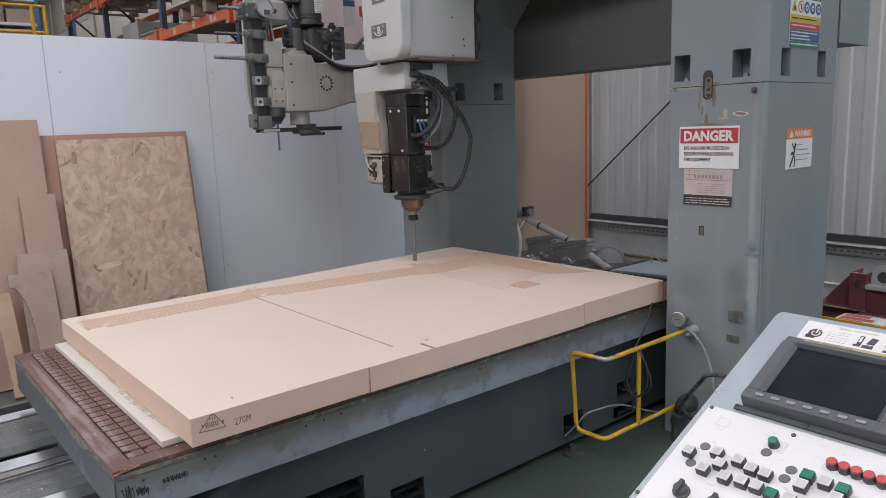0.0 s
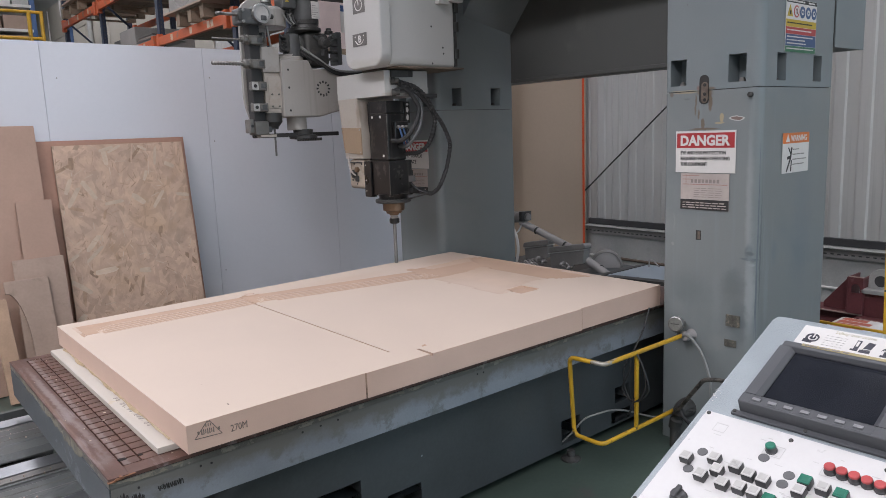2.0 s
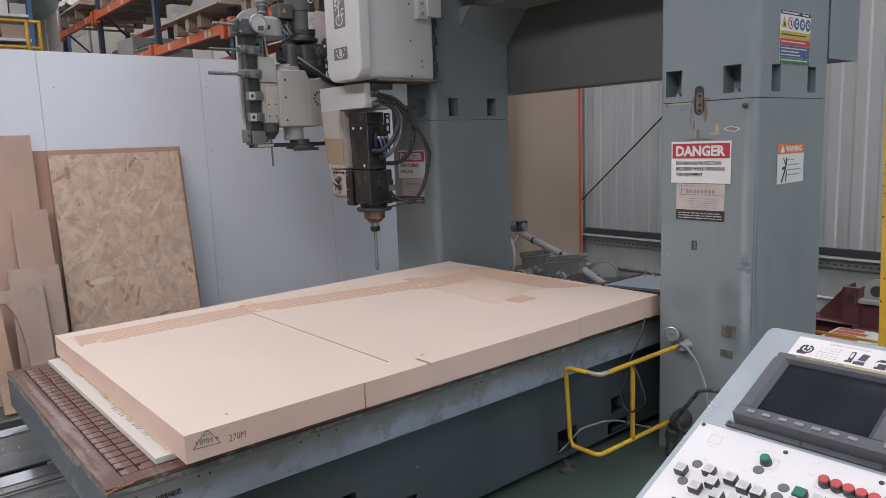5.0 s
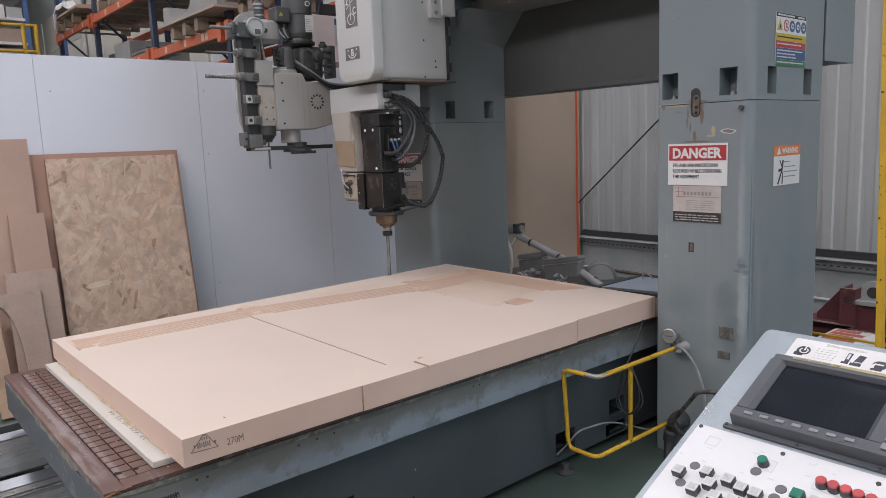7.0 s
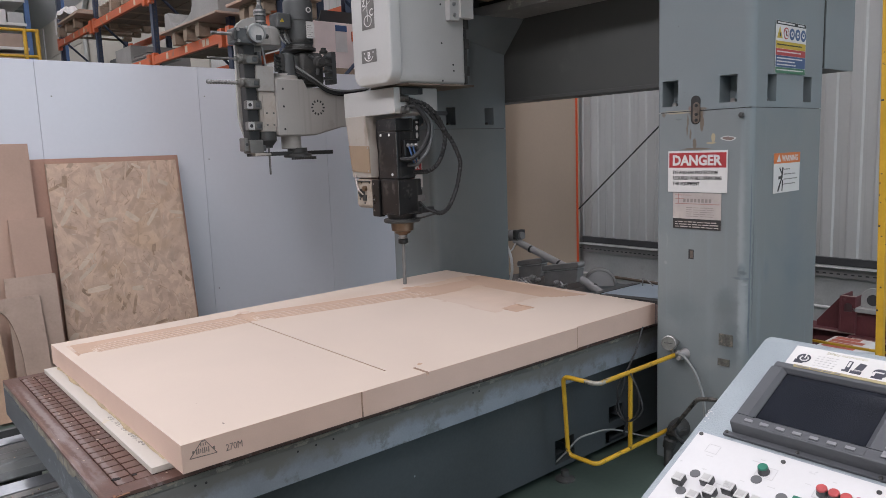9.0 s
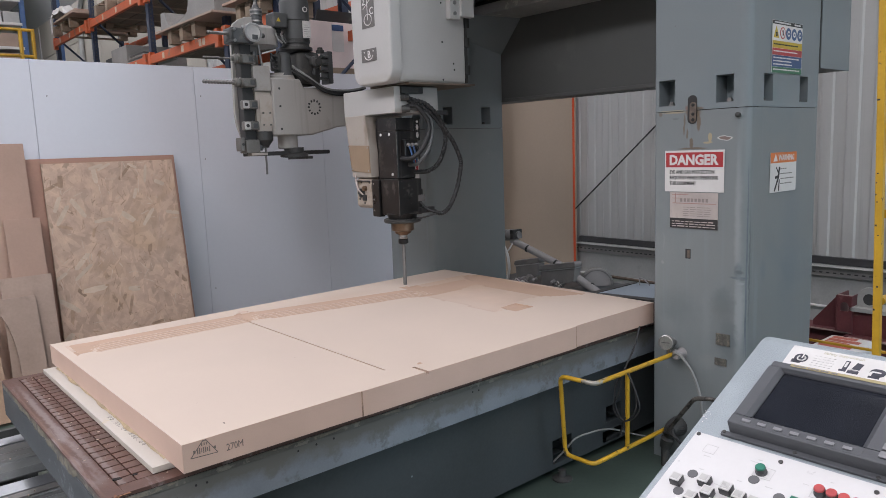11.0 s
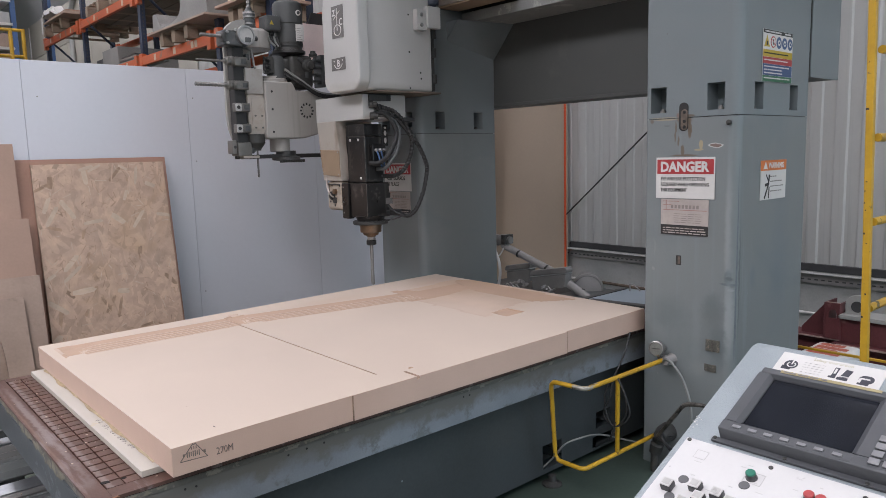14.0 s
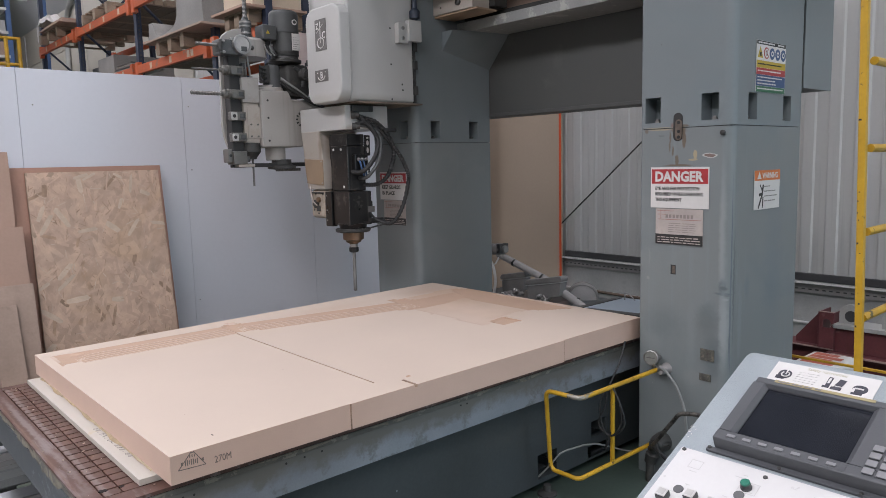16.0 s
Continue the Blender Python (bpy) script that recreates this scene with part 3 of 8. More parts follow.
def east_wall():
    """The ribbed metal wall behind the machine, on a low steel channel."""
    x = 5.6
    w = thing("wall_east", (x, 0, 0), "pale grey ribbed metal wall cladding with faint streaks", "wall", kind="structure")
    part("cladding", ribbed(x, -9, 34, 0.645, 6.4, 0.20, 0.010, 0.15), M["cladding"], w, smooth=0)
    part("lower_panel", box(x - .01, x + .15, -9, 34, 0, 0.644), M["galvanised"], w, "dull galvanised lower wall panel")
    part("channel", box(x - .05, x - .01, -9, 2.885, 0.60, 0.662, 0.004), M["dark_gap_steel"], w, "dark steel channel along the wall")
    part("ledge", box(x - .10, x - .012, -9, 2.885, 0.582, 0.597, 0.004), M["galvanised"], w, "dull steel ledge")
    # white strip stands in for the glint on the polished ledge
    part("ledge_lip", box(x - .106, x - .1005, -9, 2.885, .583, .595, .002), M["sign_white"], w, "ledge edge painted white for its glint")
    rail = part("slotted_rail", box(x - .045, x - .012, -9, 2.885, 0.495, 0.580, 0.003), M["dusty_grey"], w, "dull grey slotted rail")
    sh = None
    for k in range(130):
        y = -2.6 + k * 0.055
        ob = part("slot", box(x - .049, x - .044, y, y + .026, 0.524, 0.534), M["dark_gap_steel"], rail) if sh is None else new("slot", sh)
        if sh is None:
            sh, o0, y0 = ob.data, ORIGIN[rail], y
        else:
            ob.parent = rail
            ob.location = (0, y - y0, 0)
    # conduits on the wall and one slanting stay
    part("pipe", tube([(x - .05, -3, 0.22), (x - .05, 2.88, 0.255)], 0.012), M["sign_white"], w, "thin white pipe")
    part("stay", tube([(x - .06, 2.93, .955), (x - .06, 1.45, 2.21)], 0.0085), M["dark_metal"], w, "dark slanting steel rod")
    me = None
    for j in range(5):
        for k in range(9):
            y_, z_ = 12.6 + k * 2.35, .70 + j * 1.14
            if me is None:
                ob = part("liner_panel", box(x - .045, x - .016, y_, y_ + 2.33, z_, z_ + 1.12, .003), M["liner"], w, "cream wall lining panel")
                me, y1, z1 = ob.data, y_, z_
            else:
                ob = new("liner_panel", me)
                ob.parent, ob.location = w, (0, y_ - y1, z_ - z1)
    for y_ in (23.6, 26.5):
        part("conduit", tube([(x - .05, y_, .7), (x - .05, y_, 6.3)], .045, 8), M["steel"], w)
    part("vent_pipe", tube(round_path([(x - .12, 20.2, 6.6), (x - .12, 20.9, 6.25), (x - .12, 21.2, 5.8), (x - .12, 21.2, 1.0)], .3), .07, 12), M["galvanised"], w, "bent galvanised vent pipe")


def beige_door():
    d = thing("panel_door", (5.50, 3.5, 0), "large beige flat panel with an orange edge strip", "panel")
    part("leaf", box(5.50, 5.56, 2.919, 5.4, 0.02, 3.3, 0.004), M["beige"], d)
    part("edge_strip", box(5.494, 5.4995, 2.893, 2.9187, 0.0, 3.3), M["signal_orange"], d, "bright orange edge strip")


def partition():
    """White flush panels, 1.2 m wide, with dark joints."""
    w = thing("partition_wall", (0.5, WALL_Y, 0), "tall white flush partition panels with narrow dark joints", "wall", kind="structure")
    x = 0.499 - 1.2 * 4
    while x < 5.0:
        part("wall_panel", box(x + .0014, x + 1.1986, WALL_Y, WALL_Y + .08, 0.0, 2.412), M["wall_white"], w)
        x += 1.2
    part("backing", box(0.499 - 4.8, 5.1, WALL_Y + .02, WALL_Y + .06, 0.0, 2.405), M["dark_gap_steel"], w)
    for sx, sz in ((0.592, 2.154), (1.747, 2.176), (1.743, 1.655), (1.743, 0.547)):
        part("screw", lathe((sx, WALL_Y + .001, sz), (0, -1, 0), [(0, .0055), (.003, .005), (.004, .002)], 10), M["grey_ink"], w)


hall()
east_wall()
beige_door()
partition()

# ---- boards that lean on the partition ----
def leaning(name, x0, x1, h, foot, lean_top, t, mat, label, category="board", bevel=0.002, slant=0.0, cut=None):
    """A sheet whose foot stands 'foot' metres off the partition and whose top leans 'lean_top' off it."""
    ob = thing(name, ((x0 + x1) / 2, WALL_Y - foot, 0), label, category, "boards leaning on the partition")
    dy, n = foot - lean_top, math.sqrt(h * h - (foot - lean_top) ** 2)
    up = Vector((slant, dy, n)).normalized()
    nrm = Vector((1, 0, 0)).cross(up).normalized()
    o = Vector((x0, WALL_Y - foot, 0.005))
    outline = cut or [(0, 0), (x1 - x0, 0), (x1 - x0, h), (0, h)]
    part("sheet", prism(outline, o, o + nrm * t, X3, up, bevel), mat, ob)
    return ob, o, up, nrm


def osb():
    ob, o, up, nrm = leaning("osb_sheet", 0.438, 1.375, 1.69, 0.46, 0.115, 0.018, M["osb"], "rough oriented strand board sheet leaning on plywood", slant=0.035)
    rnd = random.Random(4)
    w, h = 0.937, 1.69

    def strands(count, long, wide, base, mat, turn):
        vs, fs = [], []
        for k in range(count):
            cx, cy = rnd.uniform(0.012, w - .012), rnd.uniform(0.012, h - .012)
            L, W = rnd.uniform(*long), rnd.uniform(*wide)
            a = rnd.gauss(math.pi / 2, turn)
            ca, sa = math.cos(a), math.sin(a)
            z = base + k * 8e-7
            i = len(vs)
            r = rnd.random
            for s, t in ((-.5, -.45 + r() * .15), (-.1, -.5 - r() * .08), (.42, -.48), (.5 + .10 * r(), -.3 + r() * .3), (.47, .2), (.45, .48), (.05, .5 + r() * .08), (-.46, .46), (-.5 - .08 * r(), .05)):
                x, y = cx + ca * s * L - sa * t * W, cy + sa * s * L + ca * t * W
                vs.append(o + X3 * min(max(x, .001), w - .001) + up * min(max(y, .001), h - .001) + nrm * z)
            fs.append(tuple(range(i, i + 9)))
        me = bpy.data.meshes.new("strand_surface")
        me.from_pydata([tuple(v - ORIGIN[ob]) for v in vs], [], fs)
        me.materials.append(mat)
        fl = new("strand_surface", me)
        fl.parent = ob
        ORIGIN[fl] = ORIGIN[ob]
        tagged(fl, "pressed wood strands", kind="stuff")

    strands(900, (.10, .26), (.022, .070), .0185, M["flake"], .75)
    strands(300, (.02, .07), (.002, .006), .0191, M["dark_flake"], .9)
    strands(420, (.07, .20), (.015, .050), .0193, M["flake"], .7)
    strands(26, (.06, .15), (.018, .034), .0197, M["dark_flake"], .9)
    strands(170, (.02, .09), (.0012, .004), .0199, M["dark_flake"], .7)
    strands(150, (.05, .16), (.010, .036), .0201, M["flake"], .8)
    strands(24, (.07, .16), (.018, .040), .0203, M["pale_flake"], .8)
    strands(130, (.02, .08), (.0015, .006), .0205, M["pale_flake"], .9)
    strands(160, (.010, .03), (.001, .003), .0207, M["dark_flake"], 1.2)


def boards():
    leaning("plywood_sheet", 0.0, 1.405, 1.72, 0.40, 0.085, 0.018, M["ply_red"], "reddish plywood sheet leaning on the white partition", slant=0.035)
    osb()
    leaning("plywood_sheet", -0.95, 0.345, 1.83, 0.44, 0.125, 0.018, M["ply_pink"], "tall pale pinkish plywood sheet leaning on the partition", slant=0.03)
    leaning("board_offcut", 0.165, 0.388, 1.315, 0.53, 0.25, 0.018, M["ply_pink"], "narrow pale plywood offcut leaning on a sheet", slant=0.015)
    leaning("board_offcut", 0.078, 0.391, 0.925, 0.59, 0.37, 0.018, M["mdf"], "low brown board offcut leaning on plywood", slant=0.02)
    cut = [(0.11, 0), (0.265, 0), (0.265, 0.80), (0.0, 0.80), (0.0, 0.72)] + [(0.005 + 0.105 * math.sin(radians(a)), 0.72 - 0.40 * (1 - math.cos(radians(a)))) for a in range(10, 91, 10)]
    leaning("board_offcut", 0.023, 0.288, 0.80, 0.64, 0.42, 0.022, M["mdf"], "brown board offcut with a curved cut-out edge", cut=cut)
    leaning("timber_length", -0.06, 0.036, 0.69, 0.66, 0.46, 0.045, M["timber"], "pale pine timber length standing on end", "timber", slant=-0.02)


boards()

# ---- the milling machine: fixed frame ----
def holed_wall(u0, u1, v0, v1, holes, depth, place, bm, levels=()):
    """A flat face in u and v with square pockets sunk into it; place(u, v, d) gives the point d metres inside."""
    us = sorted({u0, u1, *[a for h in holes for a in h[:2]]})
    vs = sorted({v0, v1, *levels, *[a for h in holes for a in h[2:]]})
    g = {(u, v): bm.verts.new(place(u, v, 0)) for u in us for v in vs}
    for a, b in zip(us, us[1:]):
        for c, d in zip(vs, vs[1:]):
            cu, cv = (a + b) / 2, (c + d) / 2
            if any(h[0] < cu < h[1] and h[2] < cv < h[3] for h in holes):
                k = [bm.verts.new(place(u, v, depth)) for u, v in ((a, c), (b, c), (b, d), (a, d))]
                o = [g[a, c], g[b, c], g[b, d], g[a, d]]
                bm.faces.new(k)
                for i in range(4):
                    bm.faces.new((o[i], o[(i + 1) % 4], k[(i + 1) % 4], k[i]))
            else:
                bm.faces.new((g[a, c], g[b, c], g[b, d], g[a, d]))


def column_shell(x0, x1, y0, y1, z0, z1, r, front=(), south=(), deep=.085, r2=None):
    """An upright box, its corner to -x -y rounded by r and the others by r2; pockets in its face to -x (front) and to -y (south)."""
    r2 = r if r2 is None else r2
    bm = bmesh.new()
    lv = sorted({z0, z1, *[a for h in (*front, *south) for a in h[2:]]})
    holed_wall(y0 + r, y1 - r2, z0, z1, front, deep, lambda u, v, d: (x0 + d, u, v), bm, lv)
    holed_wall(x0 + r, x1 - r2, z0, z1, south, deep, lambda u, v, d: (u, y0 + d, v), bm, lv)
    holed_wall(y0 + r2, y1 - r2, z0, z1, (), 0, lambda u, v, d: (x1, u, v), bm, lv)
    holed_wall(x0 + r2, x1 - r2, z0, z1, (), 0, lambda u, v, d: (u, y1, v), bm, lv)
    for cx, cy, a0, q in ((x0 + r, y0 + r, 180, r), (x1 - r2, y0 + r2, 270, r2), (x1 - r2, y1 - r2, 0, r2), (x0 + r2, y1 - r2, 90, r2)):
        n = 10 if q > .03 else 5
        ring = [(cx + q * math.cos(radians(a0 + 90 * k / n)), cy + q * math.sin(radians(a0 + 90 * k / n))) for k in range(n + 1)]
        col = [[bm.verts.new((a, b, z)) for z in lv] for a, b in ring]
        for p, q_ in zip(col, col[1:]):
            for k in range(len(lv) - 1):
                bm.faces.new((p[k], q_[k], q_[k + 1], p[k + 1]))
    for z in (z0, z1):
        e = [(x0 + r, y0), (x1 - r2, y0), (x1, y0 + r2), (x1, y1 - r2), (x1 - r2, y1), (x0 + r2, y1), (x0, y1 - r2), (x0, y0 + r)]
        bm.faces.new([bm.verts.new((a, b, z)) for a, b in e])
    bmesh.ops.remove_doubles(bm, verts=bm.verts[:], dist=0.0003)
    return bm


def bar(parent, m, w, h, mat, name="print_bar", t=0.0008):
    return part(name, plate(m, w, h, t), mat, parent)


FACE_X = lambda y, z, off=0.0: plane_at((COL_X0 - off, y, z), (0, -1, 0), (0, 0, 1))   # reads from -x


COL_O = (COL_X0 + .37, 0.6, 0)
RUST, CREAM, RUBBED, DULL = (0.135, 0.098, 0.068), (0.40, 0.32, 0.19), (0.285, 0.305, 0.31), (0.112, 0.137, 0.152)
FX = COL_X0
SCARS = [((FX, -.262, 1.800), (.03, .046, .030), RUST, .85, .35, .03), ((FX, -.290, 1.752), (.03, .011, .048), RUST, .9, .3, .018), ((FX, -.214, 1.742), (.03, .006, .055), RUST, .75, .4, .022),
         ((FX, -.232, 1.695), (.03, .007, .026), RUST, .8, .4, .022), ((FX, -.252, 1.652), (.03, .010, .030), RUST, .85, .3, .025), ((FX, -.262, 1.626), (.03, .085, .006), RUST, .9, .5, .01),
         ((FX, -.160, 1.803), (.03, .075, .0055), CREAM, .55, .5, .01), ((FX, -.082, 1.796), (.03, .013, .014), RUST, .7, .4, .02), ((FX, -.165, 1.772), (.03, .020, .005), (0.13, 0.15, 0.15), .7, .4, .02),
         ((FX, -.350, 1.676), (.03, .011, .024), CREAM, .8, .25, .016), ((FX, -.340, 1.652), (.03, .026, .006), CREAM, .7, .3, .014),
         ((FX, -.425, 1.672), (.03, .042, .0125), (0.52, 0.51, 0.50), .9, .15, .022), ((FX, -.424, 1.672), (.03, .033, .0085), (0.17, 0.11, 0.10), .95, .15, .02)]
RUBS_SHEEN = [((FX + .01, -.495, 1.28), (.05, .018, .36), RUBBED, .70, .8, .02), ((FX + .012, -.508, .84), (.05, .026, .20), RUBBED, .90, .7, .03),
        ((FX + .006, -.500, 1.045), (.04, .020, .045), DULL, .9, .5, .03), ((FX + .012, -.500, 1.012), (.05, .045, .008), DULL, .85, .5, .012), ((FX + .012, -.512, .985), (.03, .016, .008), RUBBED, .8, .4, .012),
        ((FX, -.430, .885), (.04, .060, .085), (0.128, 0.152, 0.162), .75, .7, .06), ((FX, -.455, .70), (.04, .055, .13), (0.128, 0.152, 0.162), .7, .6, .06), ((FX, -.190, .83), (.04, .12, .10), (0.145, 0.168, 0.176), .55, .8, .08),
        ((FX, -.345, .76), (.04, .030, .20), (0.22, 0.245, 0.25), .55, .8, .05), ((FX, -.13, .72), (.04, .06, .06), (0.23, 0.25, 0.25), .5, .8, .08), ((FX, -.36, .575), (.04, .07, .05), (0.25, 0.265, 0.26), .45, .8, .06),
        # pale left and dark right paint the door's reflection on the side face
        ((FX + .11, NEAR_Y0, .86), (.028, .03, .24), (0.235, 0.265, 0.285), .6, .8, .05), ((FX + .18, NEAR_Y0, 1.03), (.035, .03, .07), (0.150, 0.180, 0.205), .6, .8, .05), ((FX + .46, NEAR_Y0, 1.15), (.13, .03, .55), (0.150, 0.178, 0.205), .55, 1.0, .10),
        ((FX, -.10, 1.05), (.03, .012, .012), (0.27, 0.285, 0.28), .7, .5, .03), ((FX, -.105, 1.16), (.03, .006, .05), (0.23, 0.25, 0.25), .7, .6, .03)]
STREAKS = [((FX + .045, NEAR_Y0, 1.05), (.0075, .03, .30), (0.105, 0.122, 0.135), .75, .6, .03), ((FX, -.505, .97), (.03, .020, .27), (0.255, 0.282, 0.292), .40, .9, .06), ((FX, -.508, 1.040), (.03, .022, .011), (0.10, 0.112, 0.12), .75, .6, .02),
           ((FX, -.525, 1.003), (.03, .018, .008), (0.11, 0.122, 0.13), .7, .6, .02), ((FX + .075, NEAR_Y0, 1.08), (.010, .03, .24), (0.245, 0.275, 0.29), .35, .8, .05), ((FX, -.42, .84), (.03, .07, .10), (0.155, 0.168, 0.168), .5, .9, .08)]
smudge(M["machine_worn"], COL_O, RUBS_SHEEN + SCARS + STREAKS, 22)
# last mark paints the soft shadow on the side of the column head
smudge(M["machine"], COL_O, [((FX, -.235, 1.822), (.03, .020, .016), (0.20, 0.12, 0.10), .8, .4, .02), ((FX, -.290, 1.817), (.03, .030, .008), RUST, .8, .4, .015), ((FX, -.150, 1.8125), (.03, .09, .0025), CREAM, .5, .5, .004), ((FX + .30, NEAR_Y0, 2.45), (.10, .03, .45), (0.150, 0.178, 0.20), .5, 1.0, .1)], 22)


def gantry():
    g = thing("gantry", (COL_X0 + .37, 0.6, 0), "grey-blue painted steel milling machine gantry with two columns", "machine")
    hz = (1.837, 1.962)
    for nm, (y0, y1), fr in (("near", (NEAR_Y0, NEAR_Y1), ((-.464, -.377), (-.161, -.074))), ("far", (FAR_Y0, FAR_Y1), ((1.838, 1.925), (2.10, 2.187)))):
        south = [(a, b, *hz) for a, b in ((2.648, 2.738), (3.025, 3.118))]
        lo = part("column_foot", column_shell(COL_X0, COL_X1, y0, y1, 0.0, COL_JOINT - .0018, .05, r2=.012), M["machine_worn"], g, "grey-blue lower column with scuffs and scratches", weighted=False)
        part("joint_shim", box(COL_X0 + .01, COL_X1 - .01, y0 + .01, y1 - .01, COL_JOINT - .0028, COL_JOINT + .0028), M["dark_gap_steel"], g)
        up = part("column_head", column_shell(COL_X0, COL_X1, y0, y1, COL_JOINT + .0018, COL_TOP, .05, [(*f, *hz) for f in fr], south, .10, .012), M["machine"], g, weighted=False)
        for f in fr:
            c = (f[0] + f[1]) / 2
            part("bolt", lathe((COL_X0 + .022, c - .014, hz[0]), (0, 0, 1), [(0, .0145), (.012, .0145), (.012, .010), (.018, .010), (.019, .007)], 12), M["steel"], up)
        for a, b, _, _ in south:
            part("bolt", lathe(((a + b) / 2, y0 + .03, hz[0]), (0, 0, 1), [(0, .0145), (.012, .0145), (.012, .010), (.018, .010)], 12), M["dark_metal"], up)
    # cross beam behind the columns, with the rail ledge that carries the head
    part("cross_beam", box(COL_X1, 3.612, NEAR_Y0, 2.9, 2.012, COL_TOP, .006), M["beam"], g, "long cross beam, its grey darkened for shade")
    # separate plate, so the lit end keeps the plain machine paint
    part("beam_end", box(COL_X1 + .001, 3.618, NEAR_Y0 - .006, NEAR_Y0 - .0005, 2.010, COL_TOP, .002), M["machine"], g, "grey-blue lit end of the cross beam")
    part("beam_flange", box(COL_X1 - .012, COL_X1 - .001, NEAR_Y1, FAR_Y0, 1.998, 2.022, .003), M["beam"], g)
    part("rail_ledge", box(2.92, COL_X1 - .001, NEAR_Y1 + .002, FAR_Y0 - .002, 2.585, 2.655, .006), M["ledge_paint"], g, "chipped grey ledge under the guide rail")
    part("guide_rail", box(2.99, 3.09, NEAR_Y1 + .01, FAR_Y0 - .01, 2.656, 2.70, .004), M["dark_metal"], g)
    own = bmesh.new()
    gp = [own.verts.new(p) for p in ((2.777, FAR_Y0 + .001, 2.455), (2.777, FAR_Y0 + .001, 2.584), (2.777, 1.642, 2.584), (COL_X1 - .002, FAR_Y0 + .001, 2.350), (COL_X1 - .002, FAR_Y0 + .001, 2.584), (COL_X1 - .002, 1.550, 2.584))]
    for f in ((0, 1, 2), (3, 5, 4), (0, 2, 5, 3), (1, 4, 5, 2), (0, 3, 4, 1)):
        own.faces.new([gp[k] for k in f])
    part("gusset", own, M["machine"], g, "slanting bracket under the ledge", smooth=0)
    part("beam_cover", box(3.10, COL_X1 - .002, NEAR_Y1 + .01, FAR_Y0 - .01, 2.72, 3.2, .005), M["mdf"], g, "dusty brown cover strip above the rail")
    # unseen slab, added to keep steep roof light off beam and columns
    part("top_cover", box(1.98, 3.66, NEAR_Y0 - .2, 2.9, COL_TOP + .001, COL_TOP + .35, .01), M["machine"], g, "unseen grey-blue slab added over the gantry to block roof light")
    # unseen box, added to cast shade down the column's upper side
    part("side_cover", box(2.53, 3.60, NEAR_Y0 - .24, NEAR_Y0 - .0008, 2.66, 3.30, .006), M["machine"], g, "unseen grey-blue box added to shade the column head")
    part("corner_bolt", lathe((COL_X0 - .001, -.49, 1.775), (-1, 0, 0), [(0, .012), (.012, .012), (.016, .006)], 12), M["dark_metal"], g)
    # lifting eye socket at the joint
    y, z = -.257, 1.812
    slot = lambda r, hh, n=15: [(r * math.cos(radians(a)), (hh if a < 180 else -hh) + r * math.sin(radians(a))) for a in range(0, 360, n)]
    eye = part("lifting_socket", prism(slot(.0245, .044), (COL_X0 - .003, y, z), (COL_X0 + .004, y, z), (0, -1, 0), Z3), M["ink"], g, "dark slotted lifting socket")
    part("socket_plate", prism(slot(.018, .032, 20), (COL_X0 - .008, y - .006, z - .014), (COL_X0 - .003, y - .006, z - .014), (0, -1, 0), Z3, .001), M["rust"], eye)
    for dz in (.021, -.022, -.049):
        part("socket_bolt", lathe((COL_X0 - .008, y - .008, z + dz), (-1, 0, 0), [(0, .008), (.003, .008), (.003, .004), (.001, .004)], 12), M["ink"], eye)
    def corner_streak(ang, z0, z1, wide, bend):
        """Dark rubbed streak that runs down the rounded front corner."""
        own = bmesh.new()
        n_, r_ = 30, .0506
        rows = []
        for k in range(n_ + 1):
            s_ = k / n_
            z_ = z0 + (z1 - z0) * s_
            w_ = wide * math.sin(math.pi * min(s_ * 1.05, 1)) ** .6 * (1 + .35 * noise.noise((z_ * 9, ang, 0)))
            a0 = ang + bend * math.sin(s_ * 2.2) + 4 * noise.noise((z_ * 5, ang, 3))
            rows.append([own.verts.new((COL_X0 + .05 + r_ * math.cos(radians(a_)), NEAR_Y0 + .05 + r_ * math.sin(radians(a_)), z_)) for a_ in (a0 - w_, a0, a0 + w_)])
        for p, q in zip(rows, rows[1:]):
            for j in range(2):
                own.faces.new((p[j], p[j + 1], q[j + 1], q[j]))
        part("rubbed_streak", own, M["scratch"], g, "dark rubbed streak down the corner")

    corner_streak(236, .62, 1.62, 4.5, 6)
    corner_streak(250, .62, .98, 3, -7)
    part("slot_hole", box(COL_X0 - .001, COL_X0 + .01, -.256, -.228, 1.083, 1.131), M["ink"], g)
    part("slot_plate", box(COL_X0 - .002, COL_X0 + .01, -.252, -.238, 1.088, 1.126), M["rust"], g)
    for z0, h, y0, w in ((.674, .058, -.399, .071), (.572, .035, -.395, .06)):
        p = part("number_plate", plate(FACE_X(y0, z0, .002), w, h, .004), M["worn_plate"], g, "small worn metal data plate")
        for k in range(4 if h > .04 else 2):
            part("print_bar", plate(FACE_X(y0 - .008, z0 + .008 + k * .012, .0065), w - .016, .003, .0005), M["worn_plate"], p)
    return g


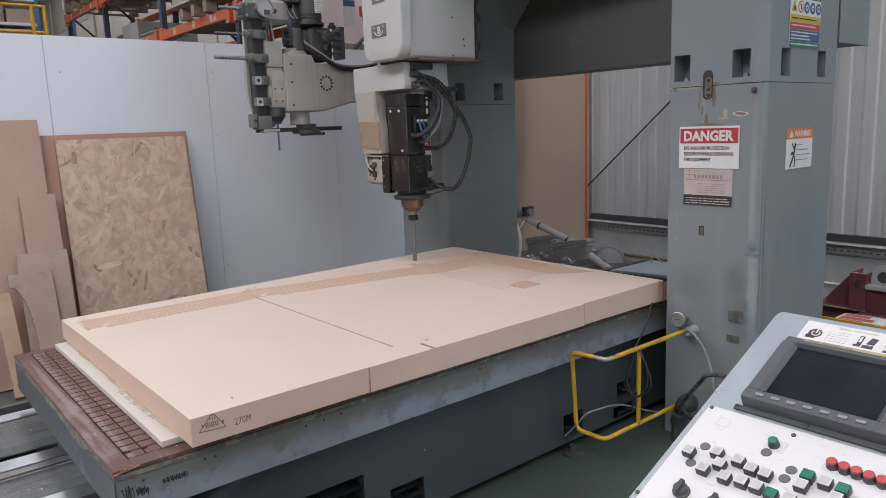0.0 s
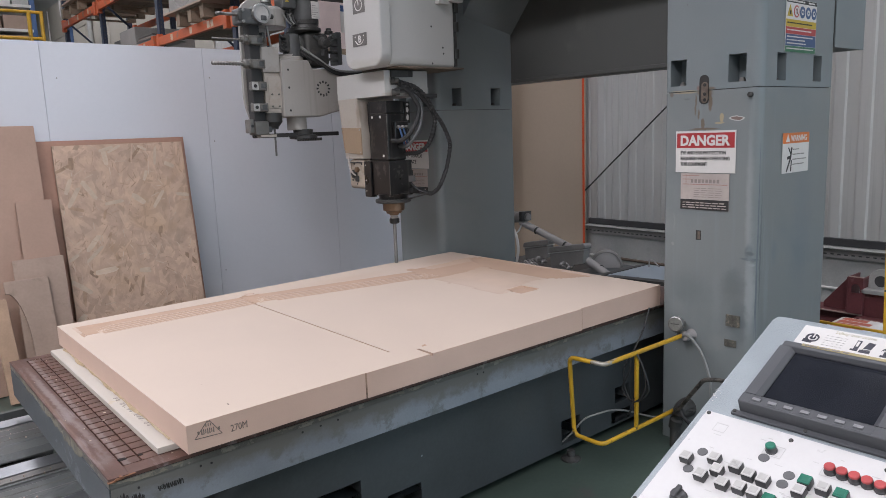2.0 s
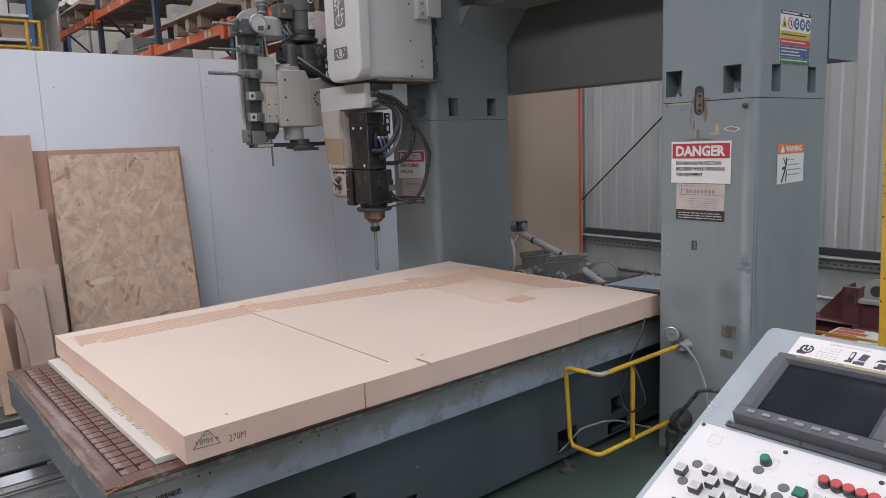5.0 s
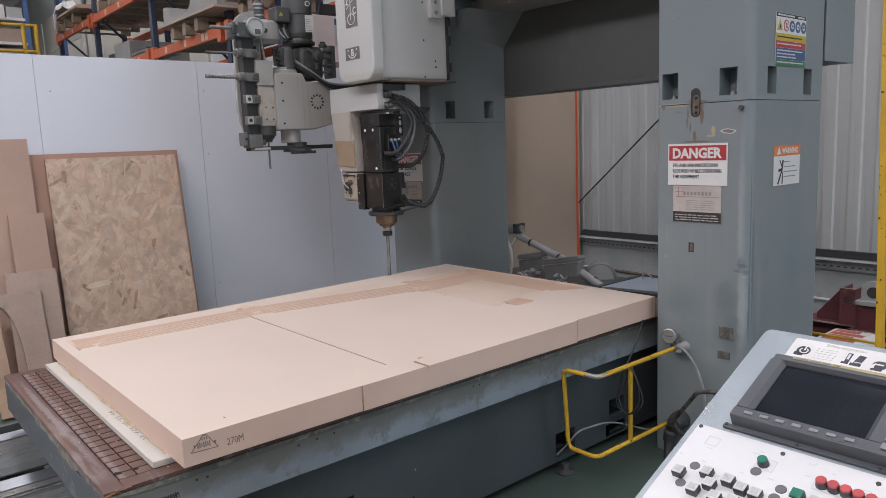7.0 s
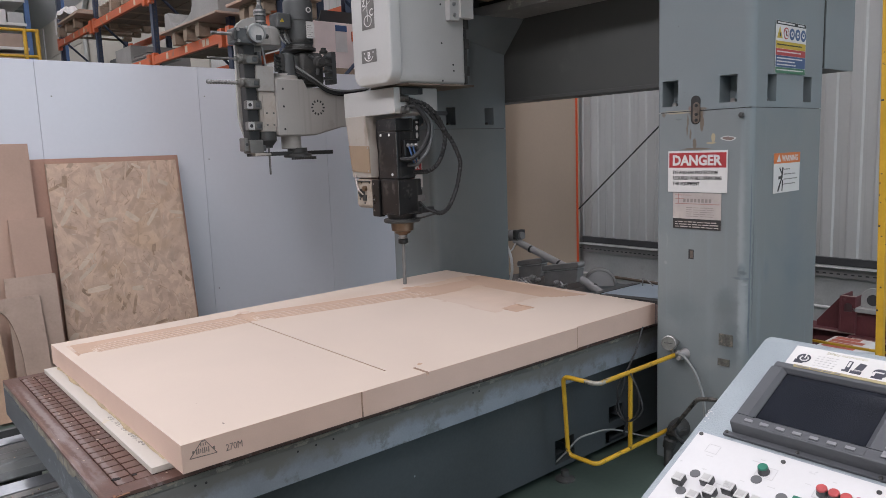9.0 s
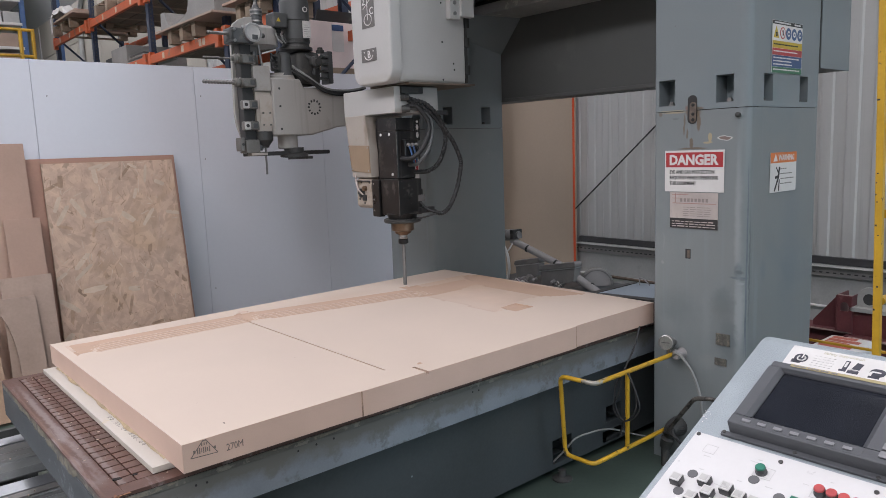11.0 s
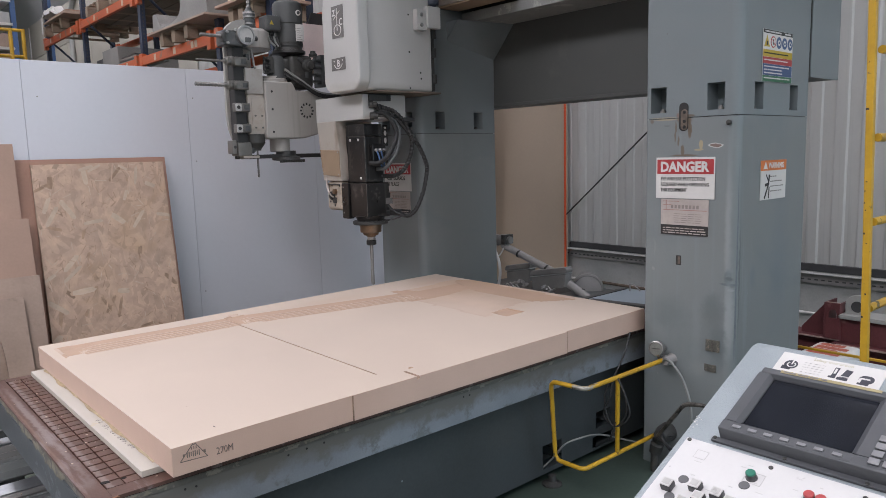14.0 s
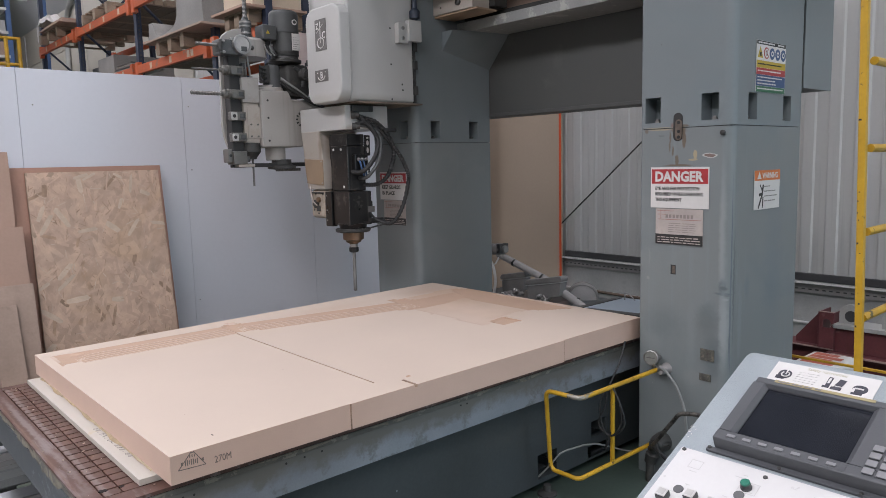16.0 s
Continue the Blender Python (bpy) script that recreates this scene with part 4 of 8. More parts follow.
def danger_sign(name, x, y, z, lines, label, tall=.0165):
    """A danger sign that reads from -x; y, z: its upper left corner."""
    w, h = 0.314, 0.202
    s = thing(name, (x, y - w / 2, z - h), label, "sign")
    F = lambda dy, dz, off: plane_at((x - off, y - dy, z - dz), (0, -1, 0), (0, 0, 1))
    part("sheet", plate(F(0, h, .003), w, h, .002), M["sign_white"], s)
    part("red_field", plate(F(.006, .082, .005), w - .012, .072, .0008), M["sign_red"], s, "red field")
    letters("lettering", "DANGER", .047, F(.024, .069, .0062), M["sign_white"], s, .260, .0026)
    for k, t in enumerate(lines):
        letters("lettering", t[0], tall, F(.026, .113 + (tall - .0165) + k * tall * 1.67, .0055), M["ink"], s, t[1], .0006)
    return s


def signs():
    danger_sign("danger_sign", COL_X0, -.113, 1.6175, (("EYE AND EAR PROTECTION", .238), ("REQUIRED WHILE OPERATING", .258), ("THIS EQUIPMENT", .145)), "white danger sign with red header on the grey column")
    danger_sign("danger_sign", COL_X0, 2.178, 1.606, (("KEEP GUARDS", .215), ("IN PLACE", .145)), "white danger sign about guards, with red header", .026)
    for y, z, group in ((-.142, 1.412, ""), (2.14, 1.40, "")):
        w, h = .256, .178
        s = thing("faded_notice", (COL_X0, y - w / 2, z - h), "faded torn paper notice with a black lower band", "notice")
        F = lambda dy, dz, off: plane_at((COL_X0 - off, y - dy, z - dz), (0, -1, 0), (0, 0, 1))
        part("sheet", plate(F(0, h, .002), w, h, .0015), M["faded"], s)
        part("band", plate(F(0, h, .0036), w, .05, .0006), M["ink"], s, "black band")
        for q in range(8):
            bar(s, F(.056 + q * .0195, .046, .0036), .0125, .017, M["faint_ink"])
        bar(s, F(.012, .055, .0036), .235, .0026, M["pale_red"])
        for k in range(5):
            for q in range(4):
                bar(s, F(.072 + q * .038, .074 + k * .0105, .0036), .034 - .006 * ((k + q) % 2), .0026, M["faint_ink"])
        words = random.Random(31)
        for k in range(3):
            dy = .012
            while dy < w - .03:
                ww = words.uniform(.012, .045)
                bar(s, F(dy, .146 + k * .012, .0044), min(ww, w - .012 - dy), .0035 + .002 * words.random(), M["faded"])
                dy += ww + .006
        for dz, ll in ((.012, .09), (.03, .05)):
            bar(s, F(.01, dz, .0036), ll, .0022, M["pale_red"])
        bar(s, F(.028, .055, .0036), .0022, .05, M["pale_red"])
    # warning label on the outer face
    s = thing("warning_label", (2.866, NEAR_Y0, 1.40), "white warning label with orange header on grey steel", "label")
    G = lambda dx, dz, off: plane_at((2.726 + dx, NEAR_Y0 - off, 1.592 - dz), (1, 0, 0), (0, 0, 1))
    w, h = .279, .192
    part("sheet", plate(G(0, h, .002), w, h, .0015), M["sign_white"], s)
    part("header", plate(G(0, .05, .0036), w, .05, .0006), M["sign_orange"], s, "orange header")
    letters("lettering", "WARNING", .027, G(.082, .039, .0045), M["sign_white"], s, .17, .001)
    part("triangle", prism([(0, 0), (.045, 0), (.0225, .036)], G(.028, .042, .0036).translation, G(.028, .042, .0045).translation, X3, Z3), M["sign_white"], s)
    for a, b, wd in (((.045, .185), (.085, .12), .012), ((.085, .12), (.095, .07), .014), ((.09, .185), (.095, .13), .010), ((.05, .12), (.09, .115), .014), ((.06, .07), (.085, .10), .008)):
        a3, b3 = G(a[0], a[1], .0038).translation, G(b[0], b[1], .0038).translation
        d = (b3 - a3)
        part("pictogram_bar", prism([(0, -wd / 2), (d.length, -wd / 2), (d.length, wd / 2), (0, wd / 2)], a3, a3 + Vector((0, -.0006, 0)), d.normalized(), d.normalized().cross(Y3)), M["ink"], s)
    for k, ww in enumerate((.07, .13, .15, .13)):
        for q in range(3):
            bar(s, G(.105 + q * ww / 3, .082 + k * .024, .0036), ww / 3 - .005, .005, M["grey_ink"])
    # safety poster with pictograms
    s = thing("safety_poster", (2.87, NEAR_Y0, 1.97), "colourful safety poster with pictograms and coloured bands", "poster")
    P = lambda dx, dz, off: plane_at((2.710 + dx, NEAR_Y0 - off, 2.208 - dz), (1, 0, 0), (0, 0, 1))
    w, h = .318, .240
    part("sheet", plate(P(0, h, .002), w, h, .0015), M["sign_white"], s)
    for z0, z1, m_ in ((0, .018, "ink"), (.092, .126, "sign_yellow"), (.126, .158, "sign_red"), (.158, .212, "sign_blue"), (.212, .240, "sign_green")):
        part("band", plate(P(0.003, z1, .0036), w - .006, z1 - z0 - .001, .0006), M[m_], s)
    o = P(.012, .080, .0036).translation
    part("pictogram", prism([(0, 0), (.056, 0), (.028, .054)], o, o + Vector((0, -.0008, 0)), X3, Z3), M["sign_yellow"], s)
    for k, m_ in enumerate(("sign_red", "sign_blue", "sign_blue", "sign_blue")):
        part("pictogram", lathe(P(.105 + k * .061, .055, .0036).translation, (0, -1, 0), [(0, .0275), (.0008, .0275)], 24), M[m_], s)
        part("pictogram_core", lathe(P(.105 + k * .061, .055, .0046).translation, (0, -1, 0), [(0, .0215 if not k else .0135), (.0006, .0215 if not k else .0135)], 18), M["sign_white"], s)
    words = random.Random(12)

    def print_line(dz, x0, x1, hh, mat):
        dx = x0
        while dx < x1 - .006:
            ww = min(words.uniform(.008, .026), x1 - dx)
            bar(s, P(dx, dz + hh, .0046), ww, hh, M[mat])
            dx += ww + .0035

    for z0, x1, mat in ((.106, .27, "ink"), (.138, .27, "sign_white"), (.168, .28, "sign_white"), (.183, .20, "sign_white"), (.198, .21, "sign_white"), (.222, .29, "sign_white")):
        print_line(z0, .014, x1, .0055, mat)
    print_line(.006, .016, .19, .007, "sign_white")
    print_line(.006, .225, .30, .007, "sign_white")
    bar(s, P(.034, .073, .0048), .014, .018, M["ink"])
    part("pictogram_bar", prism([(-.020, -.002), (.020, -.002), (.020, .002), (-.020, .002)], P(.105, .055, .0052).translation, P(.105, .055, .0058).translation, Vector((.7, 0, -.7)), Vector((.7, 0, .7))), M["sign_red"], s)
    bar(s, P(.101, .068, .0050), .008, .026, M["ink"])
    for k, hh in ((1, .010), (2, .008), (3, .012)):
        bar(s, P(.098 + k * .061, .060, .0050), .014, hh, M["sign_blue"])


gantry()
signs()


def bed():
    """The machine bed under the table, with way covers towards the open end."""
    b = thing("machine_bed", (1.5, 0.85, 0), "dark blue-grey cast machine bed under the table", "machine")
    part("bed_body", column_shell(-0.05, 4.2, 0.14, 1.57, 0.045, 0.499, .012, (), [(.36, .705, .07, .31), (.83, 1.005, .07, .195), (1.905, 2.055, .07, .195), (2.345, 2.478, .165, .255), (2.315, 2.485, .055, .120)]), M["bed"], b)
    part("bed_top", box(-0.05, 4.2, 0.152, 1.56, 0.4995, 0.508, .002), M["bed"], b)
    for x in (0.3, 1.93, 3.4):
        part("levelling_foot", lathe((x, 0.10, 0.0), (0, 0, 1), [(0, .05), (.008, .05), (.014, .034), (.02, .02), (.05, .02)], 20), M["dark_metal"], b)
    c = thing("way_cover", (-1.6, 0.85, 0), "grey steel way covers with bright polished strips", "machine cover")
    part("cover_bed", box(-3.2, -0.06, 0.10, 1.9, 0.0, 0.04, .01), M["groove"], c, "trough under the plates, painted black for its shade")
    for y0, y1, z in ((1.17, 1.525, .418), (0.84, 0.905, .412), (0.62, .835, .418), (0.10, .40, .410)):
        part("cover_plate", prism([(y0, z - .03), (y0 + .02, z - .006), (y0 + (y1 - y0) * .3, z - .004), (y0 + (y1 - y0) * .33, z), (y1 - .03, z), (y1, z - .012), (y1, z - .038), (y0, z - .038)], (-3.2, 0, 0), (-0.10, 0, 0), Y3, Z3, .002), M["way"], c)
    for y in (.115, 1.875):
        part("trough_side", box(-3.2, -.06, y - .015, y + .015, .0402, .372, .004), M["way"], c)
    for x in (-3.1, -2.1, -1.1, -.35):
        part("cross_bearer", box(x - .03, x + .03, .131, 1.859, .30, .3715, .004), M["groove"], c, "black bearer under the plates")
    for y0, y1, z in ((1.532, 1.590, .425), (0.967, 1.040, .420), (0.535, 0.605, .420), (.42, .47, .415)):
        part("polished_strip", prism([(y0, z - .012), (y1, z), (y1, z - .0535), (y0, z - .0535)], (-3.2, 0, 0), (-0.12, 0, 0), Y3, Z3, .002), M["polished"], c, "bright polished steel strip")
    part("strip_edge", box(-3.2, -.12, .912, .962, .34, .405, .003), M["steel"], c, "dull worn steel edge")
    part("strip_edge", box(-3.2, -.12, 1.60, 1.63, .34, .41, .003), M["way"], c)
    rnd = random.Random(21)
    for k in range(16):
        yy, x0_ = rnd.choice((rnd.uniform(1.30, 1.48), rnd.uniform(.70, .79), rnd.uniform(.20, .36))), rnd.uniform(-1.4, -.5)
        part("worn_line", box(x0_, x0_ + rnd.uniform(.3, 1.1), yy, yy + rnd.uniform(.0012, .004), .4168 if yy > .5 else .4088, .4186 if yy > .5 else .4106), M["steel"] if k % 3 else M["dirty_edge"], c)
    for k in range(26):
        yy = rnd.choice((rnd.uniform(.85, .90), rnd.uniform(.64, .82), rnd.uniform(1.2, 1.5)))
        s = rnd.uniform(.002, .006)
        xx = rnd.uniform(-.60, -.15)
        part("board_crumb", box(xx, xx + s, yy, yy + s, .4145, .4175 + s, s * .3, 1), M["tooling"], c)


bed()


# ---- what slides: table, base board, block ----
def work_table():
    t = thing("work_table", (1.4, 0.85, 0.50), "heavy grey steel table with worn brown grooved top", "machine table")
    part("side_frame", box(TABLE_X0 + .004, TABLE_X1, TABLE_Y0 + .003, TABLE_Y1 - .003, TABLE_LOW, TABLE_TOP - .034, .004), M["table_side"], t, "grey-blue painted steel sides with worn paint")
    part("edge_strip", box(TABLE_X0 + .001, TABLE_X1, TABLE_Y0, TABLE_Y1, TABLE_TOP - .034, TABLE_TOP - .014, .003), M["dirty_edge"], t)
    part("top_bed", box(TABLE_X0 + .002, TABLE_X1, TABLE_Y0 + .002, TABLE_Y1 - .002, TABLE_TOP - .0139, TABLE_TOP - .0128), M["groove"], t)
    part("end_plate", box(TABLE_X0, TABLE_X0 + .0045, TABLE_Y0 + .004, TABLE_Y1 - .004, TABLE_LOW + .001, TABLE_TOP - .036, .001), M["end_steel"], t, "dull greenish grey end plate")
    # brown top: a border and the small tiles between grooves
    g0, ga, gb = -.163, .120, 1.602
    for b in ((TABLE_X0, g0, TABLE_Y0, TABLE_Y1), (g0, TABLE_X1, TABLE_Y0, ga), (g0, TABLE_X1, gb, TABLE_Y1), (.02, TABLE_X1, ga, gb)):
        part("top_border", box(b[0], b[1], b[2], b[3], TABLE_TOP - .0125, TABLE_TOP, .0015), M["phenolic"], t)
    n = 27
    pitch = (gb - ga) / n
    for x0, x1 in ((g0 + .0045, -.107), (-.1028, -.0448), (-.0406, .018)):
        first = None
        for k in range(n):
            y0 = ga + k * pitch
            if first is None:
                first = part("top_tile", box(x0, x1, y0 + .0036, y0 + pitch - .0036, TABLE_TOP - .0125, TABLE_TOP - .0005, .001), M["tile"], t, smooth=0)
            else:
                ob = new("top_tile", first.data)
                ob.parent, ob.location = t, (0, k * pitch, 0)
    chips = random.Random(17)
    for k in range(34):
        cx, cy, s_ = chips.uniform(-.215, .0), chips.uniform(.07, 1.6), chips.uniform(.0015, .005)
        part("board_chip", box(cx, cx + s_ * chips.uniform(.8, 2.2), cy, cy + s_, TABLE_TOP - .0003, TABLE_TOP + s_ * .6, s_ * .2, 1), M["tooling"], t)
    for cx, cy, rr in ((-.150, .172, .012), (-.095, .165, .007), (-.050, .152, .006)):
        pts = [(rr * math.cos(a_ * .7) * chips.uniform(.6, 1.4), rr * math.sin(a_ * .7) * chips.uniform(.6, 1.4)) for a_ in range(9)]
        part("broken_patch", prism(pts, (cx, cy, TABLE_TOP - .002), (cx, cy, TABLE_TOP + .0006), X3, Y3), M["groove"], t, "small broken hole in the top")
    for x, z in ((-.141, .622), (.053, .626), (.089, .624), (.423, .626), (.497, .628), (.57, .629), (1.268, .628), (1.304, .627)):
        part("bolt_hole", lathe((x, TABLE_Y0 + .0025, z), (0, -1, 0), [(0, .0042), (.0008, .0042)], 10), M["ink"], t)
    # flaked filler below the top, along the open end and the front
    own = bmesh.new()
    ends = []
    for k in range(421):
        y = .27 + 1.16 * k / 420
        rough = noise.noise((y * 5, 3.1, 0)) * .020 + noise.noise((y * 19, 1, 0)) * .012 + noise.noise((y * 60, 5, 0)) * .006 + noise.noise((y * 170, 2, 0)) * .003
        top_ = TABLE_TOP - .006 - max(0, noise.noise((y * 14, 9, 0)) * .014 + noise.noise((y * 70, 4, 0)) * .005)
        fade = min(1, (y - .27) / .16, (1.43 - y) / .16)
        ends.append((own.verts.new((TABLE_X0 - .0011, y, top_)), own.verts.new((TABLE_X0 - .0011, y, top_ - max(.0006, (.024 + (.018 if y < .62 else 0) + rough) * fade)))))
    for p, q in zip(ends, ends[1:]):
        own.faces.new((p[0], q[0], q[1], p[1]))
    part("flaked_filler", own, M["flaked"], t, "flaking pale filler along the table end", recalc=False)
    own = bmesh.new()
    ends = []
    for k in range(241):
        x = TABLE_X0 + 2.7 * k / 240
        w_ = max(.0, noise.noise((x * 5, 8.1, 0)) * .8 + .05 + noise.noise((x * 23, 4, 0)) * .4) * .03 + .0005
        ends.append((own.verts.new((x, TABLE_Y0 - .0006, TABLE_TOP - .016)), own.verts.new((x, TABLE_Y0 - .0006, TABLE_TOP - .016 - w_))))
    for p, q in zip(ends, ends[1:]):
        own.faces.new((p[0], p[1], q[1], q[0]))
    part("flaked_filler", own, M["flaked"], t, recalc=False)
    # splintered corner
    rnd = random.Random(5)
    for k in range(13):
        x, y = TABLE_X0 - .002 + .0042 * k * rnd.uniform(.7, 1.2), TABLE_Y0 - .001
        L, hh = rnd.uniform(.010, .024), rnd.uniform(.0015, .0045)
        z = TABLE_TOP - .0125 + .0009 * k + rnd.uniform(-.002, .001)
        part("splinter", prism([(0, 0), (L, rnd.uniform(-.002, .002)), (L * .8, hh), (L * .15, hh * .8)], (x, y - rnd.uniform(.001, .007), z), (x, y + .012, z), X3, Z3), M["splinter"], t)
    # scribbled marker strokes, and a stray star of chips
    rw = random.Random(8)
    for x0, z0, w_, h_, n_ in ((-.205, .575, .03, .045, 3), (-.165, .572, .035, .035, 5), (-.085, .588, .075, .020, 9)):
        for k in range(n_):
            pts = []
            for j in range(5):
                pts.append((x0 + w_ * (k + j * .35 + rw.uniform(-.2, .2)) / n_, TABLE_Y0 + .0024, z0 + h_ * (.5 + .5 * math.sin(j * 2.3 + k + rw.uniform(-.4, .4)))))
            part("marker_stroke", tube(smooth_path(pts, 3), .0014, 5), M["ink"], t)
    return t


def base_board():
    b = thing("base_board", (1.2, 0.86, TABLE_TOP), "thin white base board under the block, edged with glue", "board")
    part("sheet", box(-.056, 2.50, .121, 1.625, TABLE_TOP + .0005, .699, .002), M["white_board"], b)
    rnd = random.Random(3)
    # squeezed-out glue along the block's end
    pts_out = []
    y = 0.16
    while y < 1.60:
        pts_out.append((y, -.003 - .016 * max(0, noise.noise((y * 6.5, 0, 2)) + .22) - .0035 * max(0, noise.noise((y * 34, 7, 2)))))
        y += .006
    own = bmesh.new()
    lo, hi = [], []
    for yy, xx in pts_out:
        lo.append(own.verts.new((xx, yy, .6995)))
        hi.append(own.verts.new((0.004, yy, .7005 + .007)))
    for k in range(len(lo) - 1):
        own.faces.new((lo[k], lo[k + 1], hi[k + 1], hi[k]))
    part("glue_bead", own, M["glue"], b, "yellowed squeezed-out glue")
    # a line of hand-drawn pen strokes, too faint to make out
    for k in range(15):
        yy, xx = .706 - k * .0258, -.019 + .0007 * k
        if k in (2, 5, 8, 12):
            part("pen_dot", plate(plane_at((xx - .008, yy, .6993), (0, -1, 0), (1, 0, 0)), .004, .003, .0004), M["grey_ink"], b)
            continue
        for m_ in range(2):
            pts = [(xx + .0095 * math.sin(j * (1.6 + .5 * m_) + k * 1.3 + m_) + rnd.uniform(-.002, .002), yy - .0026 * j + .006 * math.cos(j * 1.9 + k * .8 + 2 * m_), .6991) for j in range(5)]
            part("pen_stroke", tube(smooth_path(pts, 3), .00045, 5), M["grey_ink"], b)
    return b


STRIP = [(2.486, 1.437), (2.55, 1.32), (2.505, .43), (2.335, .548), (2.314, .843), (2.34, 1.17)]
BAND = [(1.961, 1.431), (2.056, 1.407), (2.073, 1.303), (2.386, 1.328), (2.40, 1.176), (2.143, 1.114), (1.945, 1.106), (1.87, 1.13)]
FIELD = [(1.80, 1.15), (1.885, 1.10), (1.895, .99), (1.875, .93), (1.89, .85), (1.885, .72), (1.865, .70), (1.875, .58), (1.872, .51), (2.02, .57), (2.22, .62), (2.36, .56), (2.50, .43), (2.54, .47), (2.55, 1.32), (2.486, 1.437), (2.0, 1.40)]


def inside(poly, x, y):
    hit = False
    for (ax, ay), (bx, by) in zip(poly, poly[1:] + poly[:1]):
        if (ay > y) != (by > y) and x < (bx - ax) * (y - ay) / (by - ay) + ax:
            hit = not hit
    return hit


def block_top(x):
    """The block is planed a little thicker towards its far end."""
    return 0.7932 + 0.0068 * x


REACHES = ((.06, .885, 1.600, 1.565, 1.365, 1.35), (.93, 1.96, 1.575, 1.365, 1.335, 1.135))
TREADS, BED_W, RISE = (0, .022, .046, .074, .106, .142), .204, .0011
STEPS = len(TREADS)


def channel(x):
    """Near and far edge of the long terraced channel, and whether it is cut there."""
    first = x < .907
    xa, xb, yfa, yfb, yna, ynb = REACHES[0 if first else 1]
    s = min(max((x - xa) / (xb - xa), 0), 1)
    wave = .003 * math.sin(x * 7) + .0016 * math.sin(x * 31) + .0012 * math.sin(x * 83)
    yn, yf = yna + (ynb - yna) * s + wave, yfa + (yfb - yfa) * s
    if xa <= x < xa + .07:
        yf, yn = yf - .01, yn + .03
    return yn, max(yf, yn + BED_W + .004), xa <= x <= xb


def row_list(x):
    """The places across the block at which its surface is drawn, one count for every x."""
    yn, yf, _ = channel(x)
    k0 = yn / 1.36
    near = [v * k0 for v in NEAR_ROWS]
    steps = []
    for o in TREADS:
        steps += [yn + o, yn + o + .0040, yn + o + .0105]
    far = [yn + BED_W, yf - .0008, yf]
    return near + steps + far + [yf + (BLOCK_W + .008 * x - yf) * k / 12 for k in range(1, 13)]


NEAR_ROWS = sorted(set([round(v, 4) for v in list(np.arange(0, 1.345, .02)) + list(np.arange(.42, .58, .01)) + list(np.arange(.10, .14, .005)) + [.074, .079, .083, .0855, .135, .1375]]))


def pocket(x, y, yn, yf):
    """The flat pocket at the head of each reach, which climbs to the channel in slanting terraces."""
    for x0, lead, slant in ((.063, .106, .30), (.886, .928, .22)):
        if x0 < x < x0 + .16 and yn + .030 < y < yf + (.012 if x0 > .5 else -.004):
            u = x - lead - (y - 1.375) * slant
            return .0078 - (0 if u < 0 else .0013 * (1 + int(u / .011)))
    return 0.0


def cut_depth(x, y):
    """How deep the cutter has gone at a place on the block."""
    d = 0.0
    yn, yf, cut = channel(x)
    if cut and yn + .0005 < y < yf - .0004:
        d = RISE * (1 + sum(1 for o in TREADS[1:] if y - yn < o + .001))
    d = max(d, pocket(x, y, yn, yf))
    if .935 < x < .985 and yf < y < yf + .06:
        d = .003
    # lowered field at the end where the tool works, and a deeper strip beyond it
    if inside(FIELD, x, y):
        d = max(d, .0026)
    if inside(STRIP, x, y) or inside(BAND, x, y):
        d = max(d, .0052)
    if 1.94 < x < 2.085 and .44 < y < .56 and y < .44 + (x - 1.90) * 1.4:
        d = max(d, .008)
    # one narrow cross groove and small marks
    if .8712 < x < .8778 and .137 < y < 1.335:
        d = max(d, .0088)
    if .970 < x < .984 and y < .085:
        d = max(d, .010)
    if 1.01 < x < 1.035 and .10 < y < .10 + (x - 1.01) * .9:
        d = max(d, .004)
    return d


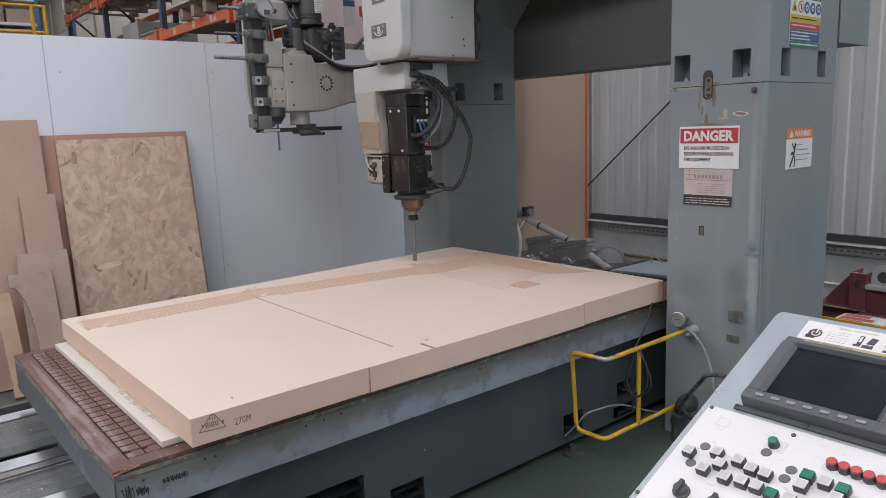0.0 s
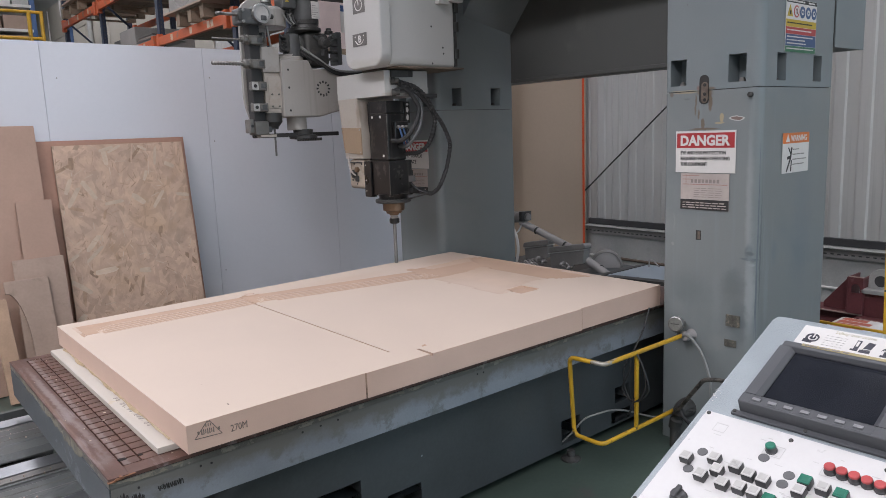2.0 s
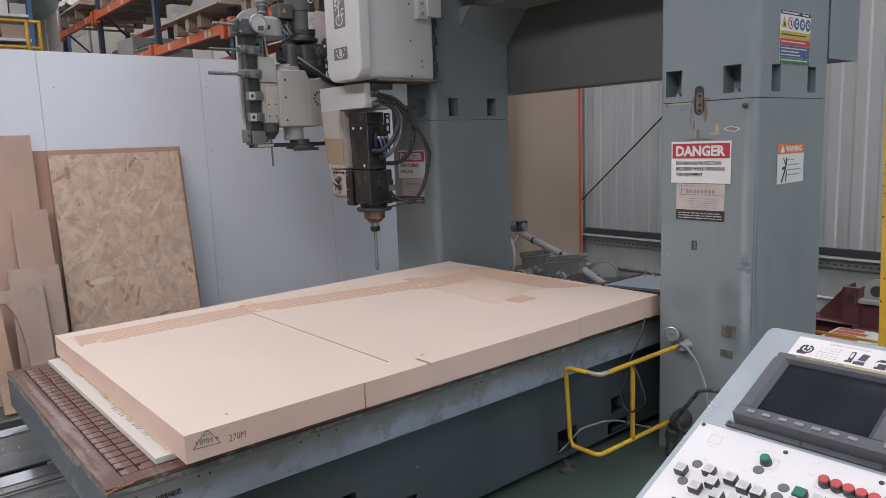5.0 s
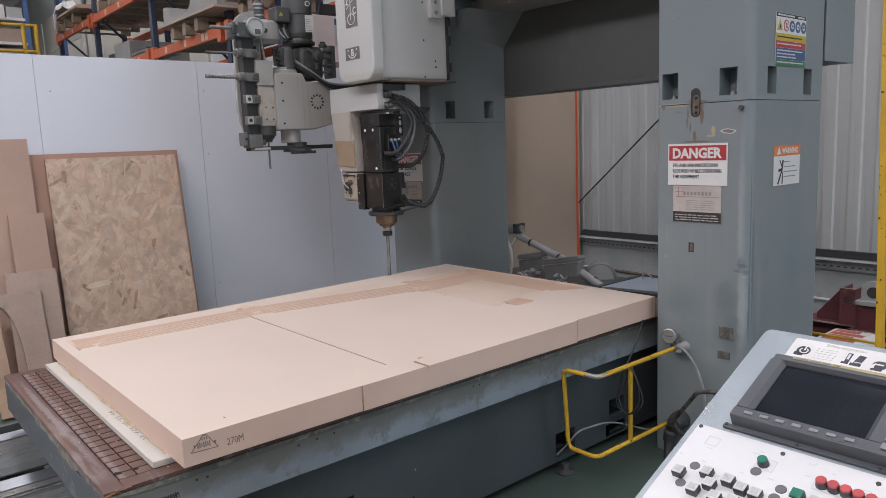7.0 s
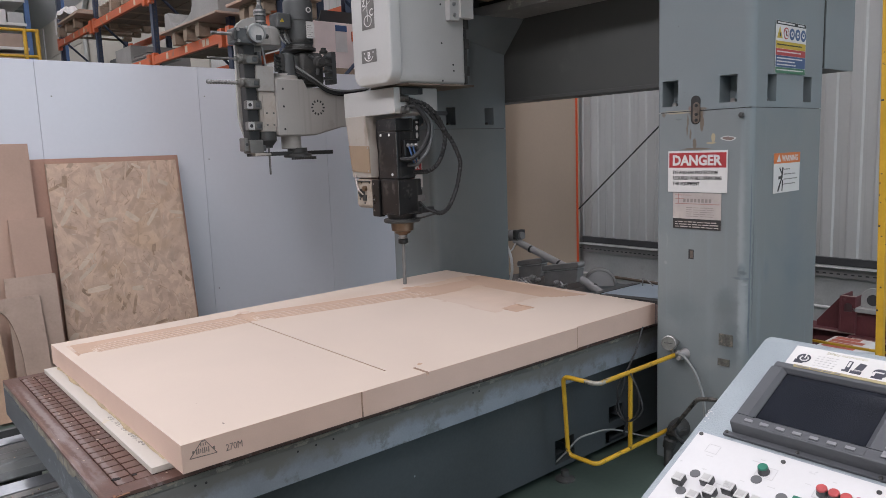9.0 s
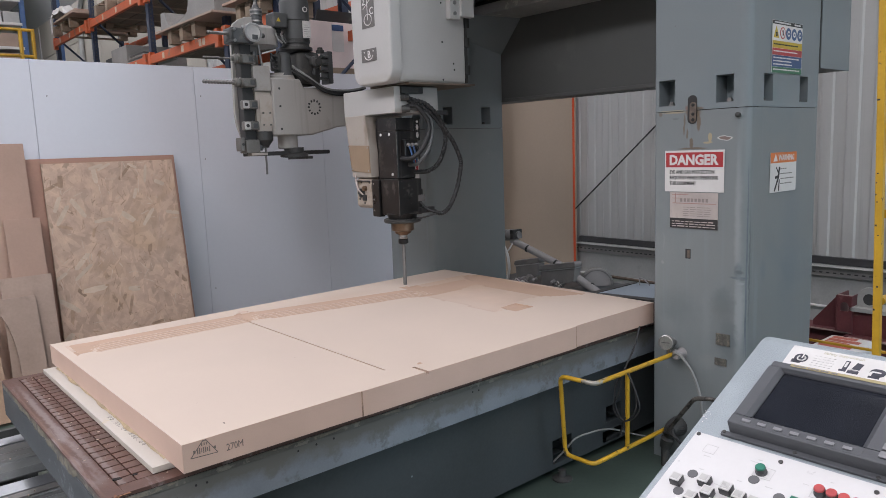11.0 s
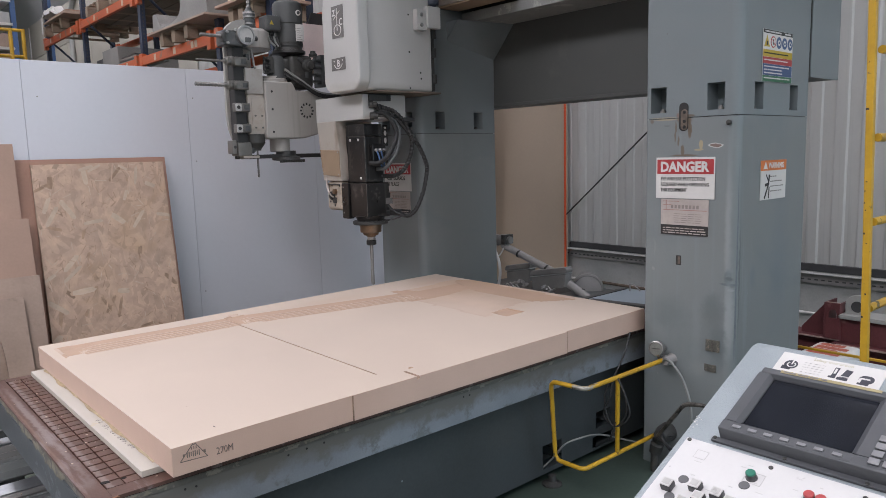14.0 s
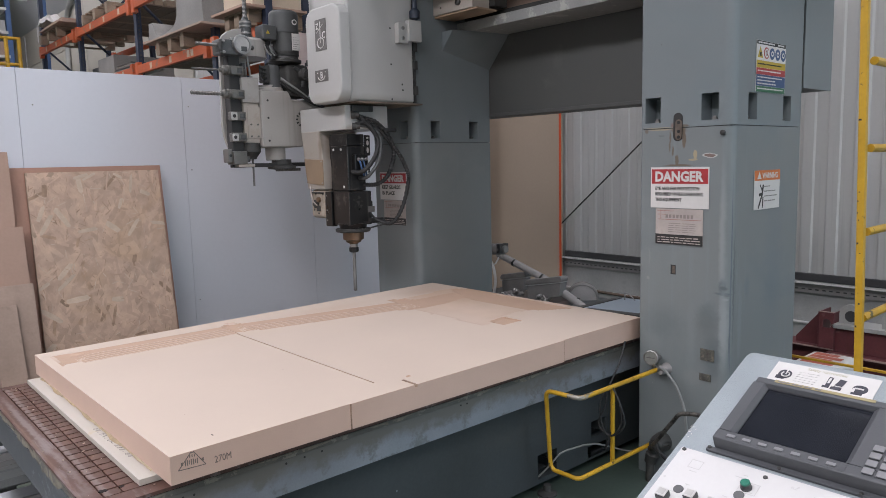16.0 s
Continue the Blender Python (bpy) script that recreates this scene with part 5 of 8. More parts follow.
def tooling_block():
    b = thing("tooling_block", (1.28, 0.85, 0.70), "large pale pink tooling board block with machined channels", "workpiece")
    cuts = [0.0, 0.667, 1.898, BLOCK_L]
    for i, (xa, xb) in enumerate(zip(cuts, cuts[1:])):
        xa2, xb2 = xa, xb
        xs = list(np.linspace(xa2, xb2, int((xb - xa) / .02)))
        for e in (.871, .8715, .8775, .878, .970, .9705, .9835, .984, .158, .1585, .1715, .172, .1495, .15, 1.0195, 1.02, 1.94, 1.9405, 2.085, 2.0855, .06, .0605, .885, .93, .9305, 1.8):
            if xa2 + .001 < e < xb2 - .001:
                xs.append(e)
        for lo_, hi_ in ((.062, .225), (.886, 1.03)):
            xs += [v for v in np.arange(lo_, hi_, .004) if xa2 + .001 < v < xb2 - .001]
        xs = sorted(set(round(float(v), 4) for v in xs))
        front = (0.0, -.003, 0.006)[i]
        vs, fs, worn = [], [], []
        for x in xs:
            ys = row_list(x)
            for y in ys:
                vs.append((x, front if y == 0 else y, block_top(x) - cut_depth(x, y)))
        ny = len(ys)
        for a in range(len(xs) - 1):
            for c in range(ny - 1):
                q = a * ny + c
                fs.append((q, q + ny, q + ny + 1, q + 1))
                worn.append(len(fs) - 1 if max(block_top(vs[j][0]) - vs[j][2] for j in fs[-1]) > .0005 else -1)
        # skirt down to the underside, with slightly chipped upper edges
        ring = [a * ny for a in range(len(xs))] + [(len(xs) - 1) * ny + c for c in range(1, ny)] + [a * ny + ny - 1 for a in range(len(xs) - 2, -1, -1)] + [c for c in range(ny - 2, 0, -1)]
        n0, n_top = len(vs), len(fs)
        for r in ring:
            vs.append((vs[r][0], vs[r][1], .7005))
        for k in range(len(ring)):
            k2 = (k + 1) % len(ring)
            fs.append((ring[k2], ring[k], n0 + k, n0 + k2))
        fs.append(tuple(range(n0, n0 + len(ring))))
        o = ORIGIN[b]
        me = bpy.data.meshes.new("board")
        me.from_pydata([(v[0] - o.x, v[1] - o.y, v[2] - o.z) for v in vs], [], fs)
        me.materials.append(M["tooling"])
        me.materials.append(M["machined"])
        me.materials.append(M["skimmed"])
        me.materials.append(M["burr"])
        me.materials.append(M["cut_shade"])
        me.materials.append(M["block_side"])
        for k in range(n_top, len(fs)):
            me.polygons[k].material_index = 5
        for k in worn:
            if k >= 0:
                c = k % (ny - 1) - len(NEAR_ROWS)
                deep = [block_top(vs[j][0]) - vs[j][2] for j in fs[k]]
                along = max(abs(deep[0] - deep[1]), abs(deep[3] - deep[2]))
                in_ch = 0 <= c <= 3 * STEPS and channel(vs[fs[k][0]][0])[2]
                if max(deep) > .0085:
                    kind = 4
                elif in_ch and 4 < c < 12 and .001 < along < .002:
                    kind = 3
                elif min(deep) > .0068:
                    kind = 1
                elif in_ch and c < 3 * STEPS:
                    kind = 4 if c < 2 else (4, 3, 1)[c % 3]
                else:
                    kind = 1 if in_ch or max(deep) > .0035 else 2
                me.polygons[k].material_index = kind
        ob = new("board", me)
        ob.parent = b
        ORIGIN[ob] = o
    for x, w_ in ((.667, .004), (1.898, .002)):
        part("glue_joint", box(x - w_ / 2, x + w_ / 2, -.0036, .002, .701, block_top(x) - .001), M["glue_dark"], b, "brownish glue joint")
    part("nick", prism([(0, -.010), (.005, 0), (.001, .011), (-.002, .0)], (.1715, .080, block_top(.1715) - .001), (.1715, .080, block_top(.1715) + .0005), X3, Y3), M["stamp"], b, "small dark nick")
    # stamp: a triangle with plain bars, and the grade beside it
    F = lambda x, z, off=.0: plane_at((x, -.0005 - off, z), (1, 0, 0), (0, 0, 1))
    for a, c in (((.024, .742), (.112, .738)), ((.024, .742), (.068, .792)), ((.112, .738), (.074, .792))):
        p0, p1 = Vector((a[0], -.0004, a[1])), Vector((c[0], -.0004, c[1]))
        d = (p1 - p0)
        part("stamp_bar", prism([(0, -.0014), (d.length, -.0014), (d.length, .0014), (0, .0014)], p0, p0 + Vector((0, -.0006, 0)), d.normalized(), d.normalized().cross(Y3)), M["stamp"], b)
    for x, z, w_, h_ in [(.0455 + .0064 * k, .7505 - .0003 * k + (.003 if k in (2, 5) else 0), .0036, .013 if k in (2, 5) else .018) for k in range(7)] + [(.0605 + .0075 * k, .7735, .0030, .009) for k in range(3)] + [(.0335, .755, .006, .010), (.0995, .752, .007, .010), (.0655, .7865, .010, .004)]:
        part("stamp_bar", plate(F(x, z), w_, h_, .0006), M["stamp"], b)
    letters("lettering", "270M", .0235, F(.141, .732, .0002), M["stamp"], b, .056)
    return b


# ---- the moving head ----
HEAD = Vector((2.109, 1.59, 0.0))


def head():
    hx, hy = HEAD.x, HEAD.y
    h = thing("milling_head", (hx, hy, 1.2), "ivory milling head with black spindle motor and cables", "milling head")
    y0, y1 = 1.335, 1.735
    yc = (y0 + y1) / 2
    body = part("ram_housing", box(1.936, 2.475, y0, y1, 2.072, 3.25, .02, 3), M["head_white"], h, "ivory ram housing")
    cov = part("front_cover", prism(rounded(.392, .605, .085, 8), (1.848, 1.487, 2.366), (1.935, 1.487, 2.366), (0, -1, 0), Z3, .014, segs=3), M["head_white"], h, "ivory rounded front cover")
    for y_, z, w_, hh in ((1.564, 2.395, .127, .195), (1.583, 2.200, .152, .075)):
        part("axis_plate", plate(plane_at((1.8476, y_, z), (0, -1, 0), (0, 0, 1)), w_, hh, .002), M["plate_grey"], cov, "dark axis label")
    Fc = lambda y, z: plane_at((1.8452, y, z), (0, -1, 0), (0, 0, 1))
    letters("lettering", "B", .042, Fc(1.521, 2.222), M["sign_white"], cov, .028, .001)
    letters("lettering", "Z", .036, Fc(1.552, 2.532), M["sign_white"], cov, .030, .001)
    letters("lettering", "C", .042, Fc(1.482, 2.468), M["sign_white"], cov, .034, .001)
    part("axis_mark", tube([Vector((1.845, 1.507, 2.244)) + Vector((0, -.044 * math.cos(radians(a)), .034 * math.sin(radians(a)))) for a in range(195, 346, 15)], .003, 5), M["sign_white"], cov)
    for dy in (-.046, .046):
        part("axis_mark", lathe((1.8455, 1.507 + dy, 2.258), (-1, 0, 0), [(0, .005), (.001, .005)], 8), M["sign_white"], cov)
    part("axis_mark", tube([Vector((1.845, 1.500, 2.442)) + Vector((0, -.038 * math.cos(radians(a)), .032 * math.sin(radians(a)))) for a in range(0, 361, 20)], .003, 5), M["sign_white"], cov)
    part("axis_mark", rod((1.845, 1.502, 2.44), (1.845, 1.502, 2.575), .003, 5), M["sign_white"], cov)
    part("axis_mark", rod((1.845, 1.545, 2.508), (1.845, 1.470, 2.555), .003, 5), M["sign_white"], cov)
    part("underplate", box(1.99, 2.525, y0 - .022, y1 - .02, 2.060, 2.071, .002), M["under_brown"], h, "thin rust-stained under plate")
    part("side_strip", box(2.476, 2.50, y0 + .01, y1, 2.08, 3.2, .003), M["dark_metal"], h)
    for z in (2.13, 2.42, 2.30):
        part("clip", box(2.47, 2.505, y0 - .006, y0 + .02, z, z + .06, .003), M["dark_metal"], h)
    br = part("side_bracket", box(2.315, 2.398, y0 - .045, y0 - .001, 2.458, 2.590, .005), M["head_white"], h)
    part("bracket_ear", box(2.392, 2.50, y0 - .062, y0 - .018, 2.475, 2.612, .004), M["head_white"], h)
    for z in (2.49, 2.555):
        part("bolt", lathe((2.35, y0 - .045, z), (0, -1, 0), [(0, .012), (.008, .012), (.010, .006)], 12), M["steel"], br)
    part("air_plug", lathe((2.46, y0 - .04, 2.612), (0, 0, 1), [(0, .016), (.012, .024), (.014, .036), (.062, .037), (.075, .026), (.082, .018), (.14, .016), (.145, .02), (.3, .02)], 18), M["navy_plastic"], h, "dark blue-black hose plug")
    for x, z in ((2.279, 2.554), (2.279, 2.321), (2.369, 2.194), (2.373, 2.157), (2.279, 2.093)):
        part("screw_hole", lathe((x, y0 + .001, z), (0, -1, 0), [(0, .0065), (.0015, .0065)], 10), M["ink"], h)

    # mostly out of view; made this wide to dim the far column
    part("carriage", box(2.506, 2.985, .93, 2.2, 2.86, 3.34, .01), M["tan_dark"], h, "dusty brown carriage cover behind the ram")
    shoe = part("carriage_shoe", box(2.70, 2.86, .985, 1.56, 2.682, 2.858, .006), M["head_dusty"], h, "dusty ivory guide shoe")
    part("bolt", lathe((2.70, 1.12, 2.735), (-1, 0, 0), [(0, .022), (.014, .022), (.018, .014), (.008, .012)], 14), M["dark_metal"], shoe)
    part("screw_hole", lathe((2.6995, 1.30, 2.725), (-1, 0, 0), [(0, .007), (.0015, .007)], 10), M["ink"], shoe)
    part("carriage_rim", box(2.71, 2.90, .955, 1.55, 2.668, 2.681, .003), M["tan"], h, "tan wiper strip under the guide shoe")
    part("carriage_back", box(2.862, 2.985, .94, 1.62, 2.70, 2.858, .004), M["dark_metal"], h)
    # rotary neck and the arm that carries the spindle
    neck = part("neck", box(1.955, 2.30, 1.42, 1.978, 1.895, 2.053, .005, 2), M["head_white"], h, "ivory rotary neck")
    part("cable_block", box(2.0, 2.13, 1.40, 1.44, 2.01, 2.052, .004), M["dark_metal"], h)
    arm = part("arm", prism([(-1.974, 1.90), (-1.738, 1.90), (-1.698, 1.66), (-1.698, 1.50), (-1.912, 1.50)], (1.952, 0, 0), (2.25, 0, 0), (0, -1, 0), Z3, .008), M["head_dusty"], h, "dusty ivory spindle arm")
    part("arm_cover", prism([(-1.935, 1.712), (-1.703, 1.704), (-1.700, 1.53), (-1.908, 1.543)], (1.945, 0, 0), (1.953, 0, 0), (0, -1, 0), Z3, .002), M["tan"], arm, "tan cover plate")
    for y, z in ((1.925, 1.698), (1.715, 1.692), (1.712, 1.545), (1.898, 1.556)):
        part("screw", lathe((1.945, y, z), (-1, 0, 0), [(0, .006), (.003, .005)], 8), M["steel"], arm)
    # open drive housing at the arm's foot
    foot = part("drive_housing", box(1.957, 2.22, 1.70, 1.895, 1.30, 1.498, .03, 4), M["housing_dust"], h, "dust-caked ivory drive housing")
    part("drive_gear", lathe((1.957, 1.815, 1.40), (-1, 0, 0), [(0, .03), (.012, .03), (.012, .018), (.022, .016)], 16), M["dark_metal"], foot)
    part("drive_gear", lathe((1.957, 1.775, 1.43), (-1, 0, 0), [(0, .018), (.018, .018), (.02, .01)], 12), M["brass"], foot)
    part("drive_gear", box(1.945, 1.958, 1.765, 1.80, 1.35, 1.39, .004), M["dark_metal"], foot)
    part("loose_wire", tube(smooth_path([(1.95, 1.86, 1.44), (1.925, 1.835, 1.52), (1.92, 1.825, 1.47), (1.92, 1.80, 1.42), (1.945, 1.79, 1.39)]), .005), M["faded"], foot, "pale loose wire")
    for y_, z_ in ((1.845, 1.36), (1.86, 1.40), (1.79, 1.335), (1.73, 1.47), (1.82, 1.47)):
        part("housing_hole", lathe((1.9572, y_, z_), (-1, 0, 0), [(0, .008), (.001, .008)], 10), M["ink"], foot)
    part("wire_strap", box(1.948, 1.958, 1.72, 1.88, 1.474, 1.482, .001), M["dark_metal"], foot)

    # motor and spindle
    hx, hy = hx - .02, hy - .025
    sx, sy = hx - .035, hy - .043
    part("motor_cap", box(hx - .10, hx + .04, hy - .10, hy + .10, 1.792, 1.868, .005, 2), M["black"], h)
    part("motor_body", box(hx - .098, hx + .048, hy - .098, hy + .098, 1.49, 1.7915, .010, 3), M["black"], h, "black dusty motor body")
    tb = part("terminal_box", box(hx - .060, hx + .044, hy - .135, hy - .098, 1.63, 1.735, .006), M["black"], h)
    for k in range(3):
        part("terminal", lathe((hx - .038 + k * .031, hy - .136, 1.70), (0, -1, 0), [(0, .012), (.012, .012), (.02, .007)], 12), M["steel"], tb)
        part("lead", tube(smooth_path([(hx - .038 + k * .031, hy - .15, 1.695), (hx - .025 + k * .028, hy - .158, 1.64), (hx + k * .02, hy - .15, 1.58)]), .006, 6), M["blue_plastic"] if k < 2 else M["rubber"], tb)
    for a, z in (((hx - .099, hy + .06), 1.768), ((hx - .099, hy - .03), 1.768), ((hx - .099, hy - .05), 1.52)):
        part("screw", lathe((a[0], a[1], z), (-1, 0, 0), [(0, .009), (.004, .009), (.006, .005)], 10), M["sign_white"], h)
    guide = part("chain_guide", box(hx + .043, hx + .086, hy - .106, hy - .094, 1.725, 1.862, .004), M["rubber"], h, "black slotted cable guide")
    for z0_, z1_ in ((1.742, 1.780), (1.792, 1.826), (1.836, 1.850)):
        part("slot_hole", prism([(.010 * math.cos(radians(a)), (z1_ - z0_) / 2 * math.sin(radians(a))) for a in range(0, 360, 20)], (hx + .064, hy - .1055, (z0_ + z1_) / 2), (hx + .064, hy - .1068, (z0_ + z1_) / 2), X3, Z3), M["sign_white"], guide)
    for k in range(5):
        part("nose_screw", lathe((sx - .06 + .03 * k, sy - .113, 1.240), (0, -1, 0), [(0, .006), (.006, .006)], 8), M["dark_metal"], h)
    # thin pale lines paint the glint along the motor's edges
    for x_, y_, z0_, z1_ in ((hx - .1150, hy - .1250, 1.268, 1.484), (hx - .1285, hy + .142, 1.256, 1.482), (hx - .098, hy - .098, 1.50, 1.785), (hx - .1, hy - .1, 1.797, 1.864)):
        pts = [(x_ + .0012, y_ + .0012 * (1 if y_ < hy else -1), z0_ + (z1_ - z0_) * k / 8) for k in range(9)]
        part("worn_edge", tube(pts, .0021, 6), M["wear_and_glint"], h, "pale line along the edge, a painted glint")
    for y0_, y1_, z_ in ((hy - .12, hy + .06, 1.489), (hy - .095, hy + .095, 1.7925), (hy - .095, hy + .095, 1.868)):
        part("worn_edge", tube([(hx - (.1145 if z_ < 1.5 else .0985), y0_ + (y1_ - y0_) * k / 6, z_ - .001) for k in range(7)], .0016, 6), M["wear_and_glint"], h)
    part("motor_side", box(hx - .075, hx + .045, hy + .098, hy + .15, 1.30, 1.86, .006), M["black"], h)
    sh = part("spindle_shroud", box(hx - .115, hx + .068, hy - .125, hy + .064, 1.262, 1.489, .006, 2), M["black"], h, "black spindle shroud")
    part("shroud_wing", box(hx - .128, hx - .085, hy + .068, hy + .142, 1.25, 1.487, .004), M["black"], h, "black side wing plate")
    for z in (1.29, 1.36, 1.46):
        part("screw", lathe((hx - .128, hy + .125, z), (-1, 0, 0), [(0, .006), (.003, .005)], 8), M["steel"], h)
    part("shroud_latch", box(hx + .068, hx + .083, hy - .115, hy - .05, 1.37, 1.42, .003), M["black"], sh)
    part("data_plate", plate(plane_at((hx + .036, hy - .1252, 1.345), (1, 0, 0), (0, 0, 1)), .055, .04, .001), M["plate_grey"], sh, "small grey data plate")
    part("nose_skirt", lathe((sx, sy, 1.228), (0, 0, 1), [(0, .085), (.045, .100)], 28), M["black"], h)
    part("flange", lathe((sx, sy, 1.215), (0, 0, 1), [(0, .112), (.006, .118), (.020, .118), (.024, .112)], 32), M["dark_metal"], h, "round dark flange")
    part("spindle_nose", lathe((sx, sy, 1.132), (0, 0, 1), [(0, .03), (.008, .034), (.010, .048), (.026, .056), (.031, .070), (.083, .073)], 32), M["brass"], h, "bronze-coloured spindle nose")
    part("collet_collar", lathe((sx, sy, 1.106), (0, 0, 1), [(0, .026), (.010, .03), (.012, .025), (.020, .025), (.022, .029), (.03, .029)], 24), M["steel"], h)
    nut = [(0, .026), (.006, .033), (.03, .033), (.036, .027)]
    part("collet_nut", lathe((sx, sy, 1.074), (0, 0, 1), nut, 14), M["black"], h, "black collet nut")
    part("cutter", lathe((sx, sy, .8055), (0, 0, 1), [(0, .004), (.004, .0122), (.06, .0122), (.065, .0112), (.275, .0112)], 14), M["tool"], h, "long slim ball-nosed cutter")

    # cables: two conduits into the terminal box, two spiral-wrapped loops
    C = lambda *p: [Vector(q) for q in p]
    part("conduit", tube(smooth_path(C((2.015, 1.44, 1.915), (2.045, 1.41, 1.932), (2.089, 1.39, 1.937), (2.137, 1.36, 1.877), (2.156, 1.34, 1.806), (2.129, 1.34, 1.725), (2.088, 1.36, 1.656), (2.049, 1.40, 1.616), (2.02, 1.46, 1.618))), .0145, 10), M["rubber"], h, "black cable conduit")
    part("conduit", tube(smooth_path(C((2.03, 1.44, 1.905), (2.067, 1.42, 1.922), (2.125, 1.38, 1.908), (2.174, 1.35, 1.854), (2.169, 1.33, 1.77), (2.141, 1.33, 1.677), (2.101, 1.35, 1.614), (2.085, 1.39, 1.58), (2.078, 1.46, 1.577))), .012, 10), M["grey_motor"], h, "grey cable conduit")
    for x_, z_ in ((2.005, 1.987), (2.010, 1.915)):
        part("cable_gland", lathe((x_, 1.421, z_), (.75, -.65, 0), [(0, .024), (.025, .024), (.028, .018), (.05, .018)], 14), M["dark_metal"], h)
    part("wrapped_cable", tube(smooth_path(C((2.03, 1.41, 1.98), (2.104, 1.39, 1.943), (2.169, 1.36, 1.901), (2.248, 1.33, 1.805), (2.267, 1.32, 1.733), (2.239, 1.32, 1.638), (2.205, 1.34, 1.568), (2.166, 1.38, 1.534), (2.143, 1.43, 1.529), (2.12, 1.48, 1.53)), 8), .0115, 8, ribbed=.38), M["rubber"], h, "spiral-wrapped black cable")
    part("wrapped_cable", tube(smooth_path(C((2.026, 1.41, 1.988), (2.084, 1.40, 1.973), (2.156, 1.36, 1.942), (2.22, 1.33, 1.87), (2.261, 1.31, 1.78), (2.312, 1.30, 1.708), (2.355, 1.29, 1.61), (2.36, 1.29, 1.549), (2.331, 1.30, 1.417), (2.278, 1.31, 1.311), (2.229, 1.32, 1.271), (2.19, 1.33, 1.271), (2.168, 1.35, 1.287)), 8), .0115, 8, ribbed=.38), M["rubber"], h, "spiral-wrapped black cable")
    part("cable_clamp", box(hx + .035, hx + .135, hy - .165, hy - .125, 1.272, 1.306, .003), M["rubber"], h, "flat black cable clamp")
    part("neck_cap", box(2.02, 2.17, 1.405, 1.425, 2.012, 2.05, .003), M["ink"], h)
    part("thin_cable", tube(smooth_path(C((2.17, 1.31, 1.272), (2.13, 1.36, 1.30), (2.15, 1.46, 1.345))), .008, 6), M["rubber"], h)
    part("thin_cable", tube(smooth_path(C((2.17, 1.31, 1.272), (2.10, 1.37, 1.248), (2.10, 1.46, 1.235))), .006, 6), M["rubber"], h)
    part("cable_tie", box(hx + .07, hx + .16, hy - .30, hy - .28, 1.875, 1.90, .003), M["rubber"], h)
    return h


HO = (HEAD.x, HEAD.y, 1.2)
DUST = (0.15, 0.137, 0.125)
hx_, hy_ = HEAD.x, HEAD.y
smudge(M["black"], HO, [((hx_ - .115, hy_ - .02, 1.43), (.05, .026, .055), DUST, .34, .6, .14), ((hx_ - .115, hy_ - .10, 1.44), (.05, .010, .05), DUST, .4, .5, .10), ((hx_ - .06, hy_ - .125, 1.42), (.04, .03, .06), DUST, .30, .6, .16),
                        ((hx_ - .1, hy_ + .05, 1.62), (.03, .035, .14), (0.10, 0.088, 0.075), .4, .6, .15), ((hx_ - .1, hy_ - .06, 1.83), (.03, .05, .03), DUST, .35, .6, .12), ((hx_ - .05, hy_ - .1, 1.80), (.05, .02, .02), DUST, .4, .6, .10),
                        ((hx_ - .1, hy_ - .095, 1.65), (.02, .008, .13), DUST, .4, .6, .06), ((hx_ - .12, hy_ + .10, 1.35), (.02, .02, .10), (0.11, 0.098, 0.085), .4, .6, .12), ((hx_, hy_ - .125, 1.275), (.12, .03, .012), DUST, .5, .6, .06), ((hx_ - .06, hy_ - .1, 1.50), (.08, .03, .012), DUST, .45, .6, .06)], 38)
smudge(M["head_dusty"], HO, [((1.952, 1.73, 1.80), (.03, .03, .12), (0.20, 0.155, 0.115), .7, .9, .04), ((1.952, 1.75, 1.60), (.03, .05, .12), (0.25, 0.195, 0.145), .5, .9, .05), ((1.957, 1.80, 1.33), (.03, .10, .04), (0.30, 0.225, 0.16), .6, .9, .05), ((2.06, 1.72, 1.78), (.09, .05, .14), (0.17, 0.13, 0.10), .7, .8, .05)], 20)
smudge(M["head_white"], HO, [((1.99, 1.42, 1.905), (.05, .05, .025), (0.27, 0.225, 0.18), .6, .9, .03), ((2.10, 1.42, 1.96), (.10, .03, .05), (0.33, 0.30, 0.265), .5, .9, .05), ((2.1, 1.335, 2.09), (.35, .04, .03), (0.33, 0.30, 0.265), .5, .9, .05), ((1.85, 1.48, 2.09), (.05, .2, .035), (0.36, 0.33, 0.29), .5, .9, .05)], 12)
M["stamp"] = mk("grey_stamp_ink", (0.20, 0.16, 0.14), 0.7, var=0.3, scale=60, fine=200)
M["machined"] = mk("fresh_cut_board", (0.462, 0.318, 0.232), 0.8, var=0.05, scale=6, fine=220, bump=0.08)
M["skimmed"] = mk("skimmed_board", (0.532, 0.408, 0.327), 0.8, var=0.09, scale=4, fine=220, bump=0.05)
M["tile"] = per_piece(mk("brown_tile", (0.102, 0.050, 0.037), 0.45, var=0.2, scale=6, fine=90, bump=0.1, stain=((0.19, 0.14, 0.128), 0.28, 5, 0.08)), 0.18)
PALE_WEAR, TO = (0.235, 0.195, 0.185), (1.4, 0.85, 0.50)
smudge(M["phenolic"], TO, [((-.188, 1.0, .677), (.014, .55, .02), PALE_WEAR, .75, .6, .03), ((-.180, .45, .677), (.012, .30, .02), PALE_WEAR, .55, .8, .04), ((-.215, .85, .67), (.006, .9, .02), (0.19, 0.12, 0.085), .7, .8, .012), ((-.195, .20, .677), (.02, .06, .02), PALE_WEAR, .4, .9, .05)], 26)
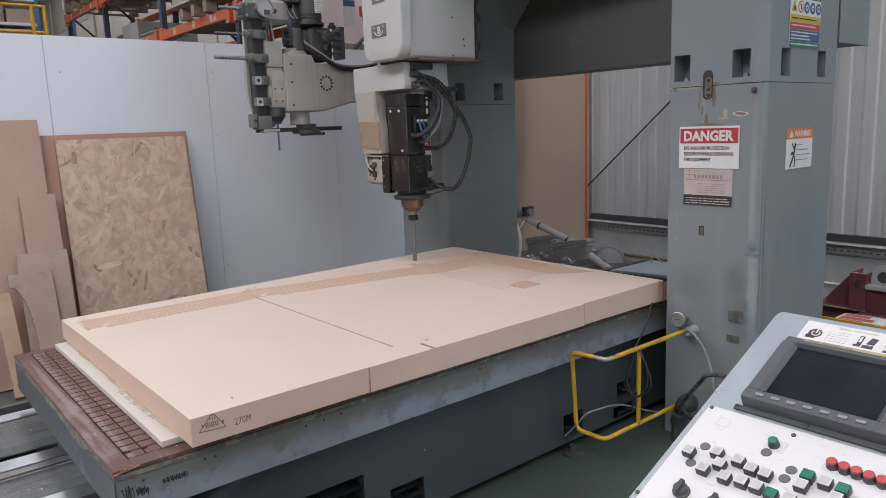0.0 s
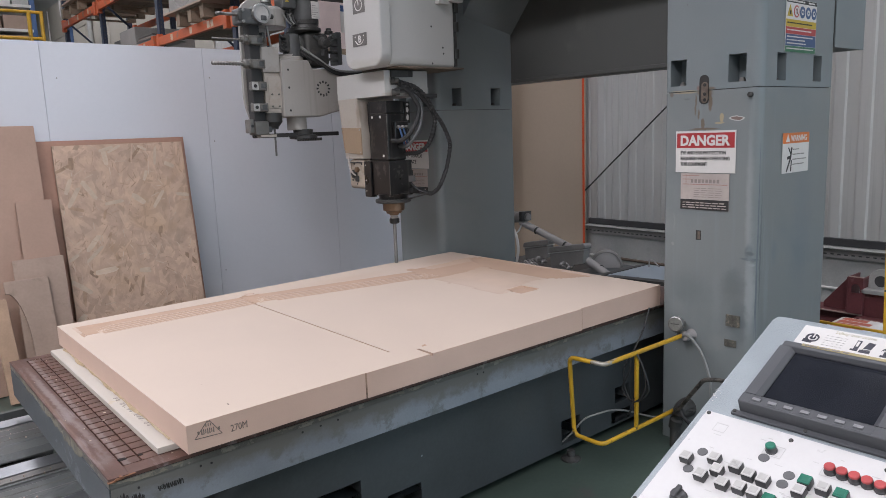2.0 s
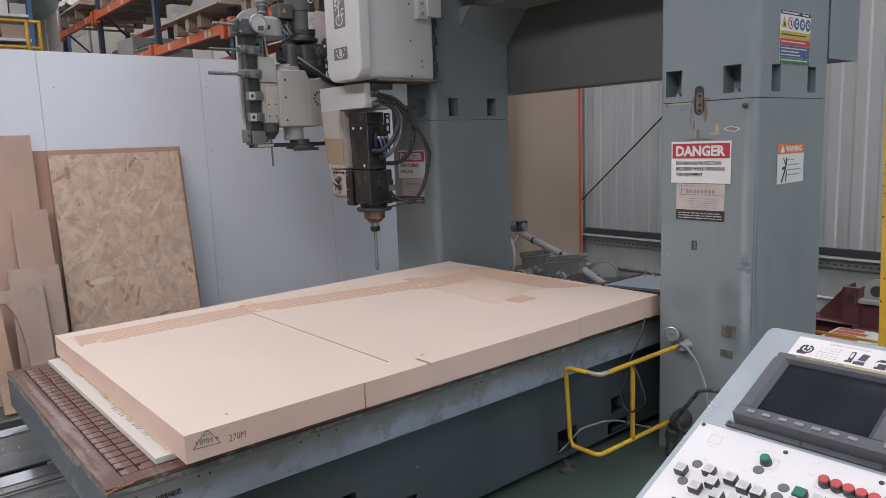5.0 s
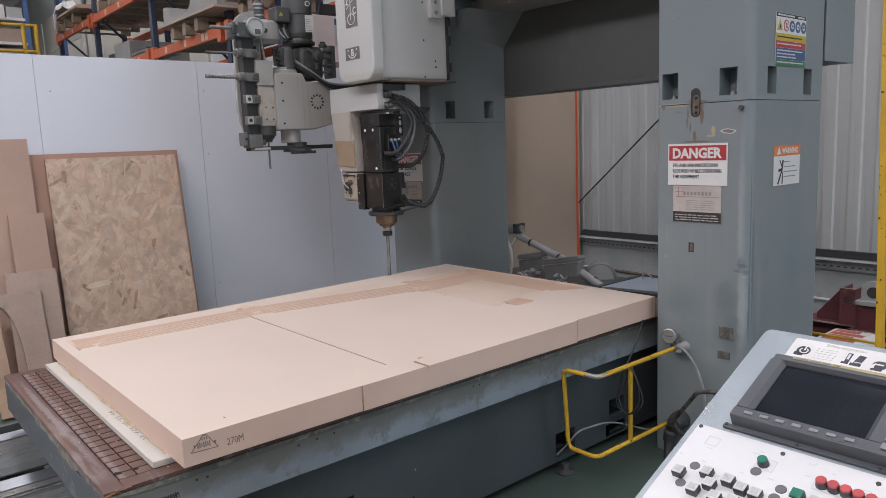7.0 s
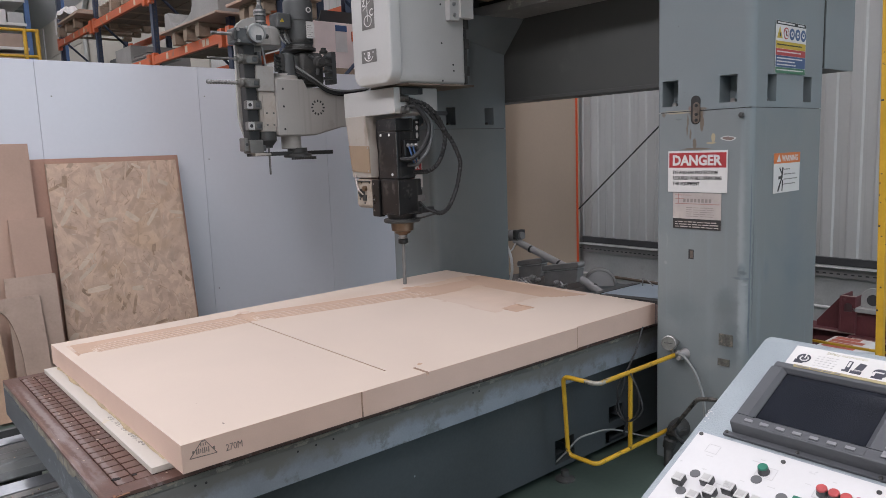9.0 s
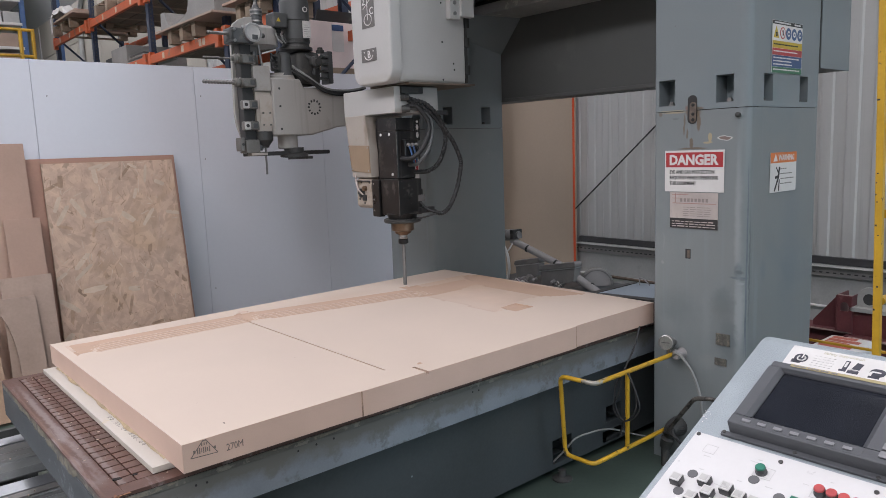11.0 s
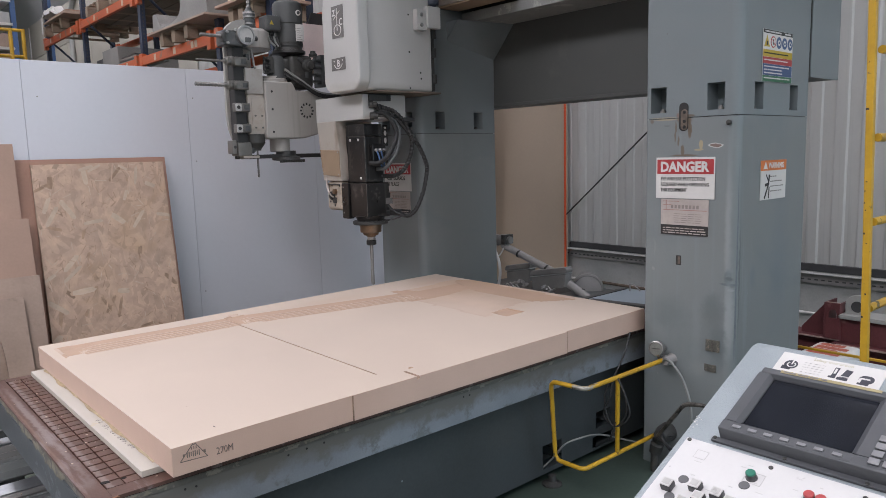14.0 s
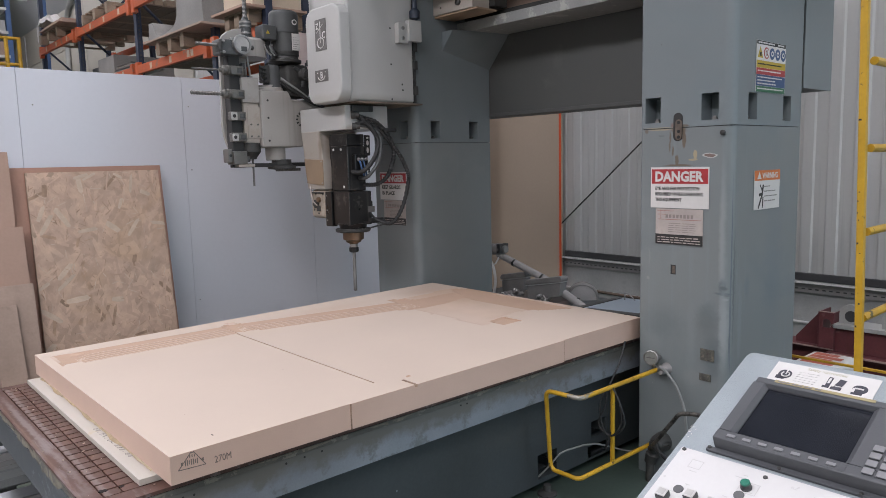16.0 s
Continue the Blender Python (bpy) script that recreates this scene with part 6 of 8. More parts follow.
smudge(M["tile"], (TO[0] + .0, TO[1], TO[2]), [((-.147, .2, .677), (.012, .20, .02), PALE_WEAR, .55, .6, .03)], 26)
# dark lines put the shade of step risers and grooves into colour
M["cut_shade"] = mk("cut_shade_line", (0.37, 0.262, 0.20), 0.85, var=0.08, scale=9, fine=200)
DUSTED = (0.50, 0.355, 0.262)
BO = (1.28, 0.85, 0.70)
# first mark: a broad grey-brown darkening near the cutter
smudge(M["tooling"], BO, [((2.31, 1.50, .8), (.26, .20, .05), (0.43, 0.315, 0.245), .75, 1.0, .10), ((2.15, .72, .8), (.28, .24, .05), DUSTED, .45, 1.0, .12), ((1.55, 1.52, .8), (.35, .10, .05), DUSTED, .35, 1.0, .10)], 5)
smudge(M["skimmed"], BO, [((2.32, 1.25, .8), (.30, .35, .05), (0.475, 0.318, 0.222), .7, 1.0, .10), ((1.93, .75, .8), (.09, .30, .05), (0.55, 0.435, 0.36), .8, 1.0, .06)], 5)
# block sides, warmer in tone than the top
M["block_side"] = mk("warm_board_side", (0.565, 0.405, 0.328), 0.8, var=0.05, scale=5, fine=260, bump=0.06)
M["burr"] = mk("pale_cut_edge", (0.575, 0.445, 0.362), 0.8, var=0.05, scale=6, fine=220)
M["splinter"] = mk("splintered_edge", (0.225, 0.108, 0.06), 0.8, var=0.3, scale=20, fine=80, bump=0.1)
M["flaked"] = mk("flaked_filler", (0.205, 0.188, 0.148), 0.8, var=0.25, scale=25, fine=90, bump=0.25, stain=((0.115, 0.112, 0.10), 0.50, 22, 0.06))
M["glue"] = mk("dried_glue", (0.39, 0.295, 0.175), 0.4, var=0.3, scale=20, fine=60, bump=0.1)
M["glue_dark"] = mk("glue_seam", (0.30, 0.20, 0.14), 0.7, var=0.35, scale=30, fine=90, bump=0.1)
table = work_table()
board = base_board()
block = tooling_block()
mill = head()


# ---- tool changer beside the far column ----
def tool_changer():
    """A drum of tool holders with its gear motor; it stands still."""
    Y = 2.5
    c = thing("tool_changer", (1.85, Y, 1.6), "ivory tool changer arm with motor and drill holders", "tool changer")
    body = part("arm_housing", prism([(1.685, 1.80), (1.98, 1.80), (2.20, 1.855), (2.26, 1.86), (2.26, 2.10), (2.02, 2.135), (1.93, 2.13), (1.90, 2.19), (1.685, 2.19)], (0, Y - .09, 0), (0, Y + .16, 0), X3, Z3, .012, segs=3), M["changer"], c, "ivory arm housing")
    part("arm_collar", lathe((1.80, Y + .02, 2.18), (0, 0, 1), [(0, .105), (.03, .105), (.035, .09), (.05, .09)], 24), M["changer"], c)
    part("foot_collar", lathe((1.835, Y + .02, 1.80), (0, 0, -1), [(0, .070), (.085, .070), (.09, .064)], 24), M["changer"], c)
    for k in range(12):
        a = 2 * math.pi * k / 12
        part("vent_dot", box(-.0055, .0055, -.0015, .0015, -.008, .008, .001, m=Matrix.Translation((2.005 + .047 * math.cos(a), Y - .0905, 1.995 + .047 * math.sin(a))) @ Matrix.Rotation(-a + math.pi / 2, 4, "Y")), M["ink"], body)
    part("hub_bolt", lathe((2.005, Y - .09, 1.995), (0, -1, 0), [(0, .03), (.003, .03), (.003, .008), (.006, .008)], 16), M["changer"], body)
    for z in (2.12, 2.0, 1.845):
        part("screw_hole", lathe((1.735, Y - .09, z), (0, -1, 0), [(0, .008), (.001, .008)], 10), M["ink"], body)
    part("mount_box", box(2.21, 2.50, Y - .05, Y + .20, 1.87, 2.09, .01), M["head_dusty"], c, "mounting box against the column")
    # guide block on the side
    part("guide_block", box(1.568, 1.683, Y - .06, Y + .06, 1.83, 2.10, .006), M["head_dusty"], c, "dusty ivory guide block")
    part("guide_top", box(1.556, 1.684, Y - .075, Y + .06, 2.10, 2.27, .008), M["changer"], c)
    part("guide_foot", lathe((1.628, Y, 1.83), (0, 0, -1), [(0, .075), (.06, .075), (.10, .045), (.11, .045)], 18), M["dark_metal"], c)
    part("push_rod", rod((1.655, Y - .02, 2.27), (1.615, Y - .03, 2.50), .008), M["steel"], c)
    # gear motor
    part("gear_case", box(1.90, 2.09, Y - .075, Y + .11, 2.15, 2.385, .035, 3), M["dark_metal"], c, "dark gear case")
    part("gear_hub", lathe((2.03, Y - .09, 2.31), (0, -1, 0), [(0, .046), (.03, .040), (.035, .026), (.05, .024)], 18), M["dark_metal"], c)
    for ang in (35, 145, 265):
        a_ = radians(ang)
        part("gear_arm", rod((2.03, Y - .095, 2.31), (2.03 + .085 * math.cos(a_), Y - .08, 2.31 + .085 * math.sin(a_)), .013, 8), M["grey_motor"], c)
    part("gear_side", box(2.165, 2.205, Y - .05, Y + .06, 2.17, 2.40, .006), M["grey_motor"], c)
    for k in range(4):
        part("gear_rib", box(2.09 + .012 * k, 2.165, Y - .06, Y + .02, 2.20 + .05 * k, 2.215 + .05 * k, .002), M["grey_motor"], c)
    part("gear_plug", lathe((2.12, Y - .02, 2.385), (0, 0, 1), [(0, .03), (.02, .03), (.025, .02), (.04, .018)], 12), M["dark_metal"], c)
    mot = part("motor", lathe((1.95, Y + .02, 2.435), (0, 0, 1), [(0, .09), (.012, .098), (.16, .098), (.165, .104), (.285, .104), (.305, .099), (.318, .085), (.325, .05)], 28), M["grey_motor"], c, "grey electric motor")
    part("motor_flange", lathe((1.945, Y + .02, 2.385), (0, 0, 1), [(0, .07), (.012, .118), (.030, .118), (.034, .10), (.050, .095)], 30), M["dark_metal"], mot, "wide dark flange")
    for k in range(4):
        part("motor_seam", lathe((1.95, Y + .02, 2.452 + .005 * k), (0, 0, 1), [(0, .0985), (.002, .0995), (.003, .0985)], 28), M["dark_metal"], mot)
    part("motor_label", plate(plane_at((1.952, Y - .0815, 2.475), (1, 0, .02), (0, 0, 1)), .062, .115, .004), M["sign_white"], mot, "white rating plate")
    for k in range(6):
        bar(mot, plane_at((1.957, Y - .086, 2.485 + .015 * k), (1, 0, .02), (0, 0, 1)), .046 - .014 * (k % 2), .0025, M["grey_ink"])
    part("motor_badge", lathe((1.975, Y - .084, 2.668), (0, -1, 0), [(0, .019), (.004, .019)], 18), M["sign_white"], mot)
    part("badge_core", lathe((1.975, Y - .0885, 2.668), (0, -1, 0), [(0, .012), (.001, .012)], 14), M["grey_motor"], mot)
    tbx = part("motor_box", box(1.742, 1.852, Y - .06, Y + .06, 2.535, 2.638, .012, 3), M["grey_motor"], mot)
    part("warning_mark", prism([(0, 0), (.03, 0), (.015, .027)], (1.765, Y - .0602, 2.575), (1.765, Y - .0612, 2.575), X3, Z3), M["sign_yellow"], tbx)
    part("cable_gland", lathe((1.80, Y, 2.535), (0, 0, -1), [(0, .024), (.02, .024), (.025, .018), (.06, .018)], 14), M["rubber"], tbx)
    for k in range(4):
        part("motor_wire", tube(smooth_path([(1.765 + .02 * k, Y - .03, 2.50), (1.775 + .018 * k, Y - .05, 2.455), (1.80 + .012 * k, Y - .06, 2.43)]), .006, 6), M["rubber"] if k % 2 else M["grey_hose"], mot)
    # second small motor and its wiring
    part("small_motor", lathe((1.82, Y - .01, 2.215), (0, 0, 1), [(0, .068), (.02, .064), (.135, .056), (.150, .052), (.158, .03)], 22), M["grey_motor"], c, "small dark motor")
    part("motor_base", lathe((1.82, Y - .01, 2.185), (0, 0, 1), [(0, .075), (.012, .075), (.014, .068), (.03, .068)], 22), M["head_dusty"], c)
    part("connector", box(1.735, 1.775, Y - .07, Y + .02, 2.245, 2.36, .008), M["dark_metal"], c)
    for k in range(4):
        part("wire_loop", tube(smooth_path([(1.745, Y - .07, 2.245 + .028 * k), (1.705, Y - .085, 2.252 + .028 * k), (1.698, Y - .075, 2.28 + .024 * k), (1.725, Y - .06, 2.33), (1.77, Y - .05, 2.375)]), .007, 6), M["rubber"], c)
    for k in range(3):
        part("cable", tube(smooth_path([(1.86, Y - .06, 2.28 - .02 * k), (1.96, Y - .11, 2.20 - .012 * k), (2.10, Y - .11, 2.125 - .012 * k), (2.30, Y - .08, 2.12 - .014 * k), (2.50, Y - .02, 2.15)]), .010, 6), M["rubber"] if k else M["grey_hose"], c)
    # holder bar with its tool holders
    part("holder_bar", box(1.482, 1.566, Y - .05, Y + .04, 1.745, 2.50, .012), M["ink"], c, "dark holder bar")
    for k in range(6):
        part("bar_lug", box(1.578, 1.60, Y - .055, Y + .02, 1.70 + .125 * k, 1.74 + .125 * k, .004), M["grey_motor"], c)
    part("back_plate", prism([(1.462, 1.95), (1.472, 1.87), (1.495, 1.80), (1.53, 1.745), (1.575, 1.715), (1.66, 1.71), (1.66, 2.61), (1.613, 2.607), (1.575, 2.600), (1.535, 2.583), (1.497, 2.555), (1.470, 2.51)], (0, Y + .042, 0), (0, Y + .07, 0), X3, Z3, .004), M["changer"], c, "ivory back plate with rounded top")
    part("top_drum", lathe((1.68, Y + .06, 2.545), (0, 0, -1), [(0, .10), (.02, .125), (.13, .13), (.135, .12)], 28), M["changer"], c, "ivory rounded drum")
    part("top_clamp", box(1.405, 1.57, Y - .10, Y + .02, 2.405, 2.505, .012, 3), M["grey_motor"], c)
    part("clamp_jaw", box(1.40, 1.425, Y - .105, Y - .03, 2.425, 2.485, .006), M["dark_metal"], c)
    for x, z in ((1.43, 2.49), (1.43, 2.42), (1.49, 2.508)):
        part("clamp_bolt", lathe((x, Y - .10, z), (0, -1, 0), [(0, .010), (.012, .010), (.014, .006)], 10), M["steel"], c)
    gauge_ = part("clamp_ring", lathe((1.555, Y - .10, 2.475), (0, -1, 0), [(0, .064), (.008, .066), (.03, .062), (.03, .050), (.022, .050)], 28), M["steel"], c, "steel clamp ring")
    part("ring_face", lathe((1.555, Y - .1215, 2.475), (0, -1, 0), [(0, .049), (.002, .049)], 24), M["cap_clear"], gauge_)
    part("ring_slot", box(1.545, 1.585, Y - .1262, Y - .124, 2.43, 2.462, .002), M["grey_motor"], gauge_)
    part("ring_lug", lathe((1.615, Y - .11, 2.46), (1, -.2, 0), [(0, .016), (.02, .016), (.026, .008)], 12), M["dark_metal"], gauge_)
    for k, z in enumerate((2.465, 2.308, 2.153, 2.008, 1.868)):
        hb = part("tool_holder", box(1.462 if k > 2 else 1.478, 1.572, Y - .09, Y - .04, z - .03, z + .03, .008, 3), M["holder_grey"], c, "grey tool holder")
        part("holder_slot", box(1.525, 1.558, Y - .0925, Y - .0895, z - .016, z + .016, .004), M["grey_motor"], hb)
        if k < 3:
            part("holder_nut", lathe((1.48, Y - .065, z), (-1, 0, 0), [(0, .032), (.02, .034), (.024, .026), (.03, .026), (.032, .032), (.05, .030), (.055, .018), (.07, .017)], 16), M["holder_grey"], hb)
            part("holder_ring", lathe((1.452, Y - .065, z), (-1, 0, 0), [(0, .027), (.004, .027)], 16), M["ink"], hb)
        else:
            part("holder_eye", box(1.464, 1.505, Y - .093, Y - .089, z - .026, z + .026, .006), M["cap_clear"], hb)
            part("holder_bore", lathe((1.484, Y - .093, z), (0, -1, 0), [(0, .012), (.002, .012)], 14), M["ink"], hb)
    for z, L, r in ((2.465, .15, .011), (2.308, .19, .006), (2.153, .205, .013)):
        part("drill_bit", tube([(1.412 - L * k / 40, Y - .065, z) for k in range(41)], r * .82, 8, ribbed=.34), M["tool"], c, "twisted steel drill bit")
    part("drill_bit", rod((1.648, Y, 1.74), (1.648, Y, 1.535), .007, 10), M["tool"], c)
    part("vertical_drill", tube([(1.67, Y + .05, 2.68 + k * .014) for k in range(26)], .013, 8, ribbed=.32), M["tool"], c)
    ch = part("drill_chuck", lathe((1.67, Y + .05, 2.53), (0, 0, 1), [(0, .046), (.035, .046), (.04, .036), (.055, .036), (.058, .040), (.085, .040), (.088, .034), (.10, .034), (.103, .042), (.135, .040), (.14, .026), (.16, .018)], 20), M["grey_motor"], c, "stepped grey drill chuck")
    for z in (2.575, 2.622, 2.648):
        part("chuck_ring", lathe((1.67, Y + .05, z), (0, 0, 1), [(0, .041), (.006, .042), (.012, .041)], 20), M["steel"], ch)
    part("foot_lug", box(1.465, 1.565, Y - .09, Y + .02, 1.685, 1.775, .008), M["holder_grey"], c)
    part("foot_lug", box(1.43, 1.462, Y - .08, Y + .0, 1.70, 1.79, .006), M["holder_grey"], c)
    part("foot_plate", box(1.50, 1.62, Y - .085, Y + .02, 1.668, 1.686, .003), M["head_dusty"], c)
    part("foot_eye", lathe((1.447, Y - .08, 1.745), (0, -1, 0), [(0, .010), (.002, .010)], 12), M["ink"], c)
    # bolts and glossy cover of the guide block
    part("guide_cover", box(1.592, 1.694, Y - .066, Y - .061, 1.86, 2.075, .002), M["head_dusty"], c, "pale glossy guide cover")
    for x_, z_ in ((1.615, 1.955), (1.665, 1.955), (1.615, 1.875), (1.665, 1.875)):
        part("guide_bolt", lathe((x_, Y - .066, z_), (0, -1, 0), [(0, .0065), (.006, .0065), (.007, .004)], 10), M["holder_grey"], c)
    part("swing_bar", box(1.50, 2.15, Y - .03, Y + .05, 1.664, 1.692, .004), M["ink"], c, "thin black swing bar")
    part("swing_hub", lathe((1.875, Y + .01, 1.64), (0, 0, 1), [(0, .03), (.01, .10), (.03, .10), (.04, .07), (.075, .07)], 20), M["dark_metal"], c)
    for k in range(10):
        part("hub_tooth", box(1.785 + k * .02, 1.795 + k * .02, Y - .08, Y - .06, 1.632, 1.652, .001), M["dark_metal"], c)


tool_changer()


# ---- column fittings: yellow guard bar, gauge, hoses ----
def guard_bar():
    g = thing("guard_bar", (2.33, -.18, 0.12), "yellow bent tube guard bar fixed to the column", "guard rail")
    # corner points of the loop
    loop = round_path([GB["d"], GB["b"], GB["a"], GB["e"], GB["f"], GB["h"]], .035)
    part("bent_tube", tube(loop, .0108, 12), M["yellow"], g, "chipped yellow bent tube")
    part("strut", tube([GB["c"], GB["g"]], .0108, 12), M["yellow"], g)
    part("scuff", tube(round_path([GB["b"] + (GB["c"] - GB["b"]) * .45, GB["b"], GB["b"] + (GB["a"] - GB["b"]) * .35], .035), .0111, 12), M["scuffed"], g, "bare metal scuff")
    part("mount_boss", lathe((2.505, -.215, .592), (-1, 0, 0), [(0, .030), (.012, .024), (.06, .023), (.066, .018)], 18), M["dusty_grey"], g, "grey mounting boss")
    part("mount_boss", lathe((2.505, -.20, .20), (-1, 0, 0), [(0, .05), (.05, .045), (.09, .03)], 18), M["dark_metal"], g)
    k = GB["c"]
    for n in range(2):
        pts = [k + Vector((-.01, .02, 0)), k + Vector((-.03, .02 + .03 * n, -.09)), k + Vector((-.03, .06 - .02 * n, -.19)), k + Vector((-.02, .0, -.24)), k + Vector((-.02, -.06 - .02 * n, -.17)), k + Vector((-.02, -.055, -.07)), k + Vector((-.012, .0, 0.01))]
        part("tied_cable", tube(smooth_path(pts), .0042, 6), M["rubber"], g, "coiled black cable")
    part("tied_cable", tube(smooth_path([k + Vector((-.02, 0, -.22)), k + Vector((-.02, .01, -.27)), k + Vector((-.02, .03, -.31))]), .005, 6), M["rubber"], g)
    part("tied_cable", tube(smooth_path([k + Vector((.0, .02, .0)), k + Vector((.05, .0, .10)), k + Vector((.1, -.0, .2))]), .004, 6), M["rubber"], g)


GB = {k: Vector(v) for k, v in dict(a=(1.80, -.006, .593), b=(1.815, -.195, .593), c=(2.066, -.193, .593), d=(2.49, -.194, .593), e=(1.862, .02, .18), f=(1.862, -.149, .18), g=(2.128, -.149, .18), h=(2.49, -.149, .18)).items()}
guard_bar()


def pressure_gauge():
    g = thing("pressure_gauge", (2.455, -.17, .63), "round steel pressure gauge with pale dial on the column", "gauge")
    o = Vector((2.452, -.165, .652))
    ax = Vector((-1, -.25, .12)).normalized()
    part("case", lathe(o, ax, [(0, .032), (.006, .038), (.034, .038), (.036, .034), (.032, .033)], 28), M["steel"], g)
    part("dial", lathe(o + ax * .032, ax, [(0, .033), (.0008, .033)], 28), M["dial"], g, "pale dial")
    u, v, _ = frame_of(ax)
    part("needle", rod(o + ax * .034 - u * .02, o + ax * .034 + u * .022, .0014, 6), M["ink"], g)
    part("stem", rod(o + Vector((.0, 0, -.03)), (2.46, -.17, .592), .010, 10), M["steel"], g)
    part("back_stem", rod(o, (2.506, -.17, .645), .014, 12), M["steel"], g)
    h = thing("air_hose", (2.4, -.25, .40), "thin pale grey air hose from the column fitting", "hose")
    part("hose", tube(smooth_path([(2.45, -.205, .605), (2.43, -.235, .607), (2.42, -.269, .595), (2.42, -.323, .530), (2.42, -.363, .433), (2.42, -.375, .355), (2.42, -.38, .25), (2.43, -.37, .12)], 8), .0068, 8), M["grey_hose"], h)
    part("fitting", rod((2.47, -.20, .604), (2.44, -.215, .588), .016, 10), M["steel"], h)
    h2 = thing("air_hose", (2.3, .0, .2), "thin pale hose looping along the bed", "hose")
    part("hose", tube(smooth_path([(2.50, -.06, .10), (2.416, -.03, .124), (2.215, -.02, .211), (2.10, -.02, .245), (2.02, -.01, .25), (1.94, .02, .235), (1.90, .06, .17), (1.89, .12, .10)], 8), .0046, 8), M["grey_hose"], h2)
    e = thing("bent_pipe", (2.35, -.36, .25), "worn black bent pipe at the column foot", "pipe")
    part("pipe", tube(round_path([(2.47, -.25, .205), (2.40, -.20, .205), (2.36, -.235, .235), (2.30, -.406, .452), (2.30, -.49, .47), (2.28, -.60, .47)], .025), .0105, 10), M["wear_and_glint"], e)
    v = thing("valve_cluster", (2.42, -.19, .1), "dusty grey valve and pipe fittings by the column foot", "valve")
    part("valve_body", lathe((2.43, -.17, .10), (0, -.3, 1), [(0, .03), (.05, .034), (.06, .02), (.08, .02), (.085, .03), (.105, .03), (.11, .014)], 18), M["dark_metal"], v)
    part("valve_foot", rod((2.43, -.17, 0), (2.43, -.17, .10), .022, 12), M["dark_metal"], v)
    for k in range(3):
        part("valve_pipe", tube(smooth_path([(2.44, -.16 - .03 * k, .16), (2.38, -.20 - .02 * k, .20 + .02 * k), (2.34, -.28, .21), (2.40, -.34, .12)]), .008, 8), M["dark_metal"] if k % 2 else M["rubber"], v)


pressure_gauge()


# ---- behind the machine ----
def chip_extractor():
    """Suction pipe and drum past the table's end."""
    X = 3.85
    v = thing("chip_extractor", (X, 1.9, 0), "dusty grey suction unit with slanting pipe and drum", "extractor")
    part("pipe", tube([(X, 2.27, .845), (X, 1.66, .655)], .030, 16), M["dusty_grey"], v, "slanting grey suction pipe")
    part("pipe", tube([(X - .02, 1.66, .655), (X - .02, 1.30, .485)], .032, 16), M["dusty_grey"], v)
    ax = Vector((0, -.955, -.297))
    for y, z, r_ in ((2.08, .786, .0315), (1.765, .688, .0315), (1.40, .532, .034)):
        part("pipe_clamp", lathe((X - .01, y, z), ax, [(0, r_), (.012, r_)], 16), M["ink"], v)
    part("pipe_end", lathe((X - .02, 1.305, .487), Vector((0, -.9, -.43)), [(0, .028), (.002, .028)], 16), M["sign_white"], v)
    part("pipe_joint", lathe((X, 2.42, .880), (0, -1, .06), [(0, .05), (.10, .05), (.105, .042), (.13, .042), (.135, .052), (.20, .052), (.21, .035), (.245, .032)], 18), M["dusty_dark"], v)
    for k in range(4):
        part("joint_rib", box(X - .055, X + .055, 2.20 + .012 * k, 2.205 + .012 * k, .862, .942, .002), M["dark_metal"], v)
    part("drum", lathe((X + .24, 1.53, .520), (-1, -.8, 0), [(0, .12), (.012, .130), (.10, .130), (.112, .12), (.112, .112), (.100, .111)], 36), M["dusty_dark"], v, "grey round fan drum with dark rim")
    part("drum_core", lathe((X + .20, 1.498, .520), (-1, -.8, 0), [(0, .110), (.052, .110), (.056, .10), (.062, .03)], 30), M["dusty_grey"], v)
    u_ = Vector((0, -.984, .178))
    for yc, zc, xo, half, deep in ((1.675, .645, -.10, .190, .09), (2.125, .625, .02, .145, .09)):
        lid = part("motor_lid", prism([(-half, -.022), (half, -.022), (half + .008, .0), (half - .006, .022), (-half + .006, .022), (-half - .008, .0)], (X + xo, yc, zc + .035), (X + xo + deep, yc, zc + .035), u_, Z3, .005), M["dusty_dark"], v, "dark grey ridged motor lid")
        part("lid_seam", prism([(-half - .002, 0), (half + .002, 0), (half + .002, .006), (-half - .002, .006)], (X + xo - .002, yc, zc + .004), (X + xo + deep, yc, zc + .004), u_, Z3), M["galvanised"], lid)
        part("motor_body", prism([(-half + .016, -.125), (half - .022, -.105), (half - .006, .003), (-half + .006, .003)], (X + xo + .008, yc, zc), (X + xo + deep, yc, zc), u_, Z3, .005), M["dusty_dark"], v)
    part("frame", box(X - .02, X + .40, 1.25, 2.6, .0, .46, .01), M["dark_metal"], v)
    for k, (y, z, r_) in enumerate(((1.70, .555, .016), (1.665, .535, .012), (1.63, .515, .014), (1.60, .545, .010), (2.10, .52, .020), (2.03, .535, .026), (1.975, .53, .018), (2.13, .50, .016))):
        part("fitting", lathe((X - .10 if k < 4 else X - .02, y, z), (-1, -.3, .15 * (k % 3)), [(0, r_), (.05, r_), (.052, r_ * .7), (.07, r_ * .6)], 12), M["steel"] if k % 2 else M["dusty_grey"], v)
    for y, z in ((1.72, .545), (1.66, .560), (1.60, .50)):
        part("linkage", rod((X - .115, y, z), (X - .125, y - .075, z - .055), .010, 8), M["steel"], v)
